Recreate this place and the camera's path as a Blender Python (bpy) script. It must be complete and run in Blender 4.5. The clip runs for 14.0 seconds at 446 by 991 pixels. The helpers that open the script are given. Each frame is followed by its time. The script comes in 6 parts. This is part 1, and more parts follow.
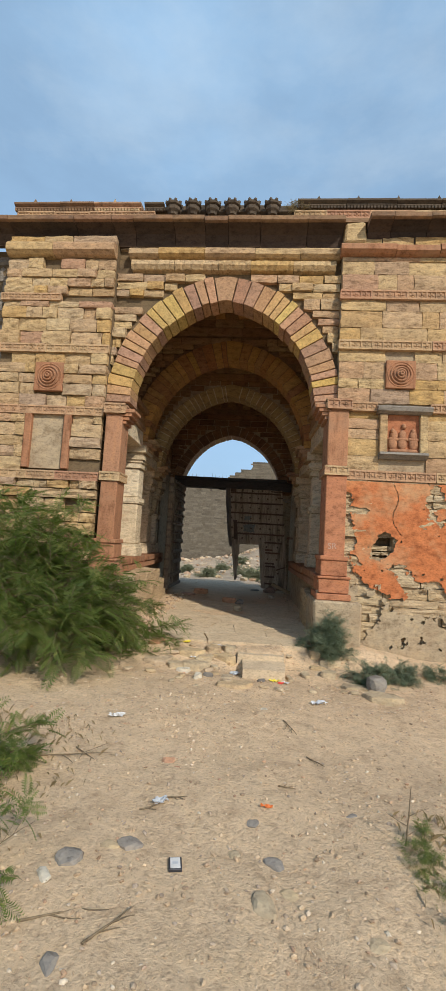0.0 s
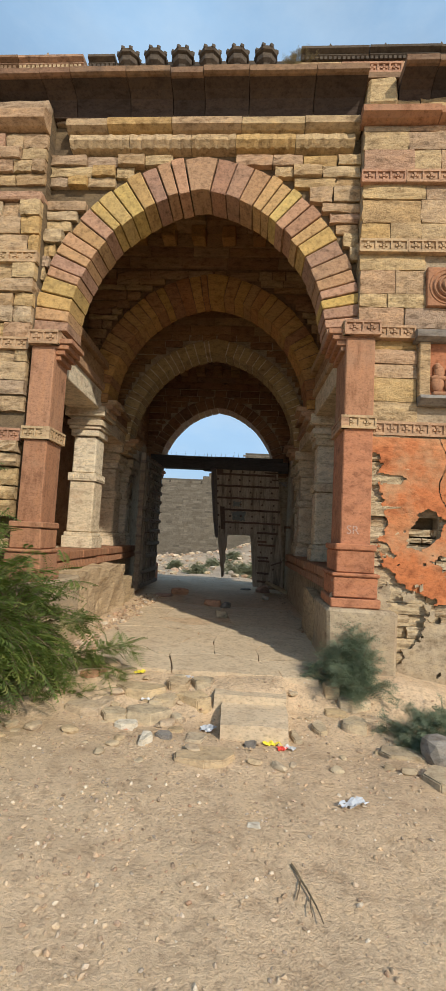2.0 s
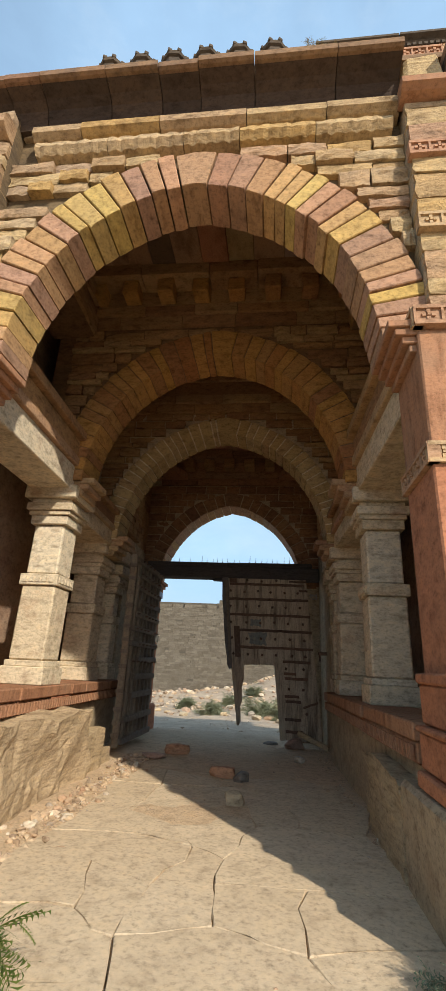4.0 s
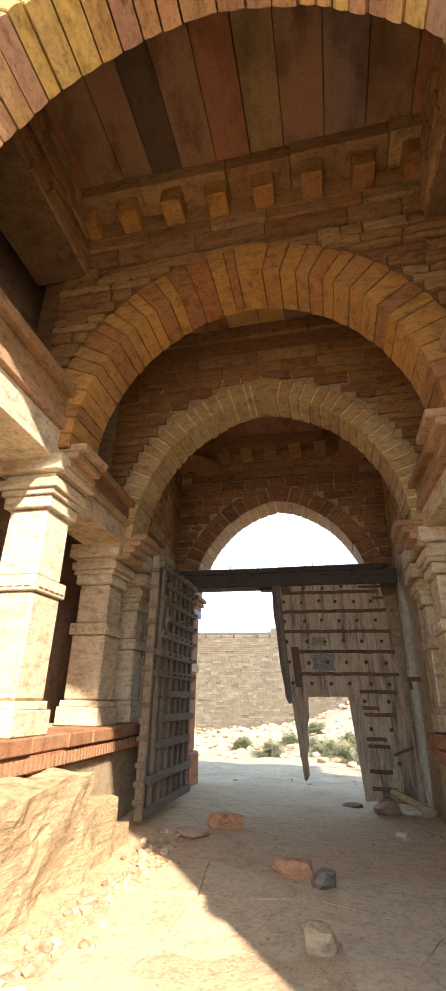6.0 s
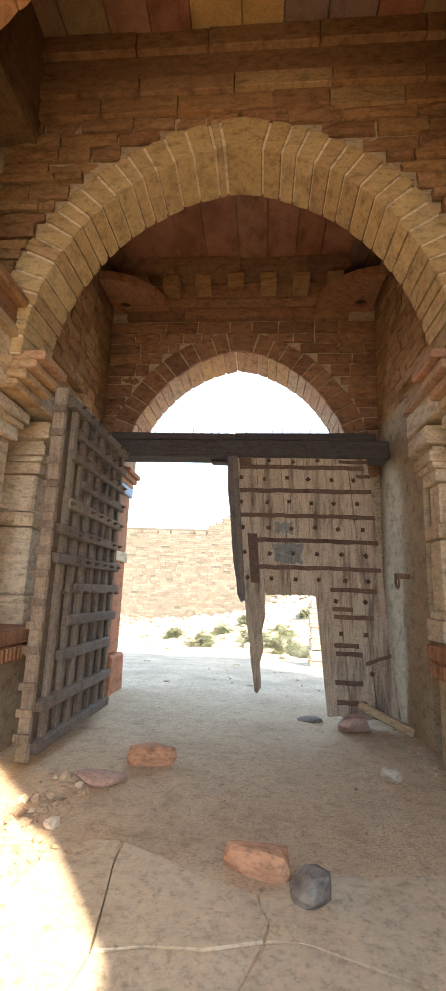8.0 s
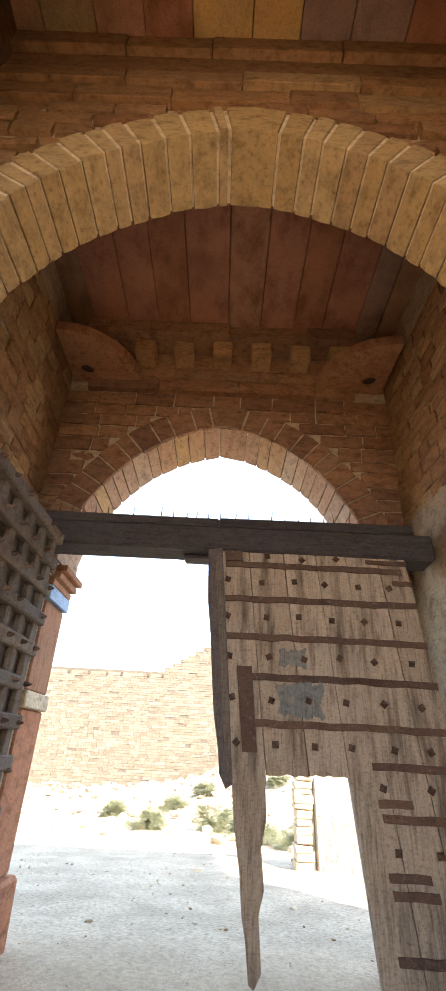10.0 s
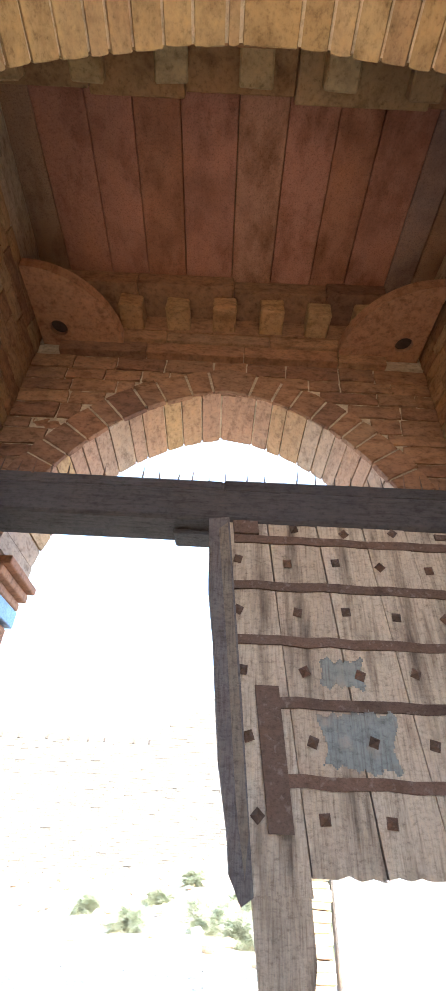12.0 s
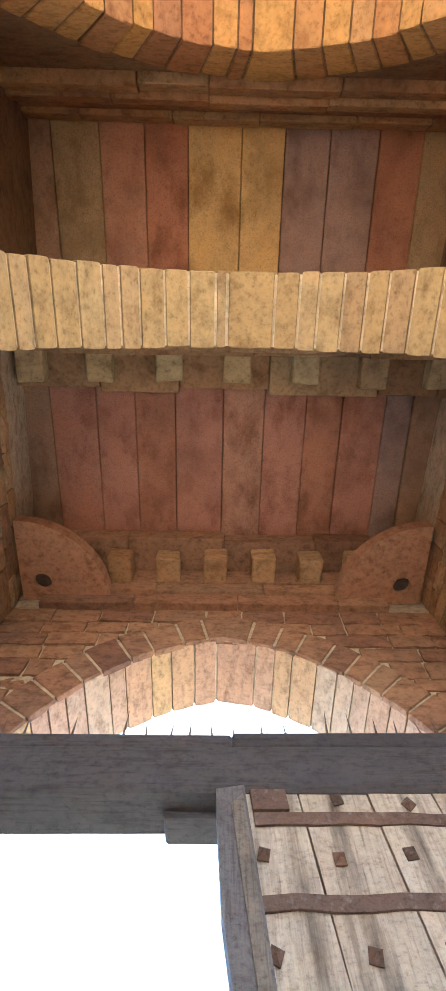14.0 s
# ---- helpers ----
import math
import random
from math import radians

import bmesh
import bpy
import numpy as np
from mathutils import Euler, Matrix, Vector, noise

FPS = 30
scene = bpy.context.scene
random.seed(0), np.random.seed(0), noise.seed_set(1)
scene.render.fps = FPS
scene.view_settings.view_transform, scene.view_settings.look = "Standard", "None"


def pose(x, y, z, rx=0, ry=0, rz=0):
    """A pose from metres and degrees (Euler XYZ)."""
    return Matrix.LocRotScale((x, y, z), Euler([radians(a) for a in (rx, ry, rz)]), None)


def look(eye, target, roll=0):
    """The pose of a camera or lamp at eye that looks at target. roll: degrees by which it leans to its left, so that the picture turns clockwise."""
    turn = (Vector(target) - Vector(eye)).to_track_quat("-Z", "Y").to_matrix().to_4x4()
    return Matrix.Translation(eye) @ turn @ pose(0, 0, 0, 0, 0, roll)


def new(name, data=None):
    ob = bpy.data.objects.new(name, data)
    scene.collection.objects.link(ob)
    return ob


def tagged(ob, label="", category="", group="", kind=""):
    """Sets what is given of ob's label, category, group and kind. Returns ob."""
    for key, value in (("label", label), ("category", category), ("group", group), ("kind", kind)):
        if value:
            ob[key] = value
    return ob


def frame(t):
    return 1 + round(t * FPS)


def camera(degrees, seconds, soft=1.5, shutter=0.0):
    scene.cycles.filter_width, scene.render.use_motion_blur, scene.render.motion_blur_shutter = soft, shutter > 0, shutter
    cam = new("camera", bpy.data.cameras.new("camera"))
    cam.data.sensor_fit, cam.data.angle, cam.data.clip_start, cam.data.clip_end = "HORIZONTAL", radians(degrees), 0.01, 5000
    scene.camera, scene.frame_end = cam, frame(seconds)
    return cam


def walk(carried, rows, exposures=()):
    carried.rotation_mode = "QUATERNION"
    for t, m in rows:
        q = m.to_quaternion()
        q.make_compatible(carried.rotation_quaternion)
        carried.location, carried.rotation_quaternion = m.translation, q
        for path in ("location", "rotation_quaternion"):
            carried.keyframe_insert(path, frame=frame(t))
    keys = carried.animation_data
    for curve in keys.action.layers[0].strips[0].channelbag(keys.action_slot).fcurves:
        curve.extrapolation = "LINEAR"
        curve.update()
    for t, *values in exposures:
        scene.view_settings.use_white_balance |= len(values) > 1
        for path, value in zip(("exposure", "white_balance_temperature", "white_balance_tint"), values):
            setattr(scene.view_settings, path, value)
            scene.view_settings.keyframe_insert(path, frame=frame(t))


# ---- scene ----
cam = camera(50.9, 14.0, 0.6)
METRES, EYE, TILT, LEAN, TURN = 12.6, 1.5, 0.0, 0.0, 4.8
ROWS = [
    (0.0, 0.0, 0.0, 0.0, -0.31, 5.26, -3.32),
    (0.5, 0.0022, 0.0361, -0.0012, -2.02, 5.72, -2.95),
    (1.0, 0.0083, 0.0788, -0.0038, -1.84, 5.33, -2.84),
    (1.5, 0.0119, 0.1266, -0.0084, -1.07, 4.97, -2.61),
    (2.0, 0.0191, 0.1784, -0.0117, -1.11, 4.83, -3.05),
    (2.5, 0.0215, 0.2271, -0.0113, 0.09, 6.62, -3.19),
    (3.0, 0.0246, 0.2741, -0.0119, 0.76, 11.65, -2.77),
    (5.5, 0.0292, 0.4788, -0.0183, 3.59, 24.62, -1.49),
    (6.0, 0.0253, 0.5175, -0.0149, 7.48, 23.52, -1.05),
    (6.5, 0.0215, 0.5531, -0.0116, 7.73, 22.83, -1.38),
    (7.0, 0.0178, 0.5951, -0.0106, 6.39, 18.62, -1.59),
    (7.5, 0.0108, 0.64, -0.0115, 2.7, 11.57, -1.73),
    (10.0, -0.0066, 0.8282, -0.0011, -5.5, 28.79, -2.72),
    (10.5, -0.0071, 0.8555, 0.0025, -7.03, 39.94, -2.66),
    (11.0, -0.0092, 0.8807, 0.0048, -7.68, 45.85, -2.54),
    (11.5, -0.0041, 0.9121, 0.0011, -7.03, 39.12, -1.49),
    (12.0, -0.0028, 0.9414, -0.0004, -6.44, 35.76, -2.45),
    (12.5, -0.0041, 0.9679, 0.0028, -8.36, 37.75, -3.9),
    (13.0, -0.0022, 0.9826, 0.0042, -7.48, 47.43, -2.29),
    (13.5, -0.0055, 0.987, 0.0064, -7.17, 57.74, -1.56),
    (14.0, -0.0079, 0.9834, 0.0069, -6.0, 69.84, 0.7),
]
EXPO = [(0.0, -0.05, 6550, 9), (2.0, 0.03, 6600, 9), (3.0, 0.2, 6650, 9), (5.5, 1.15, 7000, 11), (6.2, 2.0, 7200, 14), (6.6, 2.3, 7200, 14), (7.5, 2.5, 7000, 14), (10.0, 2.65, 6900, 16), (11.0, 3.12, 6300, 14), (12.5, 3.38, 5600, 12), (13.4, 3.5, 5450, 11), (14.0, 4.15, 5300, 7)]
walk(cam, [(t, pose(0, 0, EYE, TILT, LEAN, TURN) @ pose(METRES * x, METRES * y, METRES * z, 90 + pitch, roll, yaw)) for t, x, y, z, yaw, pitch, roll in ROWS], EXPO)

# ---------------------------------------------------------------- sky and sun
SUN_EL, SUN_AZ = radians(36), radians(145)
world = bpy.data.worlds.new("sky")
scene.world = world
world.use_nodes = True
wn, wl = world.node_tree.nodes, world.node_tree.links
sky = wn.new("ShaderNodeTexSky")
sky.sky_type = "NISHITA"
sky.sun_disc = False
sky.sun_elevation, sky.sun_rotation = SUN_EL, SUN_AZ
sky.air_density, sky.dust_density, sky.ozone_density = 1.0, 2.5, 2.0
wtc = wn.new("ShaderNodeTexCoord")
wmap = wn.new("ShaderNodeMapping")
wmap.inputs["Scale"].default_value = (1.2, 1.0, 2.6)
wl.new(wtc.outputs["Generated"], wmap.inputs["Vector"])
wnoise = wn.new("ShaderNodeTexNoise")
wnoise.inputs["Scale"].default_value = 1.7
wnoise.inputs["Detail"].default_value = 7
wnoise.inputs["Roughness"].default_value = 0.55
wl.new(wmap.outputs[0], wnoise.inputs["Vector"])
wr = wn.new("ShaderNodeValToRGB")
wr.color_ramp.elements[0].position, wr.color_ramp.elements[0].color = 0.35, (0.5, 0.5, 0.5, 1)
wr.color_ramp.elements[1].position, wr.color_ramp.elements[1].color = 0.75, (0.85, 0.85, 0.85, 1)
wl.new(wnoise.outputs[0], wr.inputs[0])
wmix = wn.new("ShaderNodeMixRGB")
wmix.inputs["Color2"].default_value = (4.0, 6.3, 9.1, 1)
wl.new(wr.outputs[0], wmix.inputs["Fac"])
wl.new(sky.outputs[0], wmix.inputs["Color1"])
wn2 = wn.new("ShaderNodeTexNoise")
wn2.inputs["Scale"].default_value, wn2.inputs["Detail"].default_value, wn2.inputs["Roughness"].default_value = 2.3, 8, 0.62
wl.new(wmap.outputs[0], wn2.inputs["Vector"])
wr2 = wn.new("ShaderNodeValToRGB")
wr2.color_ramp.elements[0].position, wr2.color_ramp.elements[0].color = 0.5, (0, 0, 0, 1)
wr2.color_ramp.elements[1].position, wr2.color_ramp.elements[1].color = 0.75, (0.3, 0.3, 0.3, 1)
wl.new(wn2.outputs[0], wr2.inputs[0])
wmix2 = wn.new("ShaderNodeMixRGB")
wmix2.inputs["Color2"].default_value = (6.6, 7.6, 8.4, 1)
wl.new(wr2.outputs[0], wmix2.inputs["Fac"])
wl.new(wmix.outputs[0], wmix2.inputs["Color1"])
wl.new(wmix2.outputs[0], wn["Background"].inputs["Color"])
wn["Background"].inputs["Strength"].default_value = 0.112

sun_data = bpy.data.lights.new("sun", "SUN")
sun_data.energy, sun_data.angle, sun_data.color = 3.9, radians(1.0), (1.0, 0.925, 0.81)
sun_dir = Vector((math.sin(SUN_AZ) * math.cos(SUN_EL), math.cos(SUN_AZ) * math.cos(SUN_EL), math.sin(SUN_EL)))
sun = new("sun", sun_data)
sun.matrix_world = look(sun_dir * 60, (0, 0, 0))


# ---------------------------------------------------------------- materials
def node(nt, kind, **inputs):
    n = nt.nodes.new(kind)
    for k, v in inputs.items():
        n.inputs[k.replace("_", " ")].default_value = v
    return n


def ramp(nt, fac, stops):
    r = nt.nodes.new("ShaderNodeValToRGB")
    el = r.color_ramp.elements
    while len(el) < len(stops):
        el.new(0.5)
    for e, (p, c) in zip(el, stops):
        e.position, e.color = p, (*c, 1) if len(c) == 3 else c
    nt.links.new(fac, r.inputs[0])
    return r.outputs[0]


def mixc(nt, kind, fac, a, b):
    m = nt.nodes.new("ShaderNodeMixRGB")
    m.blend_type = kind
    for s, v in zip(m.inputs, (fac, a, b)):
        if hasattr(v, "is_linked"):
            nt.links.new(v, s)
        elif isinstance(v, (int, float)):
            s.default_value = v if s.type == "VALUE" else (v, v, v, 1)
        else:
            s.default_value = (*v, 1)
    return m.outputs[0]


def noise_at(nt, scale, detail=6, rough=0.6, stretch=(1, 1, 1), shift=0.0):
    g = nt.nodes.new("ShaderNodeNewGeometry")
    m = nt.nodes.new("ShaderNodeMapping")
    m.inputs["Scale"].default_value = stretch
    m.inputs["Location"].default_value = (shift, shift * 0.7, shift * 1.3)
    nt.links.new(g.outputs["Position"], m.inputs["Vector"])
    n = node(nt, "ShaderNodeTexNoise", Scale=scale, Detail=detail, Roughness=rough)
    nt.links.new(m.outputs[0], n.inputs["Vector"])
    return n.outputs[0]


def stone(name, cols, by="object", strata=(1, 1, 2.6), grain=28.0, patch=1.6, bump=0.5, rough=0.9, stain=0.45, dark=(0.10, 0.075, 0.055), deep=0.012, stain_at=0.52, contrast=0.35, mottle=0.85, blotch=(1, 1, 1)):
    """Weathered stone: one base colour a block, bedding streaks, grain, blotches and relief."""
    mat = bpy.data.materials.new(name)
    mat.use_nodes = True
    nt = mat.node_tree
    bsdf = nt.nodes["Principled BSDF"]
    if by == "object":
        rnd = nt.nodes.new("ShaderNodeObjectInfo").outputs["Random"]
    elif by == "island":
        rnd = nt.nodes.new("ShaderNodeNewGeometry").outputs["Random Per Island"]
    else:
        rnd = noise_at(nt, 0.9, 3, 0.5, (1, 1, 2.5), 3.0)
    base = ramp(nt, rnd, [(i / max(1, len(cols) - 1), c) for i, c in enumerate(cols)])
    streak = noise_at(nt, 6.0, 6, 0.65, strata, 1.0)
    fine = noise_at(nt, grain, 8, 0.7, (1, 1, 1.6), 5.0)
    blot = noise_at(nt, patch, 5, 0.62, blotch, 9.0)
    c = mixc(nt, "MULTIPLY", mottle, base, ramp(nt, streak, [(0.28, (0.5, 0.44, 0.38)), (0.5, (1, 1, 1)), (0.75, (1.15, 1.08, 0.95))]))
    c = mixc(nt, "MULTIPLY", 0.8, c, ramp(nt, fine, [(0.28, (0.42, 0.4, 0.37)), (0.48, (1, 1, 1)), (0.72, (1.22, 1.2, 1.15))]))
    c = mixc(nt, "MIX", ramp(nt, blot, [(stain_at, (0, 0, 0)), (stain_at + 0.22, (stain, stain, stain))]), c, dark)
    bsdf.inputs["Roughness"].default_value = rough
    bsdf.inputs["Specular IOR Level"].default_value = 0.2
    pit = noise_at(nt, grain * 0.33, 3, 0.55, (1, 1, 1.8), 13.0)
    c = mixc(nt, "MULTIPLY", contrast, c, ramp(nt, pit, [(0.30, (0.30, 0.27, 0.24)), (0.43, (0.9, 0.9, 0.9)), (0.6, (1.05, 1.05, 1.04)), (0.75, (1.3, 1.28, 1.22))]))
    nt.links.new(c, bsdf.inputs["Base Color"])
    h = mixc(nt, "ADD", 0.6, mixc(nt, "ADD", 0.7, fine, streak), pit)
    b = node(nt, "ShaderNodeBump", Strength=bump, Distance=deep)
    nt.links.new(h, b.inputs["Height"])
    nt.links.new(b.outputs[0], bsdf.inputs["Normal"])
    return mat


OCHRE, PALE, PINK, MAUVE, GREY = (0.47, 0.305, 0.125), (0.51, 0.375, 0.205), (0.42, 0.24, 0.15), (0.35, 0.21, 0.16), (0.43, 0.305, 0.185)
M = {
    "stone": stone("sandstone", [(0.47, 0.325, 0.165), PALE, (0.45, 0.32, 0.18), (0.44, 0.31, 0.165), (0.43, 0.27, 0.165), (0.50, 0.38, 0.225), (0.38, 0.27, 0.19), OCHRE, (0.46, 0.335, 0.185), GREY, (0.41, 0.245, 0.16)], bump=1.0, stain=0.5, patch=2.0, dark=(0.2, 0.13, 0.075), deep=0.018, contrast=0.6),
    "mortar": stone("lime_mortar", [(0.20, 0.145, 0.085), (0.12, 0.085, 0.05)], by="noise", strata=(1, 1, 2), bump=0.8, stain=0.55),
    "lime": stone("pale_lime_joint", [(0.66, 0.56, 0.40), (0.58, 0.47, 0.32)], by="noise", bump=0.6, stain=0.4, dark=(0.3, 0.22, 0.14)),
    "amber": stone("amber_voussoir", [(0.40, 0.20, 0.065), (0.46, 0.25, 0.08), (0.33, 0.145, 0.06), (0.38, 0.21, 0.085), (0.43, 0.235, 0.07), (0.30, 0.14, 0.07)], bump=0.5, stain=0.4, patch=1.6, dark=(0.16, 0.09, 0.055), contrast=0.3),
    "vein": stone("pale_mortar_veins", [(0.52, 0.42, 0.29), (0.34, 0.25, 0.165)], by="noise", bump=0.8, stain=0.6, patch=2.5, dark=(0.2, 0.13, 0.085)),
    "vous": stone("voussoir_stone", [PINK, (0.47, 0.30, 0.13), (0.29, 0.17, 0.135), (0.42, 0.25, 0.13), (0.52, 0.38, 0.12), MAUVE, (0.45, 0.26, 0.15), (0.50, 0.34, 0.11), (0.33, 0.18, 0.12)], strata=(3, 1, 3), bump=0.5, stain=0.25),
    # rose voussoirs paled as the lit soffit of the gate arch
    "litrose": stone("lit_rose_voussoir", [(0.42, 0.275, 0.18), (0.38, 0.225, 0.145), (0.42, 0.305, 0.21), (0.41, 0.25, 0.155), (0.45, 0.295, 0.145)], strata=(3, 1, 3), bump=0.5, stain=0.25, patch=1.6, dark=(0.26, 0.16, 0.1)),
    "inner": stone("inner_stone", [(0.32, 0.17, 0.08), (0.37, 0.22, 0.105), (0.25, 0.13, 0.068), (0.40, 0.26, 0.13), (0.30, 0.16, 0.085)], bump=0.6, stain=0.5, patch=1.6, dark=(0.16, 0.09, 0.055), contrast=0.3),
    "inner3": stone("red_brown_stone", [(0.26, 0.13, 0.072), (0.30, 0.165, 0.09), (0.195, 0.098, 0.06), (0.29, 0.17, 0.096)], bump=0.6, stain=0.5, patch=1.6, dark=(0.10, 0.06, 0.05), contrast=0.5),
    "tan": stone("tan_voussoir", [(0.45, 0.325, 0.16), (0.39, 0.265, 0.125), (0.48, 0.36, 0.19), (0.37, 0.245, 0.13)], bump=0.5, stain=0.3, patch=1.6, dark=(0.2, 0.13, 0.08), contrast=0.3),
    "innerwall": stone("inner_wall", [(0.26, 0.155, 0.08), (0.15, 0.085, 0.05)], by="noise", strata=(1, 1, 3), bump=0.8, stain=0.5),
    "red": stone("red_sandstone", [(0.36, 0.18, 0.10), (0.32, 0.155, 0.085), (0.385, 0.21, 0.125)], strata=(2, 2, 0.5), bump=0.45, stain=0.7, patch=1.5, dark=(0.3, 0.19, 0.12), contrast=0.15),
    "redorange": stone("red_wash_on_stone", [(0.38, 0.155, 0.08), (0.40, 0.175, 0.095)], strata=(1, 1, 1.5), bump=0.35, stain=0.35, dark=(0.2, 0.1, 0.06)),
    "orange": stone("orange_limewash", [(0.50, 0.18, 0.07), (0.44, 0.15, 0.06), (0.52, 0.29, 0.14)], by="noise", strata=(1, 1, 1.6), bump=0.7, stain=0.85, patch=1.5, dark=(0.45, 0.32, 0.18)),
    "pillar": stone("whitewashed_stone", [(0.64, 0.54, 0.39), (0.6, 0.49, 0.34), (0.67, 0.58, 0.44)], strata=(1, 1, 2.5), bump=0.6, stain=0.75, patch=3.4, dark=(0.40, 0.255, 0.165), stain_at=0.54),
    "band": stone("carved_band_stone", [(0.42, 0.26, 0.16), (0.46, 0.33, 0.19), (0.40, 0.22, 0.14)], bump=0.4, stain=0.4),
    # eave colour and stain deepened to carry some of the underside's shade
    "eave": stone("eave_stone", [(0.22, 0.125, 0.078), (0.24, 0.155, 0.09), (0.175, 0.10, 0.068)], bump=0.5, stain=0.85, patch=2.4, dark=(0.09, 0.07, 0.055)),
    # near-black stone: the shade of hollows put into the colour
    "hollow_shade": stone("shade_dark_stone", [(0.055, 0.038, 0.029), (0.075, 0.05, 0.036), (0.042, 0.031, 0.025)], bump=0.5, stain=0.5, patch=2.4, dark=(0.07, 0.055, 0.045)),
    "black": stone("blackened_stone", [(0.08, 0.064, 0.05), (0.125, 0.095, 0.068), (0.06, 0.05, 0.042)], bump=0.6, stain=0.5),
    "plaster": stone("old_mud_plaster", [(0.42, 0.335, 0.225), (0.33, 0.255, 0.17)], by="noise", strata=(1, 1, 1.2), bump=0.6, stain=0.5, dark=(0.3, 0.2, 0.12)),
    "earth": stone("dusty_earth", [(0.64, 0.475, 0.31), (0.55, 0.40, 0.26)], by="noise", strata=(1, 1, 1), grain=45, bump=0.7, stain=0.4, patch=0.8, dark=(0.36, 0.255, 0.16), deep=0.03, stain_at=0.5, contrast=0.3, mottle=0.5),
    "paving": stone("paving_stone", [(0.56, 0.44, 0.30), (0.53, 0.41, 0.275), (0.58, 0.46, 0.32)], strata=(1, 1, 1), bump=0.45, stain=0.25, patch=0.9, dark=(0.42, 0.32, 0.21), contrast=0.2, mottle=0.45),
    "rubble": stone("loose_stone", [(0.47, 0.375, 0.25), (0.42, 0.335, 0.225), (0.48, 0.36, 0.215), (0.42, 0.31, 0.21), (0.5, 0.41, 0.285)], bump=0.6, stain=0.3),
    "rubblestuff": stone("pebbles", [(0.5, 0.37, 0.245), (0.28, 0.2, 0.135), (0.54, 0.4, 0.26), (0.4, 0.25, 0.16), (0.64, 0.54, 0.41), (0.34, 0.27, 0.21), (0.54, 0.41, 0.275), (0.5, 0.36, 0.235)], by="island", bump=0.4, stain=0.2),
    "tanstone": stone("tan_eroded_stone", [(0.47, 0.37, 0.235), (0.43, 0.32, 0.195), (0.50, 0.40, 0.265), (0.44, 0.315, 0.19)], strata=(0.6, 0.6, 5), bump=0.9, stain=0.35, patch=2.4, dark=(0.28, 0.19, 0.115), deep=0.02),
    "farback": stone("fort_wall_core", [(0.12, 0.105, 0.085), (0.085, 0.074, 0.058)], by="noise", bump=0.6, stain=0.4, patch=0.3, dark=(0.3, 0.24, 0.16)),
    "white": stone("flaking_whitewash", [(0.26, 0.255, 0.25), (0.15, 0.14, 0.13)], by="noise", strata=(3, 1, 0.4), bump=0.6, stain=0.8, patch=2.5, dark=(0.4, 0.33, 0.25)),
    "wood": stone("weathered_plank", [(0.46, 0.375, 0.28), (0.39, 0.31, 0.23), (0.5, 0.415, 0.315)], strata=(14, 14, 0.6), grain=40, bump=0.6, rough=0.85, stain=0.9, patch=2.6, stain_at=0.48, dark=(0.085, 0.062, 0.046), blotch=(4, 4, 0.5), contrast=0.12),
    "woodgrey": stone("grey_timber", [(0.22, 0.18, 0.14), (0.16, 0.13, 0.105), (0.26, 0.215, 0.165)], strata=(14, 14, 0.6), grain=40, bump=0.7, rough=0.85, stain=0.5, patch=5.0, dark=(0.06, 0.05, 0.045)),
    "beam": stone("dark_beam", [(0.085, 0.075, 0.072), (0.06, 0.053, 0.052)], strata=(0.6, 8, 8), grain=30, bump=0.6, rough=0.75, stain=0.4, patch=3.0, dark=(0.04, 0.04, 0.05)),
    "stile": stone("dark_split_wood", [(0.18, 0.155, 0.14), (0.14, 0.125, 0.12)], strata=(14, 14, 0.6), grain=40, bump=0.7, stain=0.5, patch=4.0, dark=(0.07, 0.065, 0.07)),
    "redrock": stone("red_stone", [(0.5, 0.28, 0.17), (0.46, 0.25, 0.155)], bump=0.6, stain=0.3),
    "pinkrock": stone("pink_stone", [(0.46, 0.31, 0.24), (0.42, 0.28, 0.22)], bump=0.6, stain=0.3),
    "greyrock": stone("grey_stone", [(0.26, 0.23, 0.2), (0.22, 0.2, 0.175)], bump=0.6, stain=0.3),
    "palerock": stone("pale_stone", [(0.58, 0.52, 0.42), (0.52, 0.46, 0.37)], bump=0.6, stain=0.2),
    "bluetile": stone("blue_glaze", [(0.10, 0.2, 0.38), (0.3, 0.38, 0.46)], by="noise", grain=60, bump=0.2, rough=0.4, stain=0.4),
    "bluepaint": stone("faded_blue_paint", [(0.185, 0.215, 0.22), (0.25, 0.24, 0.205)], by="noise", strata=(14, 14, 0.6), bump=0.3, stain=0.9, patch=9, dark=(0.34, 0.28, 0.21)),
    "iron": stone("rusted_iron", [(0.14, 0.085, 0.06), (0.10, 0.068, 0.052), (0.17, 0.10, 0.068)], strata=(1, 1, 1), grain=70, bump=0.8, rough=0.8, stain=0.6, patch=30, dark=(0.3, 0.26, 0.22), stain_at=0.56, deep=0.004),
}


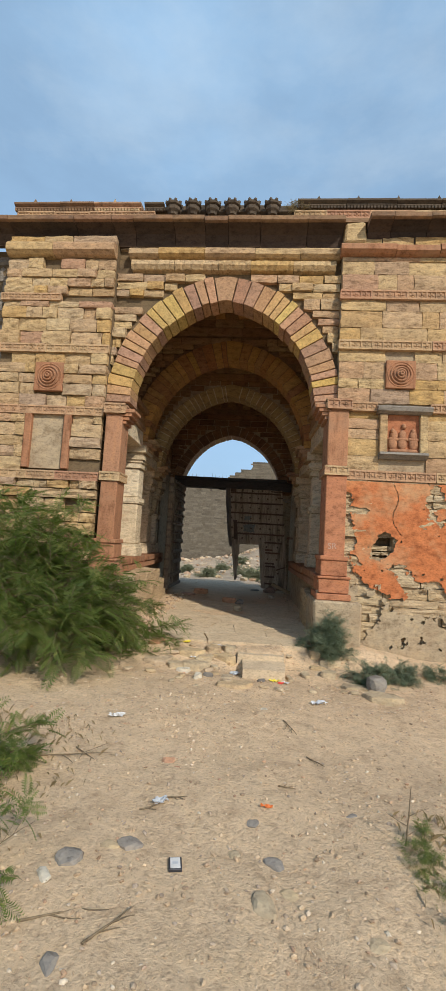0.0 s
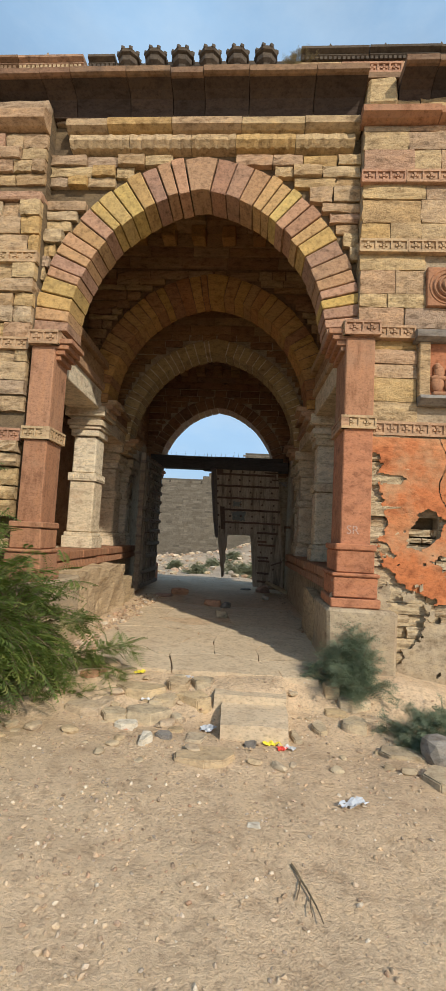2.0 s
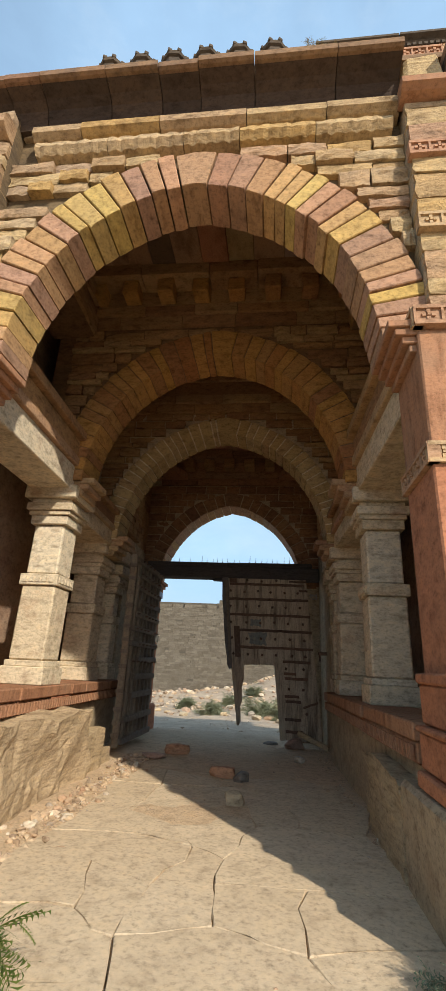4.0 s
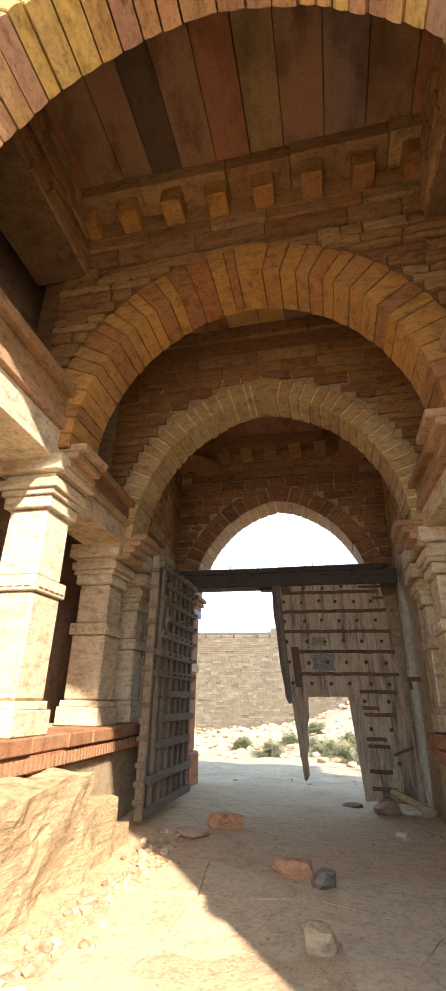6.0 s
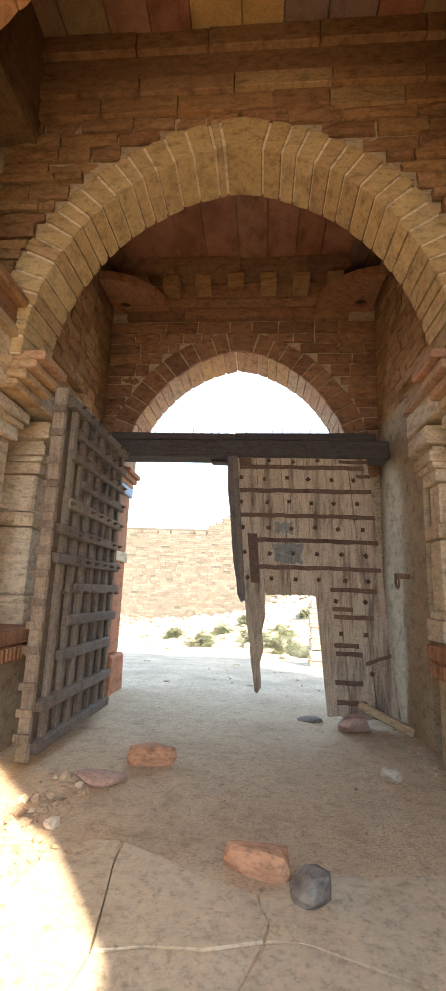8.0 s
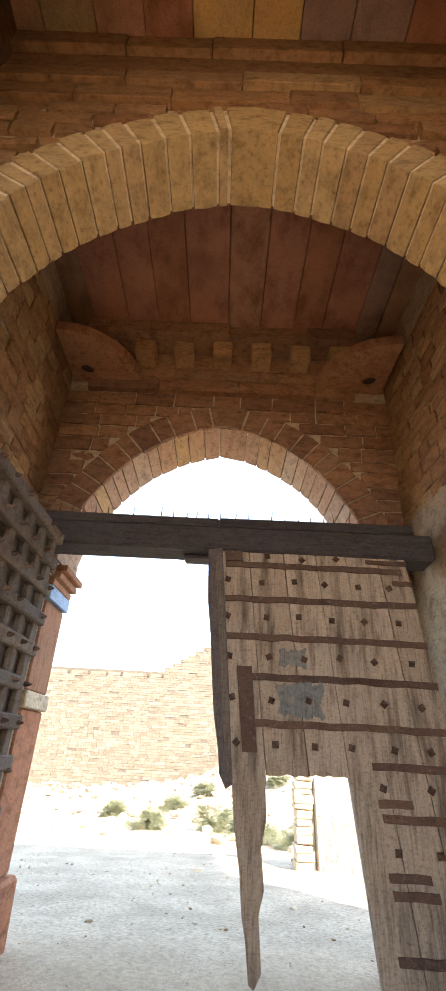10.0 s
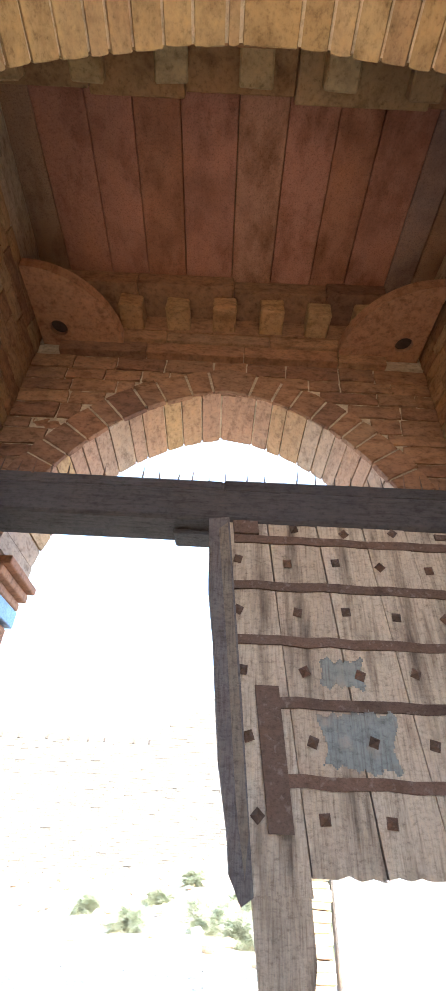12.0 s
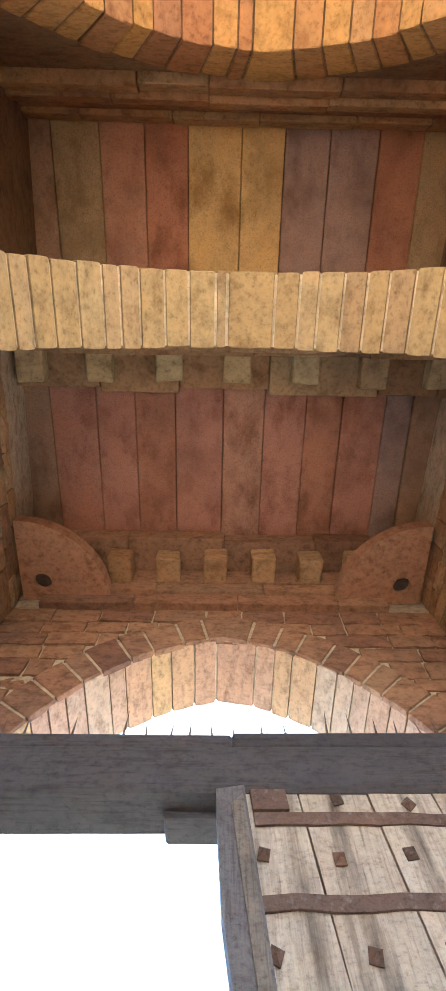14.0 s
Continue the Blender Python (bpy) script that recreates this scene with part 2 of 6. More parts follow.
def gravel_yard(mat, col):
    """The beaten earth turns into grey gravel behind the gate."""
    nt = mat.node_tree
    bsdf = nt.nodes["Principled BSDF"]
    was = bsdf.inputs["Base Color"].links[0].from_socket
    split = nt.nodes.new("ShaderNodeSeparateXYZ")
    nt.links.new(nt.nodes.new("ShaderNodeNewGeometry").outputs["Position"], split.inputs[0])
    run = nt.nodes.new("ShaderNodeMapRange")
    run.inputs["From Min"].default_value, run.inputs["From Max"].default_value = 13.2, 16.5
    nt.links.new(split.outputs["Y"], run.inputs["Value"])
    grit = mixc(nt, "MULTIPLY", 1.0, col, ramp(nt, noise_at(nt, 22, 6, 0.7, shift=2.0), [(0.3, (0.5, 0.48, 0.46)), (0.5, (1, 1, 1)), (0.7, (1.35, 1.33, 1.3))]))
    grit = mixc(nt, "MULTIPLY", 0.7, grit, ramp(nt, noise_at(nt, 1.1, 5, 0.6, shift=6.0), [(0.35, (0.7, 0.68, 0.64)), (0.65, (1.15, 1.13, 1.1))]))
    nt.links.new(mixc(nt, "MIX", run.outputs[0], was, grit), bsdf.inputs["Base Color"])


gravel_yard(M["earth"], (0.42, 0.33, 0.24))


# ---------------------------------------------------------------- mesh helpers
def mesh(name, verts, faces, mat, smooth=False):
    me = bpy.data.meshes.new(name)
    me.from_pydata([tuple(v) for v in verts], [], faces)
    me.materials.append(mat)
    if smooth:
        me.polygons.foreach_set("use_smooth", [True] * len(me.polygons))
    me.update()
    return me


def from_bm(name, bm, mat, smooth=False):
    bmesh.ops.recalc_face_normals(bm, faces=bm.faces)
    me = bpy.data.meshes.new(name)
    bm.to_mesh(me)
    bm.free()
    me.materials.append(mat)
    if smooth:
        me.polygons.foreach_set("use_smooth", [True] * len(me.polygons))
    return me


def obj(name, me, parent=None, m=None, label="", category="", group="", kind=""):
    o = new(name, me)
    if parent is not None:
        o.parent = parent
    if m is not None:
        o.matrix_basis = m
    return tagged(o, label, category, group, kind)


def part(name, bm, mat, parent, label="", m=None):
    return obj(name, from_bm(name, bm, mat), parent, m, label)


def box(bm, x0, x1, y0, y1, z0, z1, bevel=0.0, jit=0.0, rng=random):
    vs = [bm.verts.new((x + rng.uniform(-jit, jit), y + rng.uniform(-jit, jit), z + rng.uniform(-jit, jit)))
          for x in (x0, x1) for y in (y0, y1) for z in (z0, z1)]
    fs = [bm.faces.new([vs[i] for i in q]) for q in ((0, 1, 3, 2), (4, 6, 7, 5), (0, 4, 5, 1), (2, 3, 7, 6), (0, 2, 6, 4), (1, 5, 7, 3))]
    if bevel:
        es = {e for f in fs for e in f.edges}
        bmesh.ops.bevel(bm, geom=list(es), offset=bevel, segments=1, affect="EDGES")
    return bm


def cube(*a, **k):
    return box(bmesh.new(), *a, **k)


def prism(bm, outline, y0, y1):
    """An outline of (x, z) points, carried from y0 to y1."""
    a = [bm.verts.new((x, y0, z)) for x, z in outline]
    b = [bm.verts.new((x, y1, z)) for x, z in outline]
    bm.faces.new(a)
    bm.faces.new(b[::-1])
    for i in range(len(a)):
        j = (i + 1) % len(a)
        bm.faces.new((a[i], b[i], b[j], a[j]))
    return bm


def extrude_x(bm, profile, x0, x1):
    """A closed profile of (y, z) points, carried from x0 to x1."""
    a = [bm.verts.new((x0, y, z)) for y, z in profile]
    b = [bm.verts.new((x1, y, z)) for y, z in profile]
    bm.faces.new(a)
    bm.faces.new(b[::-1])
    for i in range(len(a)):
        j = (i + 1) % len(a)
        bm.faces.new((a[i], b[i], b[j], a[j]))
    return bm


SQUARE = 0.85


def arch(c, half, zs, rise, kick, n=24):
    """Points of a low pointed arch from the right springing over the crown to the left one."""
    out = []
    for i in range(2 * n + 1):
        th = math.pi * i / (2 * n)
        cs = math.cos(th)
        out.append((c + half * math.copysign(abs(cs) ** SQUARE, cs), zs + (rise - kick) * math.sin(th) + kick * (1 - abs(math.cos(th)))))
    return out


def lumpy_box(rng, rough=0.06, nx=4, nz=3):
    """A unit block whose face towards -y is uneven, with worn edges."""
    vs, fs = [], []
    for j in range(nz + 1):
        for i in range(nx + 1):
            edge = i in (0, nx) or j in (0, nz)
            vs.append((i / nx - 0.5 + (0 if 0 < i < nx else rng.uniform(-0.02, 0.02)), -0.5 + (0.05 if edge else 0) + rng.uniform(-rough, rough) * 0.8,
                       j / nz - 0.5 + rng.uniform(-0.035, 0.035)))
    w = nx + 1
    for j in range(nz):
        for i in range(nx):
            fs.append((j * w + i, j * w + i + 1, (j + 1) * w + i + 1, (j + 1) * w + i))
    ring = [i for i in range(w)] + [j * w + nx for j in range(1, nz + 1)] + [nz * w + i for i in range(nx - 1, -1, -1)] + [j * w for j in range(nz - 1, 0, -1)]
    base = len(vs)
    for k in ring:
        vs.append((vs[k][0], 0.5, vs[k][2]))
    for a in range(len(ring)):
        b = (a + 1) % len(ring)
        fs.append((ring[b], ring[a], base + a, base + b))
    return vs, fs


STONES = {}


def stone_meshes(mat_key, rough=0.06):
    key = (mat_key, rough)
    if key not in STONES:
        rng = random.Random(len(mat_key))
        STONES[key] = [mesh("stone", *lumpy_box(rng, rough), M[mat_key]) for _ in range(10)]
    return STONES[key]


def lay(parent, frame_m, x0, x1, z0, z1, gaps, seed, mat_key="stone", lens=(0.22, 0.6), hs=(0.13, 0.23), joint=0.02, proud=0.03, depth=0.2, rough=0.09, lost=0.0, base=0.02, name="stone", courses=None):
    """Courses of single stones on a wall's face: local x along it, -y out of it. gaps(z0, z1) gives the stretches to leave open."""
    rng = random.Random(seed)
    meshes = stone_meshes(mat_key, rough)
    z = z0
    made = 0
    while z < z1 - 0.05:
        h = min(rng.uniform(*hs), z1 - z)
        if z1 - z - h < 0.07:
            h = z1 - z
        spans = [(x0, x1)]
        for ga, gb in gaps(z, z + h):
            nxt = []
            for a, b in spans:
                if gb <= a or ga >= b:
                    nxt.append((a, b))
                else:
                    if ga > a:
                        nxt.append((a, ga))
                    if gb < b:
                        nxt.append((gb, b))
            spans = nxt
        for a, b in spans:
            x = a
            while x < b - 0.04:
                w = rng.uniform(*lens)
                if b - x - w < lens[0] * 0.6:
                    w = b - x
                out = rng.uniform(0, proud) if rng.random() > 0.06 else -0.02
                if rng.random() < lost:
                    x += w
                    continue
                o = new(name, rng.choice(meshes))
                o.parent = parent
                o.matrix_basis = frame_m @ Matrix.Translation((x + w / 2, depth / 2 - out - base, z + h / 2)) @ Matrix.Diagonal((w - joint, depth, h - joint, 1)) @ Matrix.Rotation(rng.choice((0, math.pi)), 4, "Y")
                made += 1
                x += w
        z += h
    return made


def voussoirs(parent, c, half, zs, rise, kick, ring, y0, y1, n, mat_key, seed, jit=0.012, name="voussoir", gap=0.004, mortar=None):
    """The cut stones of an arch's ring, each one a wedge as deep as the arch."""
    rng = random.Random(seed)
    def pt(th, off):
        x, z = half * math.copysign(abs(math.cos(th)) ** SQUARE, math.cos(th)), (rise - kick) * math.sin(th) + kick * (1 - abs(math.cos(th)))
        e = 0.002
        x2, z2 = half * math.copysign(abs(math.cos(th + e)) ** SQUARE, math.cos(th + e)), (rise - kick) * math.sin(th + e) + kick * (1 - abs(math.cos(th + e)))
        d = Vector((x2 - x, z2 - z)).normalized()
        return c + x + d.y * off, zs + z - d.x * off
    cuts = [0.0]
    ws = [rng.uniform(0.75, 1.25) for _ in range(n)]
    for w in ws:
        cuts.append(cuts[-1] + w / sum(ws) * math.pi)
    cuts = [q + 0.035 if abs(q - math.pi / 2) < 0.02 else q for q in cuts]
    if mortar:
        ths = [math.pi * k / 60 for k in range(61)]
        strip = [pt(t, jit + 0.016) for t in ths] + [pt(t, ring - 0.02) for t in reversed(ths)]
        obj("mortar_bed", from_bm("mortar_bed", prism(bmesh.new(), strip, y0 + 0.004, y1 - 0.006), M[mortar]), parent)
    for i in range(n):
        bm = bmesh.new()
        a, b = cuts[i] + gap, cuts[i + 1] - gap
        mid = (a + b) / 2
        i0, o0 = rng.uniform(-jit, jit), ring + rng.uniform(-jit, jit) * 1.5
        ya, yb = y0 - rng.uniform(0, 0.014), y1 + rng.uniform(0, 0.015)
        if a < math.pi / 2 < b:
            ths = (a, math.pi / 2 - 0.003, math.pi / 2 + 0.003, b)
        else:
            ths = (a, mid, b)
        out = [pt(t, i0) for t in ths] + [pt(t, o0) for t in reversed(ths)]
        prism(bm, out, ya, yb)
        bmesh.ops.bevel(bm, geom=[e for e in bm.edges if abs(e.verts[0].co.y - e.verts[1].co.y) < 1e-6], offset=0.008, segments=1, affect="EDGES")
        obj(name, from_bm(name, bm, M[mat_key]), parent)


def rock_mesh(seed, mat, sx=1.0, sy=1.0, sz=1.0, flat=0.5, sub=2):
    """An angular broken stone that stands on z = 0."""
    rng = random.Random(seed)
    bm = bmesh.new()
    bmesh.ops.create_icosphere(bm, subdivisions=sub, radius=0.5)
    planes = []
    for _ in range(9):
        d = Vector((rng.gauss(0, 1), rng.gauss(0, 1), rng.gauss(0, 1))).normalized()
        planes.append((d, rng.uniform(0.26, 0.4)))
    planes += [(Vector((0, 0, 1)), 0.3), (Vector((0, 0, -1)), 0.3)]
    for v in bm.verts:
        for d, r in planes:
            k = v.co.dot(d) - r
            if k > 0:
                v.co -= d * k
        v.co += v.co.normalized() * 0.03 * noise.noise(v.co * 5 + Vector((seed, 0, 0)))
    zmin = min(v.co.z for v in bm.verts)
    for v in bm.verts:
        v.co = Vector((v.co.x * sx * 1.3, v.co.y * sy * 1.3, (v.co.z - zmin) * sz * 1.6 - 0.02))
    return from_bm("rock", bm, mat)


# ---------------------------------------------------------------- plan of the gatehouse
def cx(y):
    """The passage's centre line, which runs a little askew to the front."""
    return -0.77 - 0.037 * (y - 7.65)


A1 = dict(half=1.55, zs=3.70, rise=1.84, kick=0.35)
A2 = dict(half=1.72, zs=3.55, rise=1.96, kick=0.3)
A3 = dict(half=1.74, zs=3.25, rise=1.98, kick=0.36)
A4 = dict(half=1.6, zs=2.95, rise=1.87, kick=0.42)
Y1, Y1B, Y2, Y2B, Y3, Y3B, Y4, Y4B = 7.65, 8.05, 10.16, 10.64, 12.05, 12.5, 14.84, 15.45
TOP = 6.9


def gz(x, y):
    """Height of the ground."""
    d = math.hypot(x + 0.8, y - 8)
    if y < 15.4:
        t = min(1, max(0, (y - (6.0 if x < -0.3 else 6.7 if x > 0.4 else 6.35)) / (0.9 if x < -0.3 else 0.35)))
        t = t * t * (3 - 2 * t)
        low = -0.03 * min(6, max(-4, y)) - 0.02
        inside = 1 if -3.2 < x < 1.6 else max(0, 1 - (min(abs(x + 3.2), abs(x - 1.6)) / 1.0))
        z = low + (0.0 - low) * t * (0.25 + 0.75 * inside)
    else:
        z = -0.072 * (min(y, 32) - 15.4) - 0.03 * (max(32, min(y, 56)) - 32)
        k = math.exp(-((x - 6) / 7) ** 2 - ((y - 47) / 9) ** 2)
        z += 3.8 * k + 0.8 * math.exp(-((x + 6) / 14) ** 2 - ((y - 47) / 5) ** 2)
    amp = 0.018 if 7.2 < y < 15 and -2.8 < x < 1.2 else 0.045
    far = min(1, 60 / (d + 1))
    z += far * amp * (noise.noise(Vector((x * 0.9, y * 0.9, 3.1))) + 0.5 * noise.noise(Vector((x * 2.7, y * 2.7, 7.7))) + 0.22 * noise.noise(Vector((x * 8, y * 8, 1.3))))
    if y > 24:
        z += min(1, (y - 24) / 8) * 0.35 * noise.noise(Vector((x * 0.35, y * 0.35, 5.0))) * (1 if y < 60 else 0)
    return z


def graded(lo, hi, step, reach, grow=1.25):
    xs = list(np.arange(lo, hi + step / 2, step))
    s = step
    while xs[-1] < reach:
        s *= grow
        xs.append(xs[-1] + s)
    s = step
    while xs[0] > -reach:
        s *= grow
        xs.insert(0, xs[0] - s)
    return [float(v) for v in xs]


gx, gy = graded(-4.2, 3.6, 0.075, 2500, 1.22), graded(-0.5, 15.5, 0.075, 2500, 1.16)
gv = [(x, y, gz(x, y)) for y in gy for x in gx]
W = len(gx)
gf = [(j * W + i, j * W + i + 1, (j + 1) * W + i + 1, (j + 1) * W + i) for j in range(len(gy) - 1) for i in range(W - 1)]
obj("ground", mesh("ground", gv, gf, M["earth"], True), label="dry dusty beaten earth with scattered grit", category="ground", kind="structure")

# ---------------------------------------------------------------- gate front
I4 = Matrix.Identity(4)


def arch_wall(name, a, y0, y1, xl, xr, zt, mat, label, zb=-0.4, step=0.0):
    c = cx((y0 + y1) / 2)
    foot = a["half"] + step
    pts = [(c + foot, zb), (c + foot, a["zs"] - 0.002)] + arch(c, **a) + [(c - foot, a["zs"] - 0.002), (c - foot, zb), (xl, zb), (xl, zt), (xr, zt), (xr, zb)]
    return obj(name, from_bm(name, prism(bmesh.new(), pts, y0, y1), mat), label=label, category="wall", kind="structure")


def arch_gap(a, c, ring):
    """Stretch of a course that the arch and its ring take up."""
    def gap(z0, z1):
        top = a["zs"] + a["rise"] + ring
        if z0 >= top:
            return []
        half, rise = a["half"] + ring, a["rise"] + ring
        if z0 <= a["zs"]:
            return [(c - half, c + half)]
        s = min(1, max(0, z0 + 0.55 * (z1 - z0) - a["zs"]) / rise)
        w = half * math.sqrt(1 - s * s) ** SQUARE + 0.01
        return [(c - w, c + w)]
    return gap


RING = 0.44
WL, WR, YW = -2.72, 1.14, 7.5
front = arch_wall("wall_front", A1 | dict(half=A1["half"] + 0.06, rise=A1["rise"] + 0.07), Y1 + 0.07, Y1B, -4.66, 5.2, TOP, M["mortar"], "weathered sandstone gate wall above a tall pointed arch", step=0.3)
c1 = cx(Y1)
voussoirs(front, c1, ring=RING, y0=Y1 - 0.045, y1=Y1B, n=36, jit=0.013, mat_key="vous", seed=4, **A1)
FW = pose(0, Y1 + 0.03, 0)
lay(front, FW, WL, WR, 3.5, 6.02, arch_gap(A1, c1, RING), 11, lens=(0.2, 0.62), hs=(0.12, 0.21), proud=0.06, lost=0.03, joint=0.013, rough=0.07)
lay(front, FW, WL, WR, 6.46, 6.6, lambda a, b: [], 12, lens=(0.2, 0.6), hs=(0.13, 0.15), proud=0.03)

wing_l = obj("wall_west_wing", from_bm("wing", cube(-4.66, WL, YW + 0.07, Y1 + 0.065, -0.4, 6.6), M["mortar"]), label="broken sandstone wing wall with carved string bands", category="wall", kind="structure")
HOLE = (1.74, 2.06, 1.34, 1.66)
bm = bmesh.new()
for xa, xb, za, zb in ((WR, HOLE[0], -0.4, 6.6), (HOLE[1], 5.2, -0.4, 6.6), (HOLE[0], HOLE[1], -0.4, HOLE[2]), (HOLE[0], HOLE[1], HOLE[3], 6.6)):
    box(bm, xa, xb, YW + 0.045, Y1 + 0.045, za, zb)
wing_r = obj("wall_east_wing", from_bm("wing", bm, M["plaster"]), label="sandstone wing wall, its foot washed orange", category="wall", kind="structure")
FWW = pose(0, YW + 0.03, 0)


def bands(zs, xa=-99, xb=99):
    return lambda a, b: [(xa, xb)] if any(lo - 0.02 < (a + b) / 2 < hi + 0.02 for lo, hi in zs) else []


def holes(*hs):
    def gap(a, b):
        return [(x0, x1) for x0, x1, z0, z1 in hs if z0 < b and z1 > a]
    return gap


def both(*fs):
    return lambda a, b: [g for f in fs for g in f(a, b)]


BR = [(5.53, 5.68), (4.68, 4.83), (3.66, 3.80), (2.55, 2.70)]
BL = [(5.42, 5.54), (4.50, 4.64), (3.42, 3.56), (2.32, 2.46)]
MEDR, MEDL = (1.88, 2.34, 4.05, 4.5), (-3.96, -3.46, 3.84, 4.3)
NICHE = (1.80, 2.54, 2.9, 3.74)
prev = 2.7
for lo, hi in ((2.7, 3.66), (3.8, 4.68), (4.83, 5.53), (5.68, 6.28)):
    lay(wing_r, FWW, WR, 3.05, lo, hi, holes(MEDR, NICHE), int(lo * 10), lens=(0.25, 0.85), hs=(0.14, 0.3), proud=0.015, joint=0.008, rough=0.035)
lay(wing_r, FWW, WR + 0.1, 3.05, -0.1, 2.55, holes(HOLE), 5, "tanstone", lens=(0.3, 0.9), hs=(0.09, 0.19), proud=0.055, rough=0.12, joint=0.008)
lay(wing_r, FWW, HOLE[0] - 0.06, HOLE[1] + 0.06, HOLE[2] - 0.03, HOLE[2] + 0.2, lambda a, b: [], 7, "tanstone", lens=(0.2, 0.42), hs=(0.05, 0.085), proud=0.05, rough=0.2, base=-0.06, depth=0.12)
for lo, hi in ((2.46, 3.42), (3.56, 4.50), (4.64, 5.42), (5.54, 6.2)):
    lay(wing_l, FWW, -4.66, WL, lo, hi, holes(MEDL, (-4.05, -3.25, 2.5, 3.42)), int(lo * 10), lens=(0.22, 0.55), hs=(0.14, 0.25), proud=0.06, lost=0.03, joint=0.013, rough=0.08)
lay(wing_l, FWW, -4.66, WL, -0.1, 2.32, lambda a, b: [], 6, lens=(0.2, 0.6), hs=(0.15, 0.25), proud=0.14, rough=0.16, lost=0.08)
for w, xa, xb in ((wing_l, -4.66, WL), (wing_r, WR, 3.05)):
    lay(w, FWW, xa, xb, 6.45, 6.62, lambda a, b: [], 61, lens=(0.3, 0.9), hs=(0.16, 0.17), proud=0.05, rough=0.1)

# ---------------------------------------------------------------- carved bands, mouldings, eave, parapet
def carved_band(parent, x0, x1, z0, z1, y, seed, out=0.05, name="carved_band", motif="flower", mat="band", frame_m=I4):
    """A string course with a row of sunk square flowers, in lengths of stone."""
    rng = random.Random(seed)
    x = x0
    while x < x1 - 0.05:
        w = min(rng.uniform(0.5, 1.1), x1 - x)
        if x1 - x - w < 0.2:
            w = x1 - x
        bm = bmesh.new()
        h = z1 - z0
        j = rng.uniform(-0.008, 0.008)
        box(bm, x + 0.004, x + w - 0.004, y - out + 0.018 - j, y + 0.05, z0, z1)
        e = h * 0.17
        box(bm, x + 0.004, x + w - 0.004, y - out - j, y + 0.04, z1 - e, z1 + 0.004)
        box(bm, x + 0.004, x + w - 0.004, y - out - j, y + 0.04, z0 - 0.004, z0 + e)
        n = max(2, int((w - 0.03) / (h * 0.92)))
        p = (w - 0.02) / n
        for k in range(n + 1):
            xc = x + 0.01 + k * p
            box(bm, max(x, xc - 0.009), min(x + w, xc + 0.009), y - out - j + 0.002, y + 0.03, z0 + e * 0.5, z1 - e * 0.5)
        for k in range(n):
            xc, zc = x + 0.01 + (k + 0.5) * p, (z0 + z1) / 2
            r = h * 0.2
            if rng.random() < 0.06:
                continue
            for dx, dz in ((r, 0), (-r, 0), (0, r), (0, -r)):
                q = h * 0.085
                box(bm, xc + dx - q, xc + dx + q, y - out - j + 0.004, y + 0.03, zc + dz - q, zc + dz + q)
            box(bm, xc - h * 0.06, xc + h * 0.06, y - out - j, y + 0.03, zc - h * 0.06, zc + h * 0.06)
        obj(name, from_bm(name, bm, M[mat]), parent, frame_m)
        x += w


for i, (lo, hi) in enumerate(BR):
    if i == 2:
        carved_band(wing_r, WR + 0.0, 1.76, lo, hi, YW, 31 + i)
        carved_band(wing_r, 2.58, 3.9, lo, hi, YW, 35 + i)
    else:
        carved_band(wing_r, WR - 0.03, 3.9, lo, hi, YW, 31 + i)
for i, (lo, hi) in enumerate(BL):
    carved_band(wing_l, -4.7, WL + (0.02 if i else -0.9), lo, hi, YW, 41 + i)


def moulding(parent, profile, x0, x1, seed, lens, mat, name, jit=0.012, tilt=0.0, frame_m=I4):
    """Lengths of one moulded profile, set end to end a little unevenly."""
    rng = random.Random(seed)
    x = x0
    while x < x1 - 0.03:
        w = min(rng.uniform(*lens), x1 - x)
        if x1 - x - w < lens[0] * 0.5:
            w = x1 - x
        dy, dz = rng.uniform(-jit, jit), rng.uniform(-jit, jit) * 0.6
        bm = extrude_x(bmesh.new(), [(y + dy, z + dz) for y, z in profile], x + 0.004, x + w - 0.004)
        bmesh.ops.bevel(bm, geom=[e for e in bm.edges if e.is_manifold and e.calc_face_angle(0) > 0.9], offset=0.006, segments=1, affect="EDGES")
        obj(name, from_bm(name, bm, M[mat]), parent, frame_m)
        x += w


# rolled string course under the eave, and the nibbled course below it
def roll(y, z, h, out):
    return [(y + 0.1, z), (y, z), (y - out * 0.5, z + h * 0.08), (y - out, z + h * 0.3), (y - out, z + h * 0.75), (y - out * 0.7, z + h * 0.97), (y + 0.1, z + h)]


moulding(front, roll(Y1, 6.28, 0.18, 0.12), WL + 0.2, WR - 0.02, 51, (0.4, 0.9), "stone", "string_course")
moulding(wing_r, roll(YW, 6.28, 0.17, 0.12), WR - 0.05, 4.0, 52, (0.5, 0.9), "red", "string_course")
moulding(wing_l, roll(YW, 6.22, 0.24, 0.14), -4.66, WL, 53, (0.6, 1.0), "stone", "string_course")


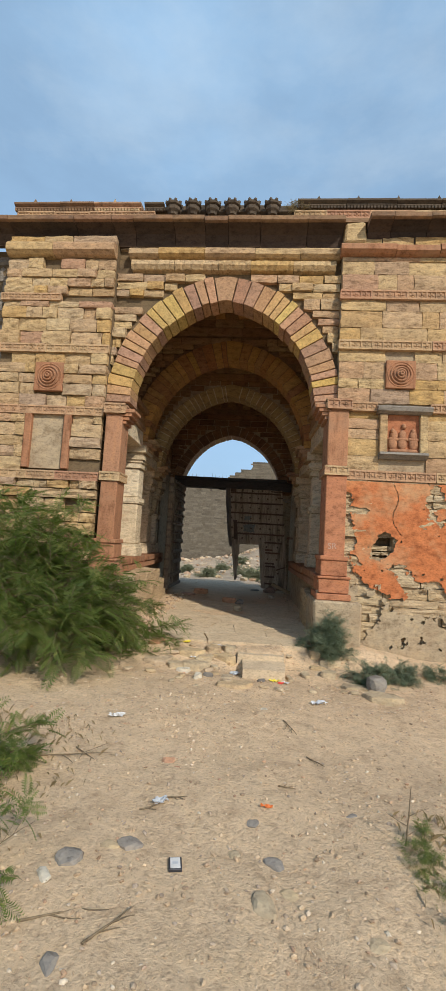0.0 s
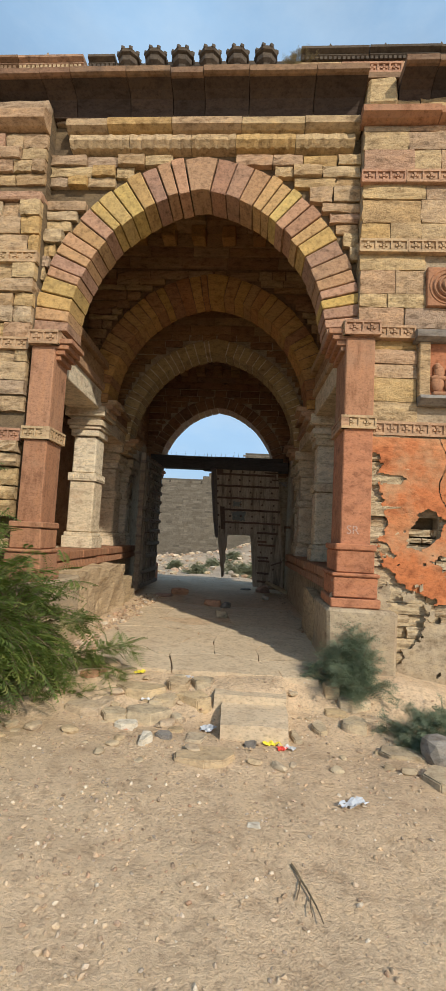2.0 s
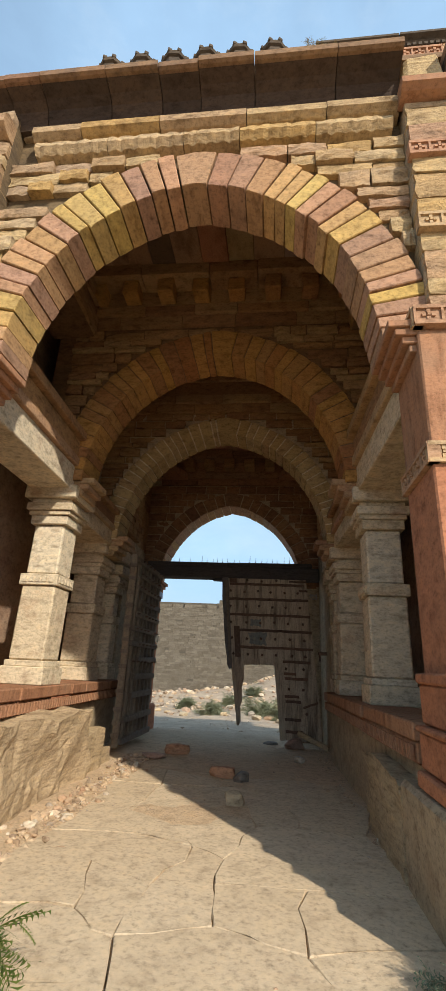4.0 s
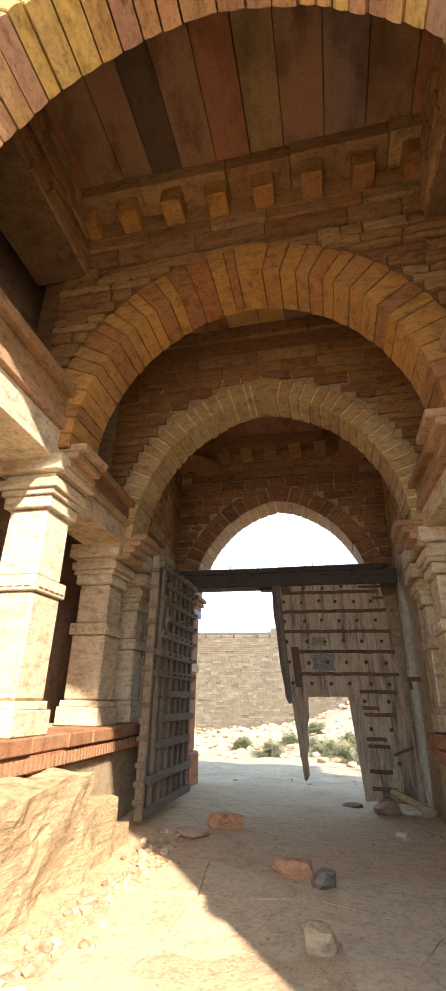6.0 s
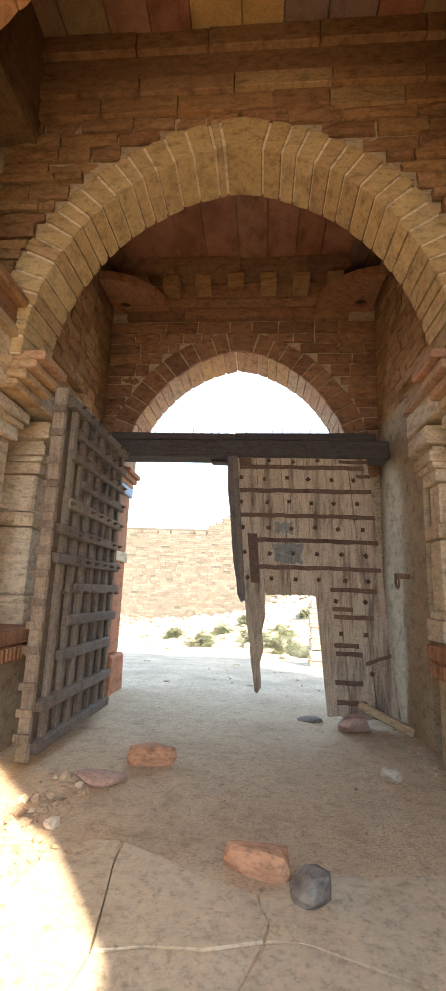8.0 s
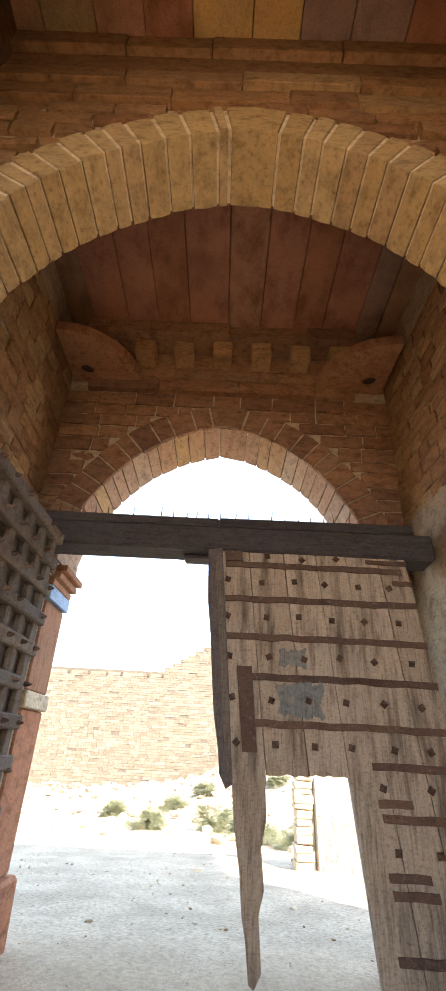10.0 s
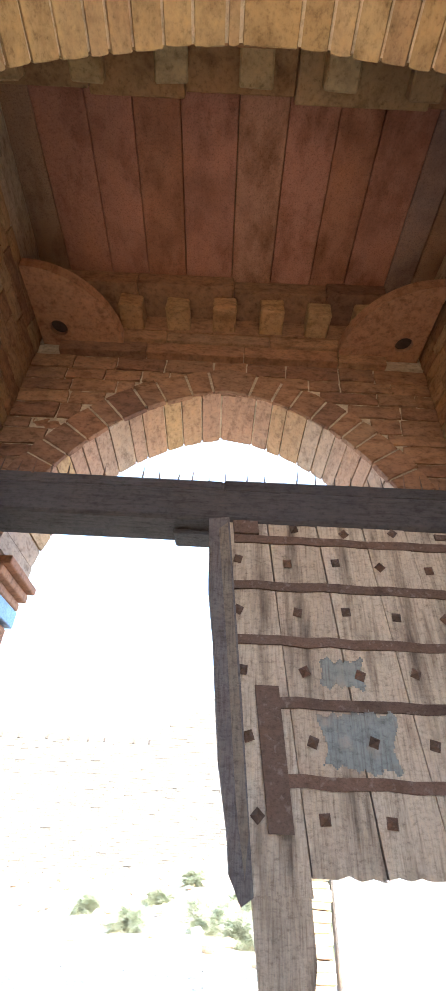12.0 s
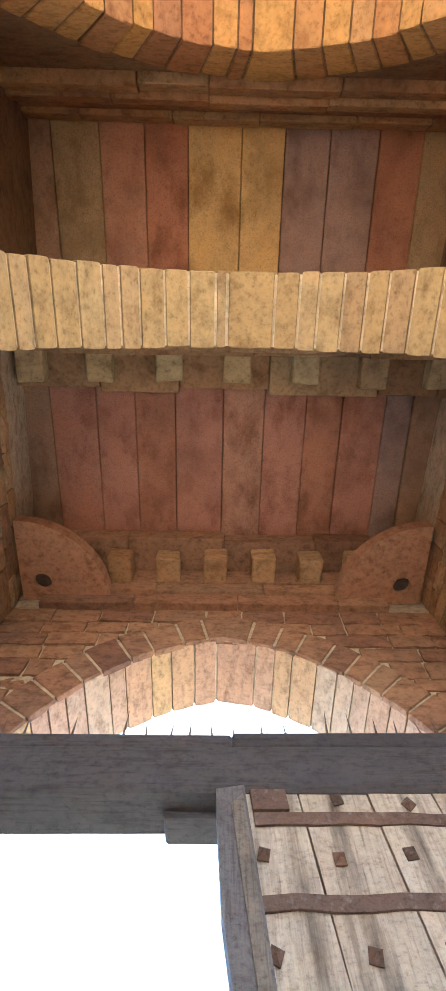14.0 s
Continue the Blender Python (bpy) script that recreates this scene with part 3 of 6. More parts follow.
def nibbled(parent, x0, x1, z0, z1, y, seed, mat):
    """A worn course whose lower edge is eaten into lobes."""
    rng = random.Random(seed)
    x = x0
    while x < x1 - 0.1:
        w = min(rng.uniform(0.35, 0.8), x1 - x)
        n = max(4, int(w / 0.045))
        vs, fs = [], []
        for i in range(n + 1):
            u = x + 0.004 + (w - 0.008) * i / n
            lob = 0.022 * abs(math.sin(u * 26))
            for yy, zz in ((y + 0.1, z0), (y - 0.03 - lob, z0 + 0.012 + lob * 0.7), (y - 0.085 - lob * 0.8, z0 + (z1 - z0) * 0.45), (y - 0.07 + rng.uniform(-0.01, 0.01), z1 - 0.02), (y + 0.1, z1)):
                vs.append((u, yy, zz))
        for i in range(n):
            for k in range(5):
                a, b = i * 5 + k, i * 5 + (k + 1) % 5
                fs.append((a, a + 5, b + 5, b))
        fs.append((0, 1, 2, 3, 4))
        fs.append(tuple(n * 5 + k for k in (4, 3, 2, 1, 0)))
        obj("worn_course", mesh("worn_course", vs, fs, M[mat]), parent)
        x += w


nibbled(front, WL + 0.25, WR - 0.05, 6.06, 6.26, Y1, 54, "stone")

# eave: a thin fascia over a deep hollow moulding
EAVE = [(7.7, 6.775), (7.33, 6.775), (7.3, 6.79), (7.3, 6.86), (7.7, 6.89)]
HOLLOW = [(7.7, 6.5), (7.62, 6.5), (7.6, 6.6), (7.56, 6.69), (7.48, 6.74), (7.36, 6.77), (7.7, 6.772)]
eave = tagged(new("eave"), "worn red sandstone eave of moulded blocks, shade below coloured in dark", "eave", kind="structure")
for xa, xb, dy, sd in ((-7.5, -0.25, 0.0, 55), (-0.25, 1.14, 0.0, 56), (1.52, 4.6, -0.1, 57)):
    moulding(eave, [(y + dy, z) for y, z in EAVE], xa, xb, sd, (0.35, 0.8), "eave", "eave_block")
    # the hollow's shade under the fascia is painted with near-black stone
    moulding(eave, [(y + dy, z) for y, z in HOLLOW], xa, xb, sd, (0.35, 0.8), "hollow_shade", "eave_hollow")
obj("broken_block", from_bm("broken_block", cube(1.16, 1.5, 7.45, 7.7, 6.5, 6.86, 0.03, 0.025, random.Random(3)), M["stone"]), eave)

parapet = tagged(new("parapet"), "low carved parapet course on the eave, blackened by weather", "parapet", kind="structure")
obj("wall_core", from_bm("wall_core", cube(-4.66, 5.2, 7.62, 8.0, 6.89, 7.15), M["mortar"]), parapet)
carved_band(parapet, -4.6, -2.1, 6.96, 7.1, 7.58, 71, name="lattice_course")
carved_band(parapet, 0.3, 4.4, 6.97, 7.11, 7.57, 72, name="lattice_course")
COP = [(7.75, 7.13), (7.55, 7.13), (7.52, 7.16), (7.54, 7.19), (7.49, 7.22), (7.49, 7.25), (7.75, 7.27)]
for a, b, mat, s in ((-4.66, -3.2, "eave", 1), (-3.2, -2.35, "stone", 2), (-2.3, -1.95, "black", 3), (0.35, 4.6, "black", 4), (-1.95, 0.35, "black", 5)):
    moulding(parapet, [(y + (0.08 if s == 5 else 0.0), z + {4: 0.05, 5: -0.1}.get(s, 0.0)) for y, z in COP], a, b, 73 + s, (0.5, 0.9), mat, "coping", 0.006)
    n = int((b - a) / 0.055)
    for k in range(n):
        if k % 12 == 6 and s != 5:
            bm = bmesh.new()
            xk = a + (k + 0.5) * 0.055
            prism(bm, [(xk - 0.06, 7.25 + (0.05 if s == 4 else 0)), (xk + 0.06, 7.25 + (0.05 if s == 4 else 0)), (xk + 0.025, 7.3 + (0.05 if s == 4 else 0)), (xk, 7.35 + (0.05 if s == 4 else 0)), (xk - 0.025, 7.3 + (0.05 if s == 4 else 0))], 7.55, 7.67)
            part("merlon", bm, M[mat], parapet)
    bm = bmesh.new()
    for k in range(n if s != 5 else 1):
        xk = a + (k + 0.5) * 0.055
        box(bm, xk - 0.017, xk + 0.017, 7.525, 7.57, 7.11 + (0.05 if s == 4 else 0), 7.15 + (0.05 if s == 4 else 0))
    obj("dentils", from_bm("dentils", bm, M[mat]), parapet, kind="stuff")


def lathe(profile, n=20):
    """A turned body from (radius, height) pairs."""
    bm = bmesh.new()
    rings = [[bm.verts.new((r * math.cos(2 * math.pi * i / n), r * math.sin(2 * math.pi * i / n), z)) for i in range(n)] for r, z in profile]
    for a, b in zip(rings, rings[1:]):
        for i in range(n):
            bm.faces.new((a[i], a[(i + 1) % n], b[(i + 1) % n], b[i]))
    bm.faces.new(rings[0][::-1])
    bm.faces.new(rings[-1])
    return bm


boss_bm = lathe([(0.075, 0), (0.085, 0.04), (0.12, 0.075), (0.125, 0.13), (0.105, 0.145), (0.14, 0.165), (0.148, 0.2), (0.11, 0.212), (0.1, 0.235), (0.05, 0.25)], 8)
for i in range(8):
    th = math.pi / 4 * i
    bx, by = 0.128 * math.cos(th), 0.128 * math.sin(th)
    box(boss_bm, bx - 0.022, bx + 0.022, by - 0.022, by + 0.022, 0.19, 0.235, 0.006)
boss = from_bm("boss", boss_bm, M["black"])
for k, xb in enumerate((-1.78, -1.44, -1.10, -0.76, -0.42, -0.07)):
    o = obj("corbel_boss", boss, parapet, pose(xb, 7.54, 7.02, 0, 0, 22.5 + 3 * (k % 3)))
moulding(parapet, [(7.78, 6.95), (7.64, 6.95), (7.64, 7.27), (7.67, 7.31), (7.78, 7.31)], -1.95, 0.35, 79, (0.3, 0.36), "black", "parapet_panel", 0.008)

obj("parapet_base", from_bm("parapet_base", cube(-4.6, 4.6, 7.5, 7.75, 6.885, 6.955), M["eave"]), parapet)
roof = obj("roof", from_bm("roof", cube(-5.2, 5.2, 8.0, 15.5, 6.985, 7.16), M["mortar"]), label="flat stone roof over the gate passage", category="roof", kind="structure")

# medallions and the niche
def medallion(name, x0, x1, z0, z1, y):
    t = tagged(new(name), "square pink sandstone panel with concentric carved rings", "medallion", "carved medallions")
    c, r = ((x0 + x1) / 2, (z0 + z1) / 2), (x1 - x0) / 2
    t.matrix_basis = pose(c[0], y, c[1])
    part("panel", box(bmesh.new(), -r, r, -0.035, 0.05, -r, r, 0.008), M["red"], t)
    turn = pose(0, 0, 0, 90, 0, 0)
    for k, (rr, h) in enumerate(((0.94, 0.045), (0.74, 0.062), (0.54, 0.08), (0.35, 0.098), (0.17, 0.12))):
        R = r * rr
        bm = lathe([(R, 0.0), (R, h - 0.012), (R - 0.012, h), (R - r * 0.1, h - 0.004), (R - r * 0.13, h - 0.02)], 28)
        part("ring", bm, M["red"], t, m=turn)
    return t


medallion("medallion", *MEDR, YW)
medallion("medallion", *MEDL, YW)

niche = tagged(new("wall_niche"), "small framed wall niche holding worn carved stone figures", "niche")
niche.matrix_basis = pose((NICHE[0] + NICHE[1]) / 2, YW, NICHE[2])
hw, hh = (NICHE[1] - NICHE[0]) / 2, NICHE[3] - NICHE[2]
part("back", cube(-hw + 0.02, hw - 0.02, 0.012, 0.035, 0.02, hh - 0.02), M["redorange"], niche)
part("jamb", cube(-hw, -hw + 0.12, -0.06, 0.06, 0.1, hh - 0.12, 0.01), M["stone"], niche)
part("jamb", cube(hw - 0.12, hw, -0.06, 0.06, 0.1, hh - 0.12, 0.01), M["stone"], niche)
part("lintel", extrude_x(bmesh.new(), [(0.06, hh - 0.12), (-0.06, hh - 0.12), (-0.13, hh - 0.09), (-0.15, hh - 0.03), (-0.1, hh), (0.06, hh + 0.02)], -hw - 0.05, hw + 0.05), M["greyrock"], niche, "grey weathered lintel")
part("sill", extrude_x(bmesh.new(), [(0.06, 0.1), (-0.1, 0.1), (-0.12, 0.06), (-0.07, 0.03), (-0.03, 0.0), (0.06, 0.0)], -hw, hw), M["greyrock"], niche, "grey weathered sill")
bm = bmesh.new()
rngf = random.Random(8)
for k, (fx, fh) in enumerate(((-0.15, 0.36), (0.0, 0.44), (0.16, 0.36))):
    for lz, rx, rz in ((0.14, 0.075, 0.12), (0.26, 0.062, 0.1), (fh - 0.03, 0.038, 0.05), (0.2, 0.1, 0.04)):
        mt = Matrix.Translation((fx + rngf.uniform(-0.012, 0.012), 0.0, 0.12 + lz)) @ Matrix.Diagonal((rx, 0.045, rz, 1))
        bmesh.ops.create_icosphere(bm, subdivisions=2, radius=1.0, matrix=mt)
box(bm, -0.22, 0.22, -0.06, 0.04, 0.1, 0.16, 0.02)
obj("figure_relief", from_bm("figure_relief", bm, M["red"], True), m=niche.matrix_basis, label="worn pink stone relief in a wall niche", category="relief")

nl = tagged(new("blind_niche"), "shallow empty wall panel framed by red stone posts", "niche")
nl.matrix_basis = pose(-3.65, YW, 2.5)
part("back", cube(-0.32, 0.32, 0.02, 0.05, 0, 0.92), M["plaster"], nl)
part("post", cube(0.28, 0.4, -0.05, 0.04, 0, 0.92, 0.01), M["red"], nl)
part("post", cube(-0.4, -0.28, -0.05, 0.04, 0, 0.92, 0.01), M["red"], nl)

# orange limewash on the foot of the east wing, flaked at its edges
def flaked(name, x0, x1, z0, z1, y, keep, mat, step=0.03, thick=0.02):
    nx, nz = int((x1 - x0) / step), int((z1 - z0) / step)
    on = {(i, j) for i in range(nx) for j in range(nz) if keep(x0 + (i + 0.5) * step, z0 + (j + 0.5) * step)}
    ids, vs, fs = {}, [], []
    def vid(i, j, k):
        key = (i, j, k)
        if key not in ids:
            ids[key] = len(vs)
            x, z = x0 + i * step, z0 + j * step
            n = noise.noise(Vector((x * 2.2, z * 2.2, 4))) * 0.02 + noise.noise(Vector((x * 9, z * 9, 2))) * 0.006
            vs.append((x + step * 0.5 * noise.noise(Vector((x * 31, z * 31, 1))), y - k * thick - n * k, z + step * 0.5 * noise.noise(Vector((x * 31, z * 31, 8)))))
        return ids[key]
    for i, j in sorted(on):
        fs.append((vid(i, j, 1), vid(i + 1, j, 1), vid(i + 1, j + 1, 1), vid(i, j + 1, 1)))
        for di, dj, p, q in ((0, -1, (0, 0), (1, 0)), (1, 0, (1, 0), (1, 1)), (0, 1, (1, 1), (0, 1)), (-1, 0, (0, 1), (0, 0))):
            if (i + di, j + dj) not in on:
                a, b = (i + p[0], j + p[1]), (i + q[0], j + q[1])
                fs.append((vid(*a, 0), vid(*b, 0), vid(*b, 1), vid(*a, 1)))
    return mesh(name, vs, fs, mat)


def keep_orange(x, z):
    n = noise.noise(Vector((x * 1.7, z * 2.4, 11))) + 0.5 * noise.noise(Vector((x * 5, z * 7, 3))) + 0.3 * noise.noise(Vector((x * 14, z * 20, 6)))
    if ((x - 1.9 - 0.3 * (z - 1.5)) / 0.22) ** 2 + ((z - 1.5) / 0.2) ** 2 < 1 + 1.9 * n:
        return False
    if x < 1.46 + 0.16 * n and z < 2.3 + 0.3 * n:
        return False
    if z > 2.52 or x < 1.3:
        return False
    crack = abs(x - 2.06 - 0.05 * math.sin(z * 9) - 0.25 * max(0, 2.05 - z)) < 0.006 and z > 1.7
    return not crack and n > -0.55 + 1.1 * max(0, 1.45 - z) + 0.3 * max(0, 0.95 - z)


obj("wash_coat", flaked("wash_coat", 1.15, 4.6, 0.2, 2.54, YW - 0.045, keep_orange, M["orange"], 0.011, 0.008), wing_r, label="flaking orange limewash")
obj("plaster_foot", flaked("plaster_foot", 0.9, 4.6, -0.3, 0.95, YW - 0.06, lambda x, z: noise.noise(Vector((x * 2.1, z * 2.1, 21))) + 0.4 * noise.noise(Vector((x * 7, z * 7, 5))) + 0.25 * noise.noise(Vector((x * 19, z * 19, 5))) > -0.02 + 0.6 * (z - 0.4), M["plaster"], 0.012, 0.022), wing_r, label="crumbling tan plaster")

# the front's pilasters on their stepped feet
def pilaster(name, x0, x1, zb, zt, y0, y1, mats, inner, bandz):
    """inner: +1 where the passage lies towards +x."""
    t = tagged(new(name), "plain red sandstone pilaster with a carved neck band", "pilaster", "front pilasters")
    t.matrix_basis = pose((x0 + x1) / 2, y0, zb)
    w = (x1 - x0) / 2
    h = zt - zb
    bz = bandz - zb
    part("shaft", cube(-w, w, 0, y1 - y0, 0.66, bz, 0.012), M[mats[0]], t)
    part("upper_shaft", cube(-w, w, 0.004, y1 - y0, bz + 0.14, h - 0.02, 0.012), M[mats[1]], t)
    d = y1 - y0
    for k, (a, b, o) in enumerate(((0.0, 0.1, 0.1), (0.1, 0.32, 0.07), (0.32, 0.36, 0.09), (0.36, 0.6, 0.04), (0.6, 0.67, 0.06))):
        part("base_course", cube(-w - o, w + o, -o, d, a + 0.003, b, 0.012, 0.004), M[mats[0]], t)
    carved_band(t, -w - 0.03, w + 0.03, bz, bz + 0.14, 0.0, 91, 0.035)
    carved_band(t, -d - 0.03, 0.03, bz, bz + 0.14, 0.0, 92, 0.035, frame_m=Matrix.Translation((w * inner, 0, 0)) @ Matrix.Rotation(math.pi / 2 * inner, 4, "Z") @ Matrix.Translation((0 if inner < 0 else d, 0, 0)))
    carved_band(t, -w - 0.03, w + 0.05, h, h + 0.16, 0.0, 93, 0.05)
    carved_band(t, -d - 0.03, 0.03, h, h + 0.16, 0.0, 94, 0.05, frame_m=Matrix.Translation((w * inner, 0, 0)) @ Matrix.Rotation(math.pi / 2 * inner, 4, "Z") @ Matrix.Translation((0 if inner < 0 else d, 0, 0)))
    for k in range(4):
        o = 0.05 + 0.05 * k
        xa, xb = (-w, w + o) if inner > 0 else (-w - o, w)
        part("capital_course", cube(xa, xb, 0.0 + 0.02 * (3 - k), d, h + 0.0 - 0.16 + 0.06 * k, h - 0.16 + 0.06 * k + 0.058, 0.006), M["red"], t)
    return t


east_pilaster = pilaster("pilaster", 0.99, 1.31, 0.66, 3.66, 7.42, 8.03, ("redorange", "red"), -1, 2.6)
pilaster("pilaster", -2.64, -2.36, 0.72, 3.46, 7.42, 7.82, ("red", "red"), 1, 2.34)
obj("plinth_east", from_bm("plinth", cube(0.86, 1.55, 7.22, 8.4, -0.3, 0.655, 0.03, 0.02, random.Random(2)), M["plaster"]), label="plastered stone plinth under the pilaster", category="plinth", kind="structure")
obj("plinth_west", from_bm("plinth", cube(-3.2, -2.2, 7.1, 8.4, -0.3, 0.715, 0.03, 0.02, random.Random(4)), M["plaster"]), label="worn stone plinth under the pilaster", category="plinth", kind="structure")

# ---------------------------------------------------------------- inside the passage
XL, XR = -5.0, 3.2
VM = dict(wall_second_arch="amber", wall_third_arch="tan", wall_gate_arch="litrose")
RINGS = dict(wall_second_arch=0.4, wall_third_arch=0.32, wall_gate_arch=0.26)
for nm, a, y0, y1, n, seed in (("wall_second_arch", A2, Y2, Y2B, 35, 5), ("wall_third_arch", A3, Y3, Y3B, 38, 6), ("wall_gate_arch", A4, Y4, Y4B, 33, 7)):
    c = cx((y0 + y1) / 2)
    a2 = a | dict(half=a["half"] + 0.05, rise=a["rise"] + 0.05)
    if nm == "wall_gate_arch":
        w = arch_wall(nm, a2, y0 + 0.03, y1 - 0.03, XL, XR, 7.0, M["vein"], "inner gate wall of coursed brown sandstone")
    else:
        pts = [(c + a2["half"], a2["zs"])] + arch(c, **a2)[1:-1] + [(c - a2["half"], a2["zs"]), (c - 2.45, a2["zs"]), (c - 2.45, 7.0), (c + 2.45, 7.0), (c + 2.45, a2["zs"])]
        w = obj(nm, from_bm(nm, prism(bmesh.new(), pts, y0 + 0.03, y1 - 0.03), M["vein" if nm == "wall_third_arch" else "innerwall"]), label="cross wall of brown sandstone over an arch", category="wall", kind="structure")
    voussoirs(w, c, ring=RINGS[nm], y0=y0 - (0.03 if nm == "wall_gate_arch" else 0.047), y1=y1, n=n, mat_key=VM[nm], seed=seed, jit=0.006, gap=dict(wall_second_arch=0.003, wall_third_arch=0.0055, wall_gate_arch=0.004)[nm], mortar="innerwall" if nm == "wall_second_arch" else "lime", **a)
    ring = RINGS[nm]
    # thin darker ring over the pale one: the face's shade as stone colour
    if nm == "wall_gate_arch":
        voussoirs(w, c, ring=0.3, y0=y0 - 0.06, y1=y0 - 0.02, n=27, mat_key="inner3", seed=17, jit=0.008, gap=0.005, mortar="vein", name="face_voussoir", **a)
    fm = pose(0, y0 + 0.03, 0)
    if nm == "wall_gate_arch":
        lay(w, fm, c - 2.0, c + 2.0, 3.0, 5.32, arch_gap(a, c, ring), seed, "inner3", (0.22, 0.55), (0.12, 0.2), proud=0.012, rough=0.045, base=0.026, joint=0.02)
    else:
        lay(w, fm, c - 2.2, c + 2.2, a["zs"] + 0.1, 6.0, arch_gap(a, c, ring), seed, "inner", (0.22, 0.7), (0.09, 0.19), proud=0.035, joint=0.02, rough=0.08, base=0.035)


def slab_mat(name, a, b):
    return stone(name, [a, b], by="noise", strata=(0.6, 0.3, 0.6), grain=75, bump=0.3, stain=0.85, patch=1.15, dark=(a[0] * 0.42, a[1] * 0.38, a[2] * 0.38), stain_at=0.5, contrast=0.2, mottle=1.0)


SLABS = [slab_mat("slab_brown", (0.34, 0.205, 0.125), (0.26, 0.155, 0.1)), slab_mat("slab_olive", (0.36, 0.25, 0.13), (0.28, 0.19, 0.105)), slab_mat("slab_pink", (0.42, 0.22, 0.14), (0.33, 0.165, 0.105)),
         slab_mat("slab_rust", (0.39, 0.175, 0.10), (0.28, 0.125, 0.08)), slab_mat("slab_ochre", (0.54, 0.36, 0.14), (0.44, 0.28, 0.12)), slab_mat("slab_plum", (0.30, 0.20, 0.16), (0.24, 0.155, 0.13)), slab_mat("slab_black", (0.08, 0.06, 0.045), (0.16, 0.105, 0.07)), slab_mat("slab_wine", (0.42, 0.195, 0.125), (0.31, 0.14, 0.10))]


def ceiling(name, y0, y1, z, joints, kinds, seed, label):
    """Long stone slabs side by side, laid from wall to wall."""
    rng = random.Random(seed)
    bm = bmesh.new()
    for x0, x1, k in zip(joints, joints[1:], kinds):
        dz = rng.uniform(0, 0.03)
        have = set(bm.faces)
        box(bm, x0 + 0.003, x1 - 0.003, y0, y1, z + dz, z + 0.16, 0.006)
        for f in bm.faces:
            if f not in have:
                f.material_index = k
    me = from_bm(name, bm, SLABS[0])
    for m in SLABS[1:]:
        me.materials.append(m)
    return obj(name, me, label=label, category="ceiling", kind="structure")


ceiling("ceiling_1", Y1B, Y2 + 0.03, 6.82, [-3.6, -3.1, -2.62, -2.2, -1.85, -1.5, -1.1, -0.72, -0.35, 0.08, 0.5, 0.95, 1.5, 2.2], [0, 3, 0, 0, 6, 0, 3, 1, 0, 5, 0, 3, 0], 3, "long sandstone ceiling slabs stained black by water")
ceiling("ceiling_2", Y2B - 0.03, Y3 + 0.03, 6.48, [-3.5, -2.97, -2.6, -2.18, -1.79, -1.41, -0.94, -0.56, -0.16, 0.27, 0.66, 1.0, 1.9], [0, 0, 1, 2, 3, 4, 4, 5, 5, 3, 1, 0], 4, "long brown and ochre sandstone ceiling slabs")
ceiling("ceiling_3", Y3B - 0.03, Y4 + 0.03, 6.05, [-3.4, -3.09, -2.7, -2.27, -1.9, -1.52, -1.06, -0.67, -0.27, 0.08, 0.49, 0.75, 1.9], [0, 0, 7, 7, 3, 7, 2, 7, 3, 7, 5, 0], 5, "long red-brown sandstone ceiling slabs")


def ledge(name, y0, y1, z0, zc, xa, xb, n_corb, face, seed, depth=0.2, mat="inner", cmat=None):
    """A cornice along a cross wall: flat courses, and a row of block corbels under the ceiling. face: -1 looks towards -y."""
    t = tagged(new(name), "sandstone cornice with a row of small block corbels", "cornice", "passage cornices")
    t.matrix_basis = pose((xa + xb) / 2, y0 if face < 0 else y1, z0)
    L = (xb - xa) / 2
    h = zc - z0
    s = face
    rng = random.Random(seed)
    for k, (a, b, o) in enumerate(((0.0, 0.16, 0.05), (0.165, 0.3, 0.09))):
        x = -L
        while x < L - 0.05:
            w = min(rng.uniform(0.5, 1.1), L - x)
            ya, yb = sorted((0.1 * -s, s * (o + rng.uniform(-0.01, 0.01))))
            part("cornice_block", cube(x + 0.004, x + w - 0.004, ya, yb, a * h / 0.7, b * h / 0.7 - 0.005, 0.006), M[mat], t)
            x += w
    ya, yb = sorted((0.1 * -s, s * depth * (0.22 if n_corb else 0.55)))
    part("frieze", cube(-L, L, ya, yb, 0.43 * h, h), M[mat], t)
    for k in range(n_corb):
        xc = -L + (k + 0.5) * 2 * L / n_corb
        ya, yb = sorted((0, s * depth * rng.uniform(0.8, 0.9)))
        part("corbel", cube(xc - 0.115, xc + 0.115, ya, yb, 0.45 * h, 0.745 * h, 0.014, 0.01, rng), M[cmat or mat], t)
    x = -L
    while x < L - 0.05:
        w = min(rng.uniform(0.5, 1.1), L - x)
        ya, yb = sorted((0, s * depth * rng.uniform(1.0, 1.14)))
        part("top_block", cube(x + 0.004, x + w - 0.004, ya, yb, 0.75 * h, h + 0.01, 0.008), M[mat], t)
        x += w


ledge("cornice", Y2, Y2, 6.05, 6.83, cx(Y2) - 2.1, cx(Y2) + 2.1, 8, -1, 1, 0.42, "inner", "amber")
ledge("cornice", Y2B, Y2B, 5.9, 6.49, cx(Y2B) - 1.95, cx(Y2B) + 1.95, 0, 1, 2, 0.09)
ledge("cornice", Y3, Y3, 5.66, 6.49, cx(Y3) - 1.95, cx(Y3) + 1.95, 0, -1, 3, 0.13)
ledge("cornice", Y3B, Y3B, 5.55, 6.06, cx(Y3B) - 2.1, cx(Y3B) + 2.1, 7, 1, 4, 0.4, "inner", "tan")
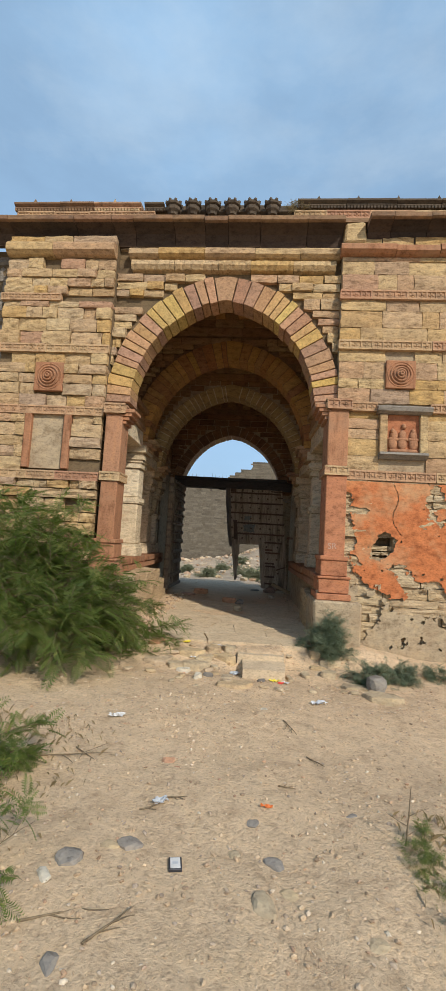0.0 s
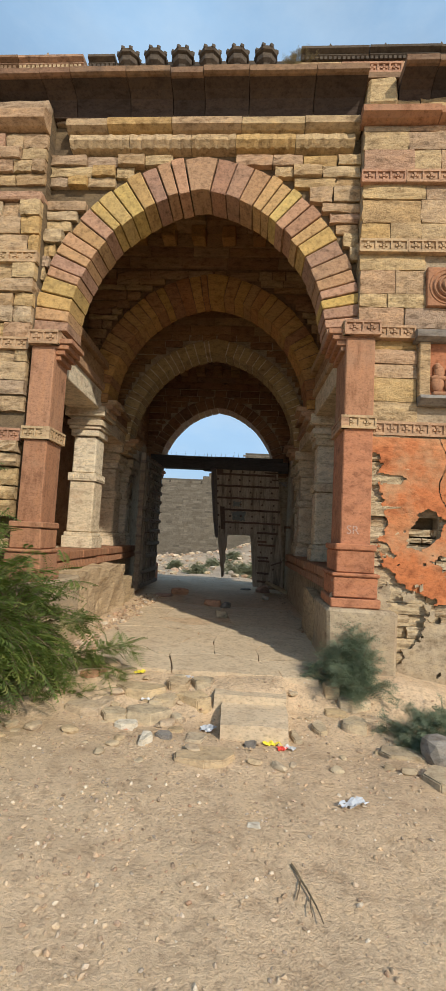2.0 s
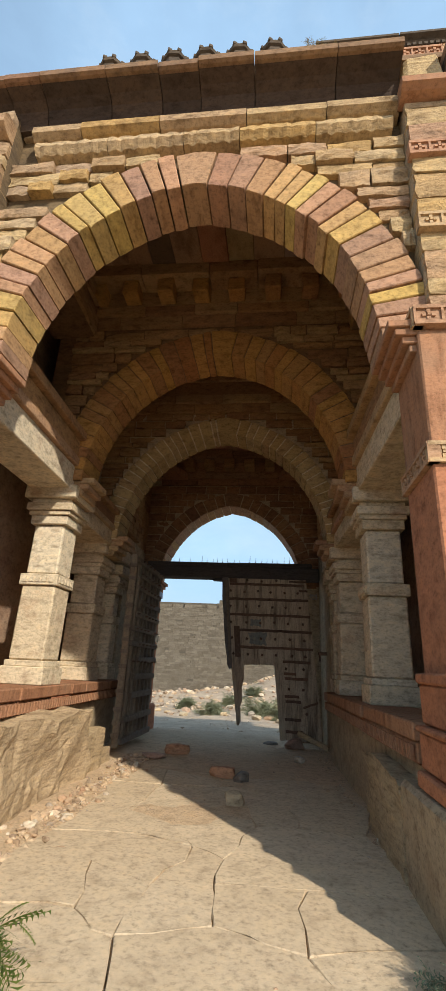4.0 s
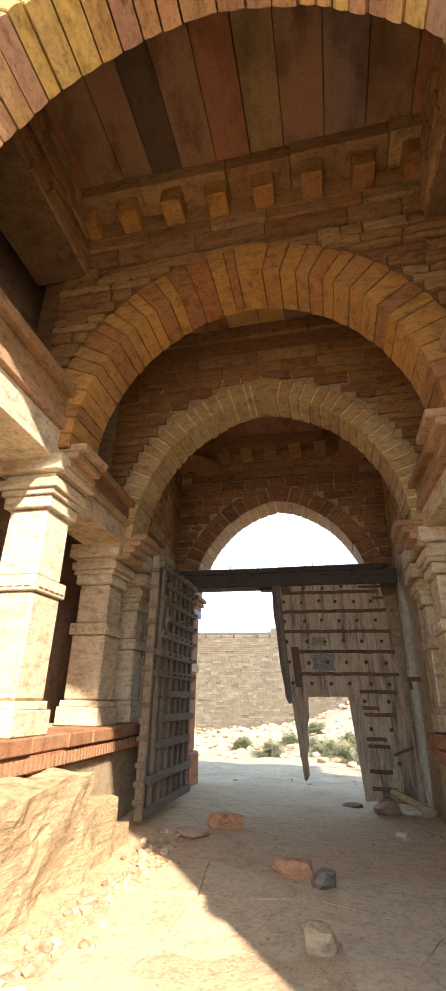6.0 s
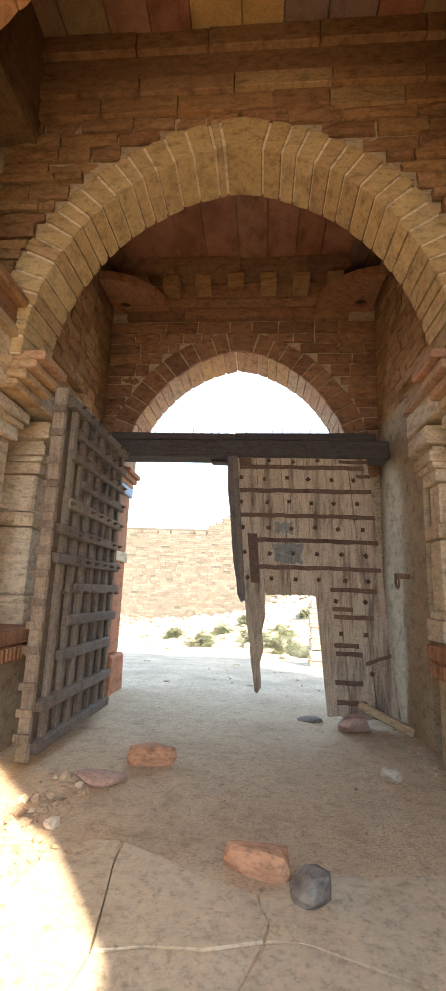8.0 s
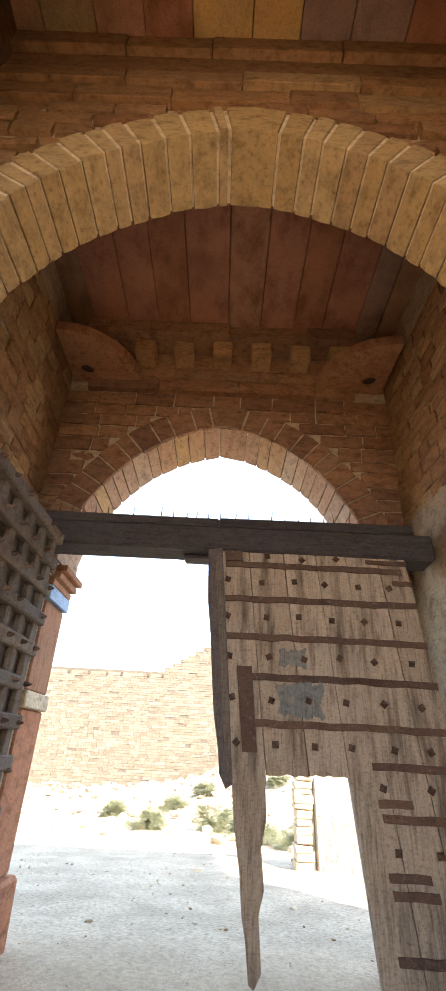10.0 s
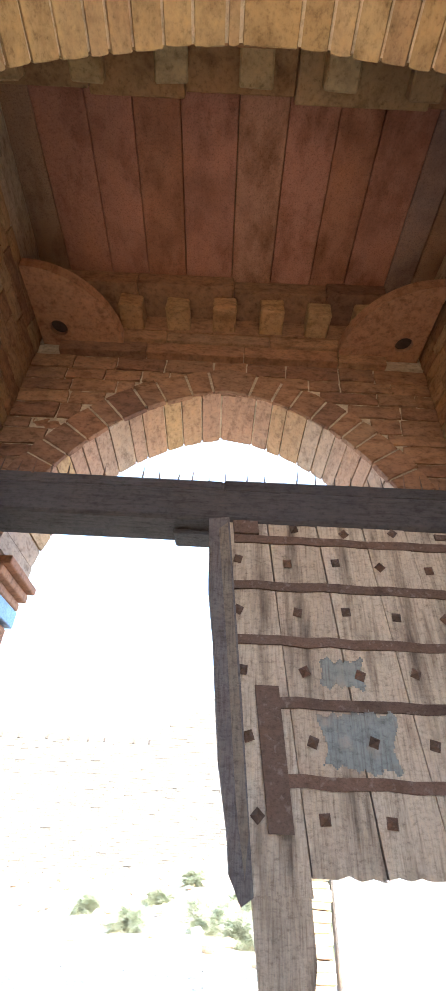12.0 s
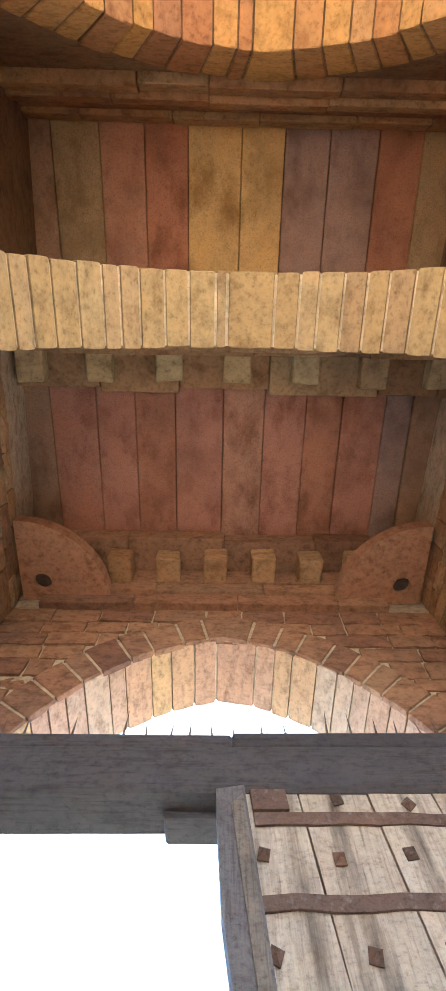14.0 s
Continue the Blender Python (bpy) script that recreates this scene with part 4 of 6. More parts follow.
ledge("cornice", Y4, Y4, 5.33, 6.06, -1.11 - 1.64, -1.11 + 1.64, 7, -1, 5, 0.42, "inner3", "inner")

# outer walls of the side rooms, which close the place
RECESS = stone("stained_recess_plaster", [(0.46, 0.36, 0.26), (0.30, 0.17, 0.115)], by="noise", strata=(1, 1, 1.4), bump=0.6, stain=0.7, patch=1.1, dark=(0.2, 0.1, 0.07), stain_at=0.5)
obj("wall_west", from_bm("wall", cube(-4.1, -3.85, 8.0, 15.4, -0.4, 7.0), RECESS), label="stained plastered rear wall of the guard recess", category="wall", kind="structure")
obj("wall_east", from_bm("wall", cube(2.3, 2.55, 8.0, 15.4, -0.4, 7.0), RECESS), label="stained plastered rear wall of the guard recess", category="wall", kind="structure")

# benches, pillars, lintels along both sides
def side_x(y, s, off=0.0):
    return cx(y) + s * (1.85 + off)


def bench(name, s, y0, y1):
    """Raised guard platform: plastered face, carved kerb."""
    t = tagged(new(name), "raised stone guard platform with a carved red kerb", "platform", "guard platforms")
    t.matrix_basis = pose(side_x(y0, s), y0, -0.2)
    L = y1 - y0
    far = s * 1.35
    sk = lambda y: -0.037 * y
    def slab(nm, o, za, zb, mat, ya=0.0, yb=L, inn=None):
        bm = bmesh.new()
        e = inn if inn is not None else far
        vs = []
        for y in (ya, yb):
            for x in (-s * o + sk(y), e + sk(y)):
                for z in (za, zb):
                    vs.append(bm.verts.new((x, y, z)))
        for q in ((0, 1, 3, 2), (4, 6, 7, 5), (0, 4, 5, 1), (2, 3, 7, 6), (0, 2, 6, 4), (1, 5, 7, 3)):
            bm.faces.new([vs[i] for i in q])
        bmesh.ops.recalc_face_normals(bm, faces=bm.faces)
        bmesh.ops.bevel(bm, geom=list(bm.edges), offset=0.012, segments=1, affect="EDGES")
        part(nm, bm, M[mat], t)
    slab("face", 0.0, 0.0, 0.92, "plaster")
    rng = random.Random(9 + s)
    y = 0.0
    while y < L - 0.05:
        w = min(rng.uniform(0.5, 1.0), L - y)
        slab("kerb_block", 0.05 + rng.uniform(-0.01, 0.01), 0.925, 1.07, "redorange" if rng.random() < 0.3 else "red", y + 0.004, y + w - 0.004, s * 0.5)
        slab("kerb_cap", 0.08 + rng.uniform(-0.02, 0.02), 1.075, 1.2, "red", y + 0.004, y + w - 0.004, s * 0.5)
        y += w
    bm = bmesh.new()
    for k in range(int(L / 0.07)):
        y = 0.03 + k * 0.07
        box(bm, -s * 0.075 - 0.014 + sk(y), -s * 0.075 + 0.014 + sk(y), y, y + 0.035, 0.95, 1.05)
    obj("kerb_carving", from_bm("kerb_carving", bm, M["red"]), t, kind="stuff")
    slab("floor_top", -0.45, 0.9, 1.19, "paving")


bench("guard_platform", -1, 8.42, 13.35)
bench("guard_platform", 1, 8.42, 13.0)


def pillar(name, x, y, zb, zt, w, d, label="square whitewashed sandstone pillar with carved neck band"):
    t = tagged(new(name), label, "pillar", "passage pillars")
    t.matrix_basis = pose(x, y, zb)
    h = zt - zb
    a, b = w / 2, d / 2
    def ring(nm, o, z0, z1, bev=0.008, mat="pillar"):
        part(nm, cube(-a - o, a + o, -b - o, b + o, z0 + 0.002, z1, bev, 0.002), M[mat], t)
    ring("base", 0.05, 0.0, 0.2)
    ring("base_fillet", 0.025, 0.2, 0.27)
    ring("shaft", 0.0, 0.27, h * 0.47, 0.02)
    ring("neck_band", 0.03, h * 0.47, h * 0.47 + 0.14)
    bm = bmesh.new()
    for s in (-1, 1):
        for k in range(5):
            u = -a + (k + 0.5) * w / 5
            box(bm, u - 0.03, u + 0.03, s * (b + 0.035) - 0.008, s * (b + 0.035) + 0.008, h * 0.47 + 0.04, h * 0.47 + 0.1)
            u = -b + (k + 0.5) * d / 5
            box(bm, s * (a + 0.035) - 0.008, s * (a + 0.035) + 0.008, u - 0.03, u + 0.03, h * 0.47 + 0.04, h * 0.47 + 0.1)
    part("band_carving", bm, M["pillar"], t)
    ring("upper_shaft", -0.015, h * 0.47 + 0.14, h - 0.52, 0.02)
    ring("collar", 0.03, h - 0.52, h - 0.40)
    ring("capital_fillet", 0.06, h - 0.40, h - 0.34)
    ring("capital", 0.09, h - 0.34, h - 0.24)
    ring("capital_neck", 0.05, h - 0.24, h - 0.18)
    ring("abacus", 0.13, h - 0.18, h, 0.012)
    return t


OFFS = {(-1, 2): 0.24, (-1, 3): 0.37, (1, 2): 0.3, (1, 3): 0.28}
for s in (-1, 1):
    for n, y0, y1, a in ((2, Y2, Y2B, A2), (3, Y3, Y3B, A3)):
        yc = (y0 + y1) / 2
        pillar("pillar", side_x(yc, s, OFFS[s, n]), yc, 1.0, a["zs"] - 0.08, 0.44, 0.44)
    pillar("pillar", side_x(13.3, s, 0.32), 13.2, 1.0, 3.0, 0.4, 0.3, "weathered half pillar against the gate wall")


def corbel_block(x, y, z, s, d, parent_name="corbel_bracket"):
    """Stepped bracket that carries an arch's foot out over the pillar."""
    t = tagged(new(parent_name), "stepped sandstone bracket carrying an arch foot", "bracket", "arch brackets")
    t.matrix_basis = pose(x, y, z)
    for k in range(4):
        o = 0.06 + 0.07 * k
        xa, xb = sorted((s * 0.3, -s * o))
        part("bracket_course", cube(xa, xb, -d / 2 - 0.01, d / 2 + 0.01, k * 0.085, k * 0.085 + 0.082, 0.012), M["band"], t)


for s in (-1, 1):
    for y0, y1, a in ((Y2, Y2B, A2), (Y3, Y3B, A3)):
        yc = (y0 + y1) / 2
        corbel_block(side_x(yc, s, -0.02), yc, a["zs"] - 0.28, s, y1 - y0)


def lintel(s, y0, y1, z0, z1, label="moulded sandstone lintel between two pillars"):
    t = tagged(new("lintel"), label, "lintel", "passage lintels")
    t.matrix_basis = pose(side_x((y0 + y1) / 2, s), (y0 + y1) / 2, z0)
    L = (y1 - y0) / 2
    h = z1 - z0
    for k, (a, b, o, mat) in enumerate(((0, 0.4, 0.0, "pillar"), (0.4, 0.55, 0.05, "band"), (0.55, 0.85, 0.02, "inner"), (0.85, 1.0, 0.1, "inner"))):
        xa, xb = sorted((-s * o, s * 0.55))
        bm = cube(xa, xb, -L, L, a * h + 0.002, b * h, 0.01)
        for v in bm.verts:
            v.co.x -= 0.037 * v.co.y
        part("lintel_course", bm, M[mat], t)


for s in (-1, 1):
    lintel(s, Y1B, Y2 + 0.02, 3.42, 4.25)
    lintel(s, Y2B - 0.02, Y3 + 0.02, 3.15, 3.75)
    lintel(s, Y3B - 0.02, 13.5, 3.05, 3.65)

# upper side walls: the first bay has an open gallery, the last one is blocked up
for s, nm in ((-1, "west"), (1, "east")):
    for tag, y0, y1, z0 in (("first", Y1B, 8.5, 4.25), ("last", Y3B, Y4 + 0.03, 3.65)):
        bm = bmesh.new()
        xa, xb = sorted((s * 0.12, s * 0.6))
        box(bm, xa, xb, 0, y1 - y0, z0, 7.0)
        for v in bm.verts:
            v.co.x -= 0.037 * v.co.y
        w = obj("wall_%s_%s_bay" % (nm, tag), from_bm("w", bm, M["vein" if tag == "last" else "innerwall"]), m=pose(side_x(y0, s), y0, 0), label="upper passage wall of small brown blocks", category="wall", kind="structure")
        if tag == "last":
            fm = Matrix.Translation((s * 0.12, 0, 0)) @ Matrix.Rotation(-s * math.pi / 2 + 0.037, 4, "Z") if s < 0 else Matrix.Translation((s * 0.12, 0, 0)) @ Matrix.Rotation(-math.pi / 2 + 0.037, 4, "Z")
            L = y1 - y0
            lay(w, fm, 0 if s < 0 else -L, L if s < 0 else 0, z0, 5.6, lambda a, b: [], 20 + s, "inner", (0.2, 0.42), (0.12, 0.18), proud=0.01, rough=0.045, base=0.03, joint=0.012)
    bm = bmesh.new()
    xa, xb = sorted((s * 0.1, s * 0.6))
    y0, y1 = 13.4, Y4 + 0.03
    box(bm, xa, xb, 0, y1 - y0, -0.3, 3.7)
    for v in bm.verts:
        v.co.x -= 0.037 * v.co.y
    obj("wall_%s_jamb" % nm, from_bm("w", bm, M["plaster"]), m=pose(side_x(y0, s), y0, 0), label="plastered wall beside the gate leaf", category="wall", kind="structure")
    # sloping side slabs above the galleries
    bm = bmesh.new()
    xa, xb = sorted((s * 0.05, s * 0.7))
    box(bm, xa, xb, Y1B, Y2, 5.9, 6.83)
    for v in bm.verts:
        v.co.x -= 0.037 * (v.co.y - 8)
    head = obj("wall_%s_gallery_head" % nm, from_bm("w", bm, M["innerwall"]), m=pose(side_x(8, s), 0, 0), label="stone head over the open gallery", category="wall", kind="structure")
    hm = Matrix.Translation((s * 0.05 - 0.037 * (Y1B - 8), Y1B, 0)) @ Matrix.Rotation(-s * math.pi / 2 + 0.037, 4, "Z")
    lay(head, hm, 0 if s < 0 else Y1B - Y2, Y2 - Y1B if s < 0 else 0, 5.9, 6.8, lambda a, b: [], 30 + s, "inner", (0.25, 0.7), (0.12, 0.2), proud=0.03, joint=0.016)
    bm = bmesh.new()
    box(bm, xa, xb, Y2B, Y3, 5.4, 6.5)
    for v in bm.verts:
        v.co.x -= 0.037 * (v.co.y - 8)
    obj("wall_%s_second_head" % nm, from_bm("w", bm, M["innerwall"]), m=pose(side_x(8, s), 0, 0), label="stone head over the open gallery", category="wall", kind="structure")

# rough wall that runs on beside the gatehouse
side = obj("wall_curtain", from_bm("wall_curtain", cube(-9.0, -4.67, 7.95, 8.6, -0.4, 6.6), M["mortar"]), label="dark rubble curtain wall beside the gatehouse", category="wall", kind="structure")
lay(side, pose(0, 7.97, 0), -5.4, -4.68, 0.0, 6.5, lambda a, b: [], 88, "greyrock", (0.15, 0.35), (0.12, 0.2), proud=0.04)

letters = bpy.data.curves.new("scratched_letters", "FONT")
letters.body, letters.size, letters.extrude = "SR", 0.13, 0.001
letters.materials.append(M["pinkrock"])
obj("scratched_letters", letters, east_pilaster, pose(-0.1, -0.002, 0.78, 90, 0, 0), "chalky scratched letters")

# ---------------------------------------------------------------- quarter-round pivot stones under the last ceiling
for s in (-1, 1):
    bm = bmesh.new()
    n, R, hr, hc = 14, 0.82, 0.085, 0.2
    outer = [(R * math.cos(math.pi / 2 * i / n), R * math.sin(math.pi / 2 * i / n)) for i in range(n + 1)]
    pts = [(-s * x, -y) for x, y in outer] + [(0, 0)]
    a = [bm.verts.new((x, y, 0)) for x, y in pts]
    b = [bm.verts.new((x, y, 0.13)) for x, y in pts]
    for i in range(len(a)):
        j = (i + 1) % len(a)
        bm.faces.new((a[i], a[j], b[j], b[i]))
    bm.faces.new(b)
    hole = [bm.verts.new((-s * hc + hr * math.cos(2 * math.pi * k / 16), -hc + hr * math.sin(2 * math.pi * k / 16), 0)) for k in range(16)]
    deep = [bm.verts.new((v.co.x, v.co.y, 0.125)) for v in hole]
    he = [bm.edges.new((hole[k], hole[(k + 1) % 16])) for k in range(16)]
    bmesh.ops.triangle_fill(bm, use_beauty=True, edges=[e for e in bm.edges if e.verts[0].co.z == 0 and e.verts[1].co.z == 0])
    for k in range(16):
        bm.faces.new((hole[k], hole[(k + 1) % 16], deep[(k + 1) % 16], deep[k]))
    bm.faces.new(deep)
    piv = obj("pivot_stone", from_bm("pivot_stone", bm, M["red"]), m=pose(side_x(14.8, s, 0.05), Y4 + 0.01, 5.46), label="quarter-round stone slab with a door pivot hole", category="stone slab", group="pivot stones")
    # a near-black disc stands in for the darkness up the hole
    part("pivot_socket", lathe([(hr * 0.98, 0.0), (hr * 0.98, 0.01)], 16), M["hollow_shade"], piv, "dark disc for the shade inside the pivot hole", pose(-s * hc, -hc, 0.05))

# ---------------------------------------------------------------- gate jambs behind the leaves
for s in (-1, 1):
    t = tagged(new("gate_jamb"), "red sandstone gate jamb with a patterned neck band", "pilaster", "gate jambs")
    t.matrix_basis = pose(cx(15.1) + s * 1.63, 15.1, 0)
    xa, xb = sorted((0, s * 0.3))
    part("shaft", cube(xa, xb, -0.2, 0.36, 0.5, 1.75, 0.015), M["redorange"], t)
    part("upper_shaft", cube(xa, xb, -0.2, 0.36, 1.9, 2.72, 0.015), M["red"], t)
    part("neck_band", cube(min(xa, -s * 0.03), max(xb, -s * 0.03), -0.23, 0.38, 1.755, 1.895, 0.01), M["pillar"], t)
    part("base", cube(min(xa, -s * 0.08), max(xb, -s * 0.08), -0.22, 0.42, -0.2, 0.495, 0.03, 0.015), M["redorange"], t)
    part("tile_band", cube(min(xa, -s * 0.035), max(xb, -s * 0.035), -0.23, 0.38, 2.725, 2.86, 0.006), M["bluetile"], t, "blue glazed tile band")
    for k in range(3):
        o = 0.04 + 0.05 * k
        part("capital_course", cube(min(xa, -s * o), max(xb, -s * o), -0.22, 0.37, 2.865 + 0.07 * k, 2.93 + 0.07 * k, 0.008), M["red"], t)

# ---------------------------------------------------------------- gate beam with spikes
YB = 14.22
beam = tagged(new("gate_beam"), "charred dark timber beam topped with iron spikes", "beam")
beam.matrix_basis = pose(-0.93, YB, 3.04)
BLEN = 1.78
part("timber", cube(-BLEN - 0.05, BLEN + 0.02, 0.0, 0.28, 0.0, 0.23, 0.02, 0.012, random.Random(1)), M["beam"], beam)
part("upper_timber", cube(-BLEN - 0.02, -0.105, 0.02, 0.25, 0.235, 0.325, 0.015, 0.008, random.Random(2)), M["beam"], beam)
part("upper_timber", cube(-0.1, BLEN - 0.12, 0.015, 0.25, 0.235, 0.335, 0.015, 0.008, random.Random(3)), M["beam"], beam)
part("loose_board", cube(-0.4, -0.12, 0.12, 0.3, -0.034, -0.004, 0.008, 0.008, random.Random(4)), M["beam"], beam)
rngs = random.Random(12)
for k in range(30):
    xk = -1.68 + k * 0.115 + rngs.uniform(-0.02, 0.02)
    if rngs.random() < 0.12 or xk > BLEN - 0.15:
        continue
    bm = bmesh.new()
    h, r = rngs.uniform(0.09, 0.16), 0.008
    tip = bm.verts.new((rngs.uniform(-0.02, 0.02), rngs.uniform(-0.01, 0.01), h))
    ring = [bm.verts.new((r * math.cos(2 * math.pi * i / 5), r * math.sin(2 * math.pi * i / 5), -0.02)) for i in range(5)]
    for i in range(5):
        bm.faces.new((ring[i], ring[(i + 1) % 5], tip))
    part("spike", bm, M["iron"], beam, m=pose(xk, 0.035 + rngs.uniform(-0.01, 0.01), 0.322))

# ---------------------------------------------------------------- closed leaf: planks, iron straps and nails, with a broken hole
leaf = tagged(new("gate_leaf"), "broken closed gate leaf of weathered planks with rusted iron straps", "gate leaf", "gate leaves")
leaf.matrix_basis = pose(-1.05, YB + 0.02, 0.0)
TOPZ = 3.06


def lean(bm):
    """The leaf has sagged: its foot has swung aside and towards the passage."""
    for v in bm.verts:
        v.co.x += 0.09 * (3 - v.co.z)
        v.co.y -= 0.04 * (3 - v.co.z)
    return bm


def plank(x0, x1, z0, z1, seed, mat="wood", y0=0.0, y1=0.07, ragged=0.05, taper=0.0):
    """A worn board with a ragged foot."""
    rng = random.Random(seed)
    n = 6
    foot = [(x0 + (x1 - x0) * i / n + taper * (0.5 - i / n), z0 + rng.uniform(0, ragged) * (1 if i % 2 else 0.2)) for i in range(n + 1)]
    side_r = [(x1 + rng.uniform(-0.001, 0.004), z0 + (z1 - z0) * k / 5) for k in range(1, 5)]
    side_l = [(x0 + rng.uniform(-0.004, 0.001), z0 + (z1 - z0) * k / 5) for k in range(4, 0, -1)]
    dy = rng.uniform(-0.006, 0.006)
    bm = prism(bmesh.new(), foot + side_r + [(x1, z1 - rng.uniform(0, 0.02)), (x0, z1 - rng.uniform(0, 0.02))] + side_l, y0 + dy, y1 + dy)
    part("plank", lean(bm), M[mat], leaf)


xs = [0.06, 0.30, 0.60, 0.88, 1.14, 1.42, 1.66]
bots = [1.30, 1.36, 1.37, 0.10, 0.09, 0.11]
for k in range(6):
    plank(xs[k] + 0.004, xs[k + 1] - 0.004, bots[k], TOPZ, 100 + k, ragged=0.02)
    if k:
        part("cover_strip", lean(cube(xs[k] - 0.03, xs[k] + 0.03, 0.08, 0.1, max(bots[k - 1], bots[k]) + 0.04, TOPZ - 0.03)), M["woodgrey"], leaf)
# the hanging splinter below the first plank
bm = prism(bmesh.new(), [(0.055, 1.34), (0.06, 1.05), (0.08, 0.82), (0.08, 0.6), (0.095, 0.5), (0.10, 0.31), (0.13, 0.29), (0.18, 0.36), (0.185, 0.62), (0.23, 0.74), (0.23, 0.95), (0.28, 1.12), (0.29, 1.34)], 0.012, 0.06)
part("splinter", lean(bm), M["wood"], leaf, "splintered hanging board end")
bm = prism(bmesh.new(), [(0.86, 1.40), (0.885, 1.36), (0.885, 0.1), (0.95, 0.1), (0.93, 1.40)], 0.004, 0.066)
part("plank", lean(bm), M["wood"], leaf)
# meeting stile
bm = prism(bmesh.new(), [(-0.055, TOPZ - 0.02), (-0.075, 2.6), (-0.06, 2.3), (-0.06, 2.1), (-0.055, 1.75), (-0.03, 1.5), (-0.03, 1.36), (0.01, 1.27), (0.06, 1.3), (0.068, 2.0), (0.068, TOPZ)], -0.03, 0.09)
part("stile", lean(bm), M["stile"], leaf, "dark split meeting stile")
bm = prism(bmesh.new(), [(0.0, TOPZ - 0.1), (0.01, 2.3), (0.012, 1.6), (0.03, 1.35), (0.056, 1.5), (0.056, TOPZ - 0.05)], -0.045, -0.031)
part("stile_strip", lean(bm), M["woodgrey"], leaf)
# straps
rngs = random.Random(5)
def strap(x0, x1, z, h=0.05, tilt=0.0, y=-0.014):
    n = max(4, int((x1 - x0) / 0.12))
    top = [(x0 + (x1 - x0) * i / n, z + h / 2 + rngs.uniform(-0.005, 0.005) + tilt * i / n) for i in range(n + 1)]
    bot = [(x, zz - h + rngs.uniform(-0.004, 0.004)) for x, zz in reversed(top)]
    part("iron_strap", lean(prism(bmesh.new(), top + bot, y, y + 0.014)), M["iron"], leaf, "rusted iron strap")
for z, xa, xb in ((2.92, 0.09, 1.6), (2.62, 0.07, 1.66), (2.31, 0.05, 1.66), (2.01, 0.22, 1.66), (1.69, 0.19, 1.65), (1.45, 1.05, 1.57), (1.235, 1.05, 1.28), (1.15, 1.06, 1.5), (0.84, 1.03, 1.3), (0.75, 1.04, 1.33), (0.45, 1.0, 1.3), (0.25, 1.0, 1.32)):
    strap(xa, xb, z)
strap(1.31, 1.66, 3.0, 0.035, y=-0.016)
strap(1.5, 1.66, 2.815, 0.04)
strap(1.36, 1.64, 0.66, 0.04, 0.1)
bm = prism(bmesh.new(), [(0.14, 1.50), (0.245, 1.50), (0.25, 2.08), (0.135, 2.08)], -0.03, -0.015)
part("iron_plate", lean(bm), M["iron"], leaf, "rusted upright iron plate")
bm = prism(bmesh.new(), [(0.09, 2.95), (0.24, 2.95), (0.24, 3.04), (0.09, 3.04)], -0.03, -0.001)
part("iron_plate", lean(bm), M["iron"], leaf, "rusted iron corner plate")
nail = from_bm("nail", lathe([(0.032, 0), (0.032, 0.008), (0.022, 0.016), (0.006, 0.03)], 4), M["iron"])
for z, on in ((2.775, (0.10, 0.385, 0.655, 0.91, 1.2, 1.46)), (2.475, (0.085, 0.39, 0.655, 0.92, 1.2, 1.48)), (2.165, (0.08, 0.385, 0.665, 0.94, 1.22, 1.5)), (1.855, (0.085, 0.375, 0.665, 0.94, 1.22, 1.5)), (1.55, (0.1, 0.385, 0.66, 0.93, 1.24, 1.5)), (1.32, (1.1, 1.42)), (0.97, (1.12, 1.4)), (0.55, (1.42,)), (3.0, (0.45, 0.75, 1.05))):
    for x in on:
        zz = z + rngs.uniform(-0.012, 0.012)
        obj("nail", nail, leaf, pose(x + 0.09 * (3 - zz) + rngs.uniform(-0.012, 0.012), -0.004 - 0.04 * (3 - zz), zz, 90, 0, 0) @ Matrix.Rotation(rngs.uniform(0, 1.5), 4, "Z"))
for px, pz, rx, rz in ((0.70, 1.86, 0.165, 0.12), (0.65, 2.16, 0.11, 0.055)):
    obj("paint_patch", flaked("paint_patch", px - 0.35, px + 0.35, pz - 0.2, pz + 0.2, -0.0085 - 0.04 * (3 - pz), lambda x, z: abs(x - px) < rx + 0.05 * noise.noise(Vector((3, z * 9, 2))) and abs(z - pz) < rz + 0.06 * noise.noise(Vector((x * 14, 1, 2 + pz))) + 0.02 * noise.noise(Vector((x * 40, 5, 2 + pz))), M["bluepaint"], 0.008, 0.0005), leaf, label="faded blue paint patch")

# ---------------------------------------------------------------- open leaf: planks behind a lattice of timber battens
oleaf = tagged(new("gate_leaf"), "open gate leaf with a lattice of grey timber battens", "gate leaf", "gate leaves")
oleaf.matrix_basis = pose(-2.41, 13.98, 0.1, 0, 0, -90.5)
# local x runs from the hinge towards the passage mouth, -y faces the passage wall, +y the passage
LW, LH = 1.72, 2.98
rngl = random.Random(6)
x = 0.0
while x < LW - 0.05:
    w = min(rngl.uniform(0.22, 0.3), LW - x)
    part("plank", cube(x + 0.004, x + w - 0.004, -0.03, 0.03, rngl.uniform(0, 0.04), LH - rngl.uniform(0, 0.05), 0.005), M["woodgrey"], oleaf)
    x += w
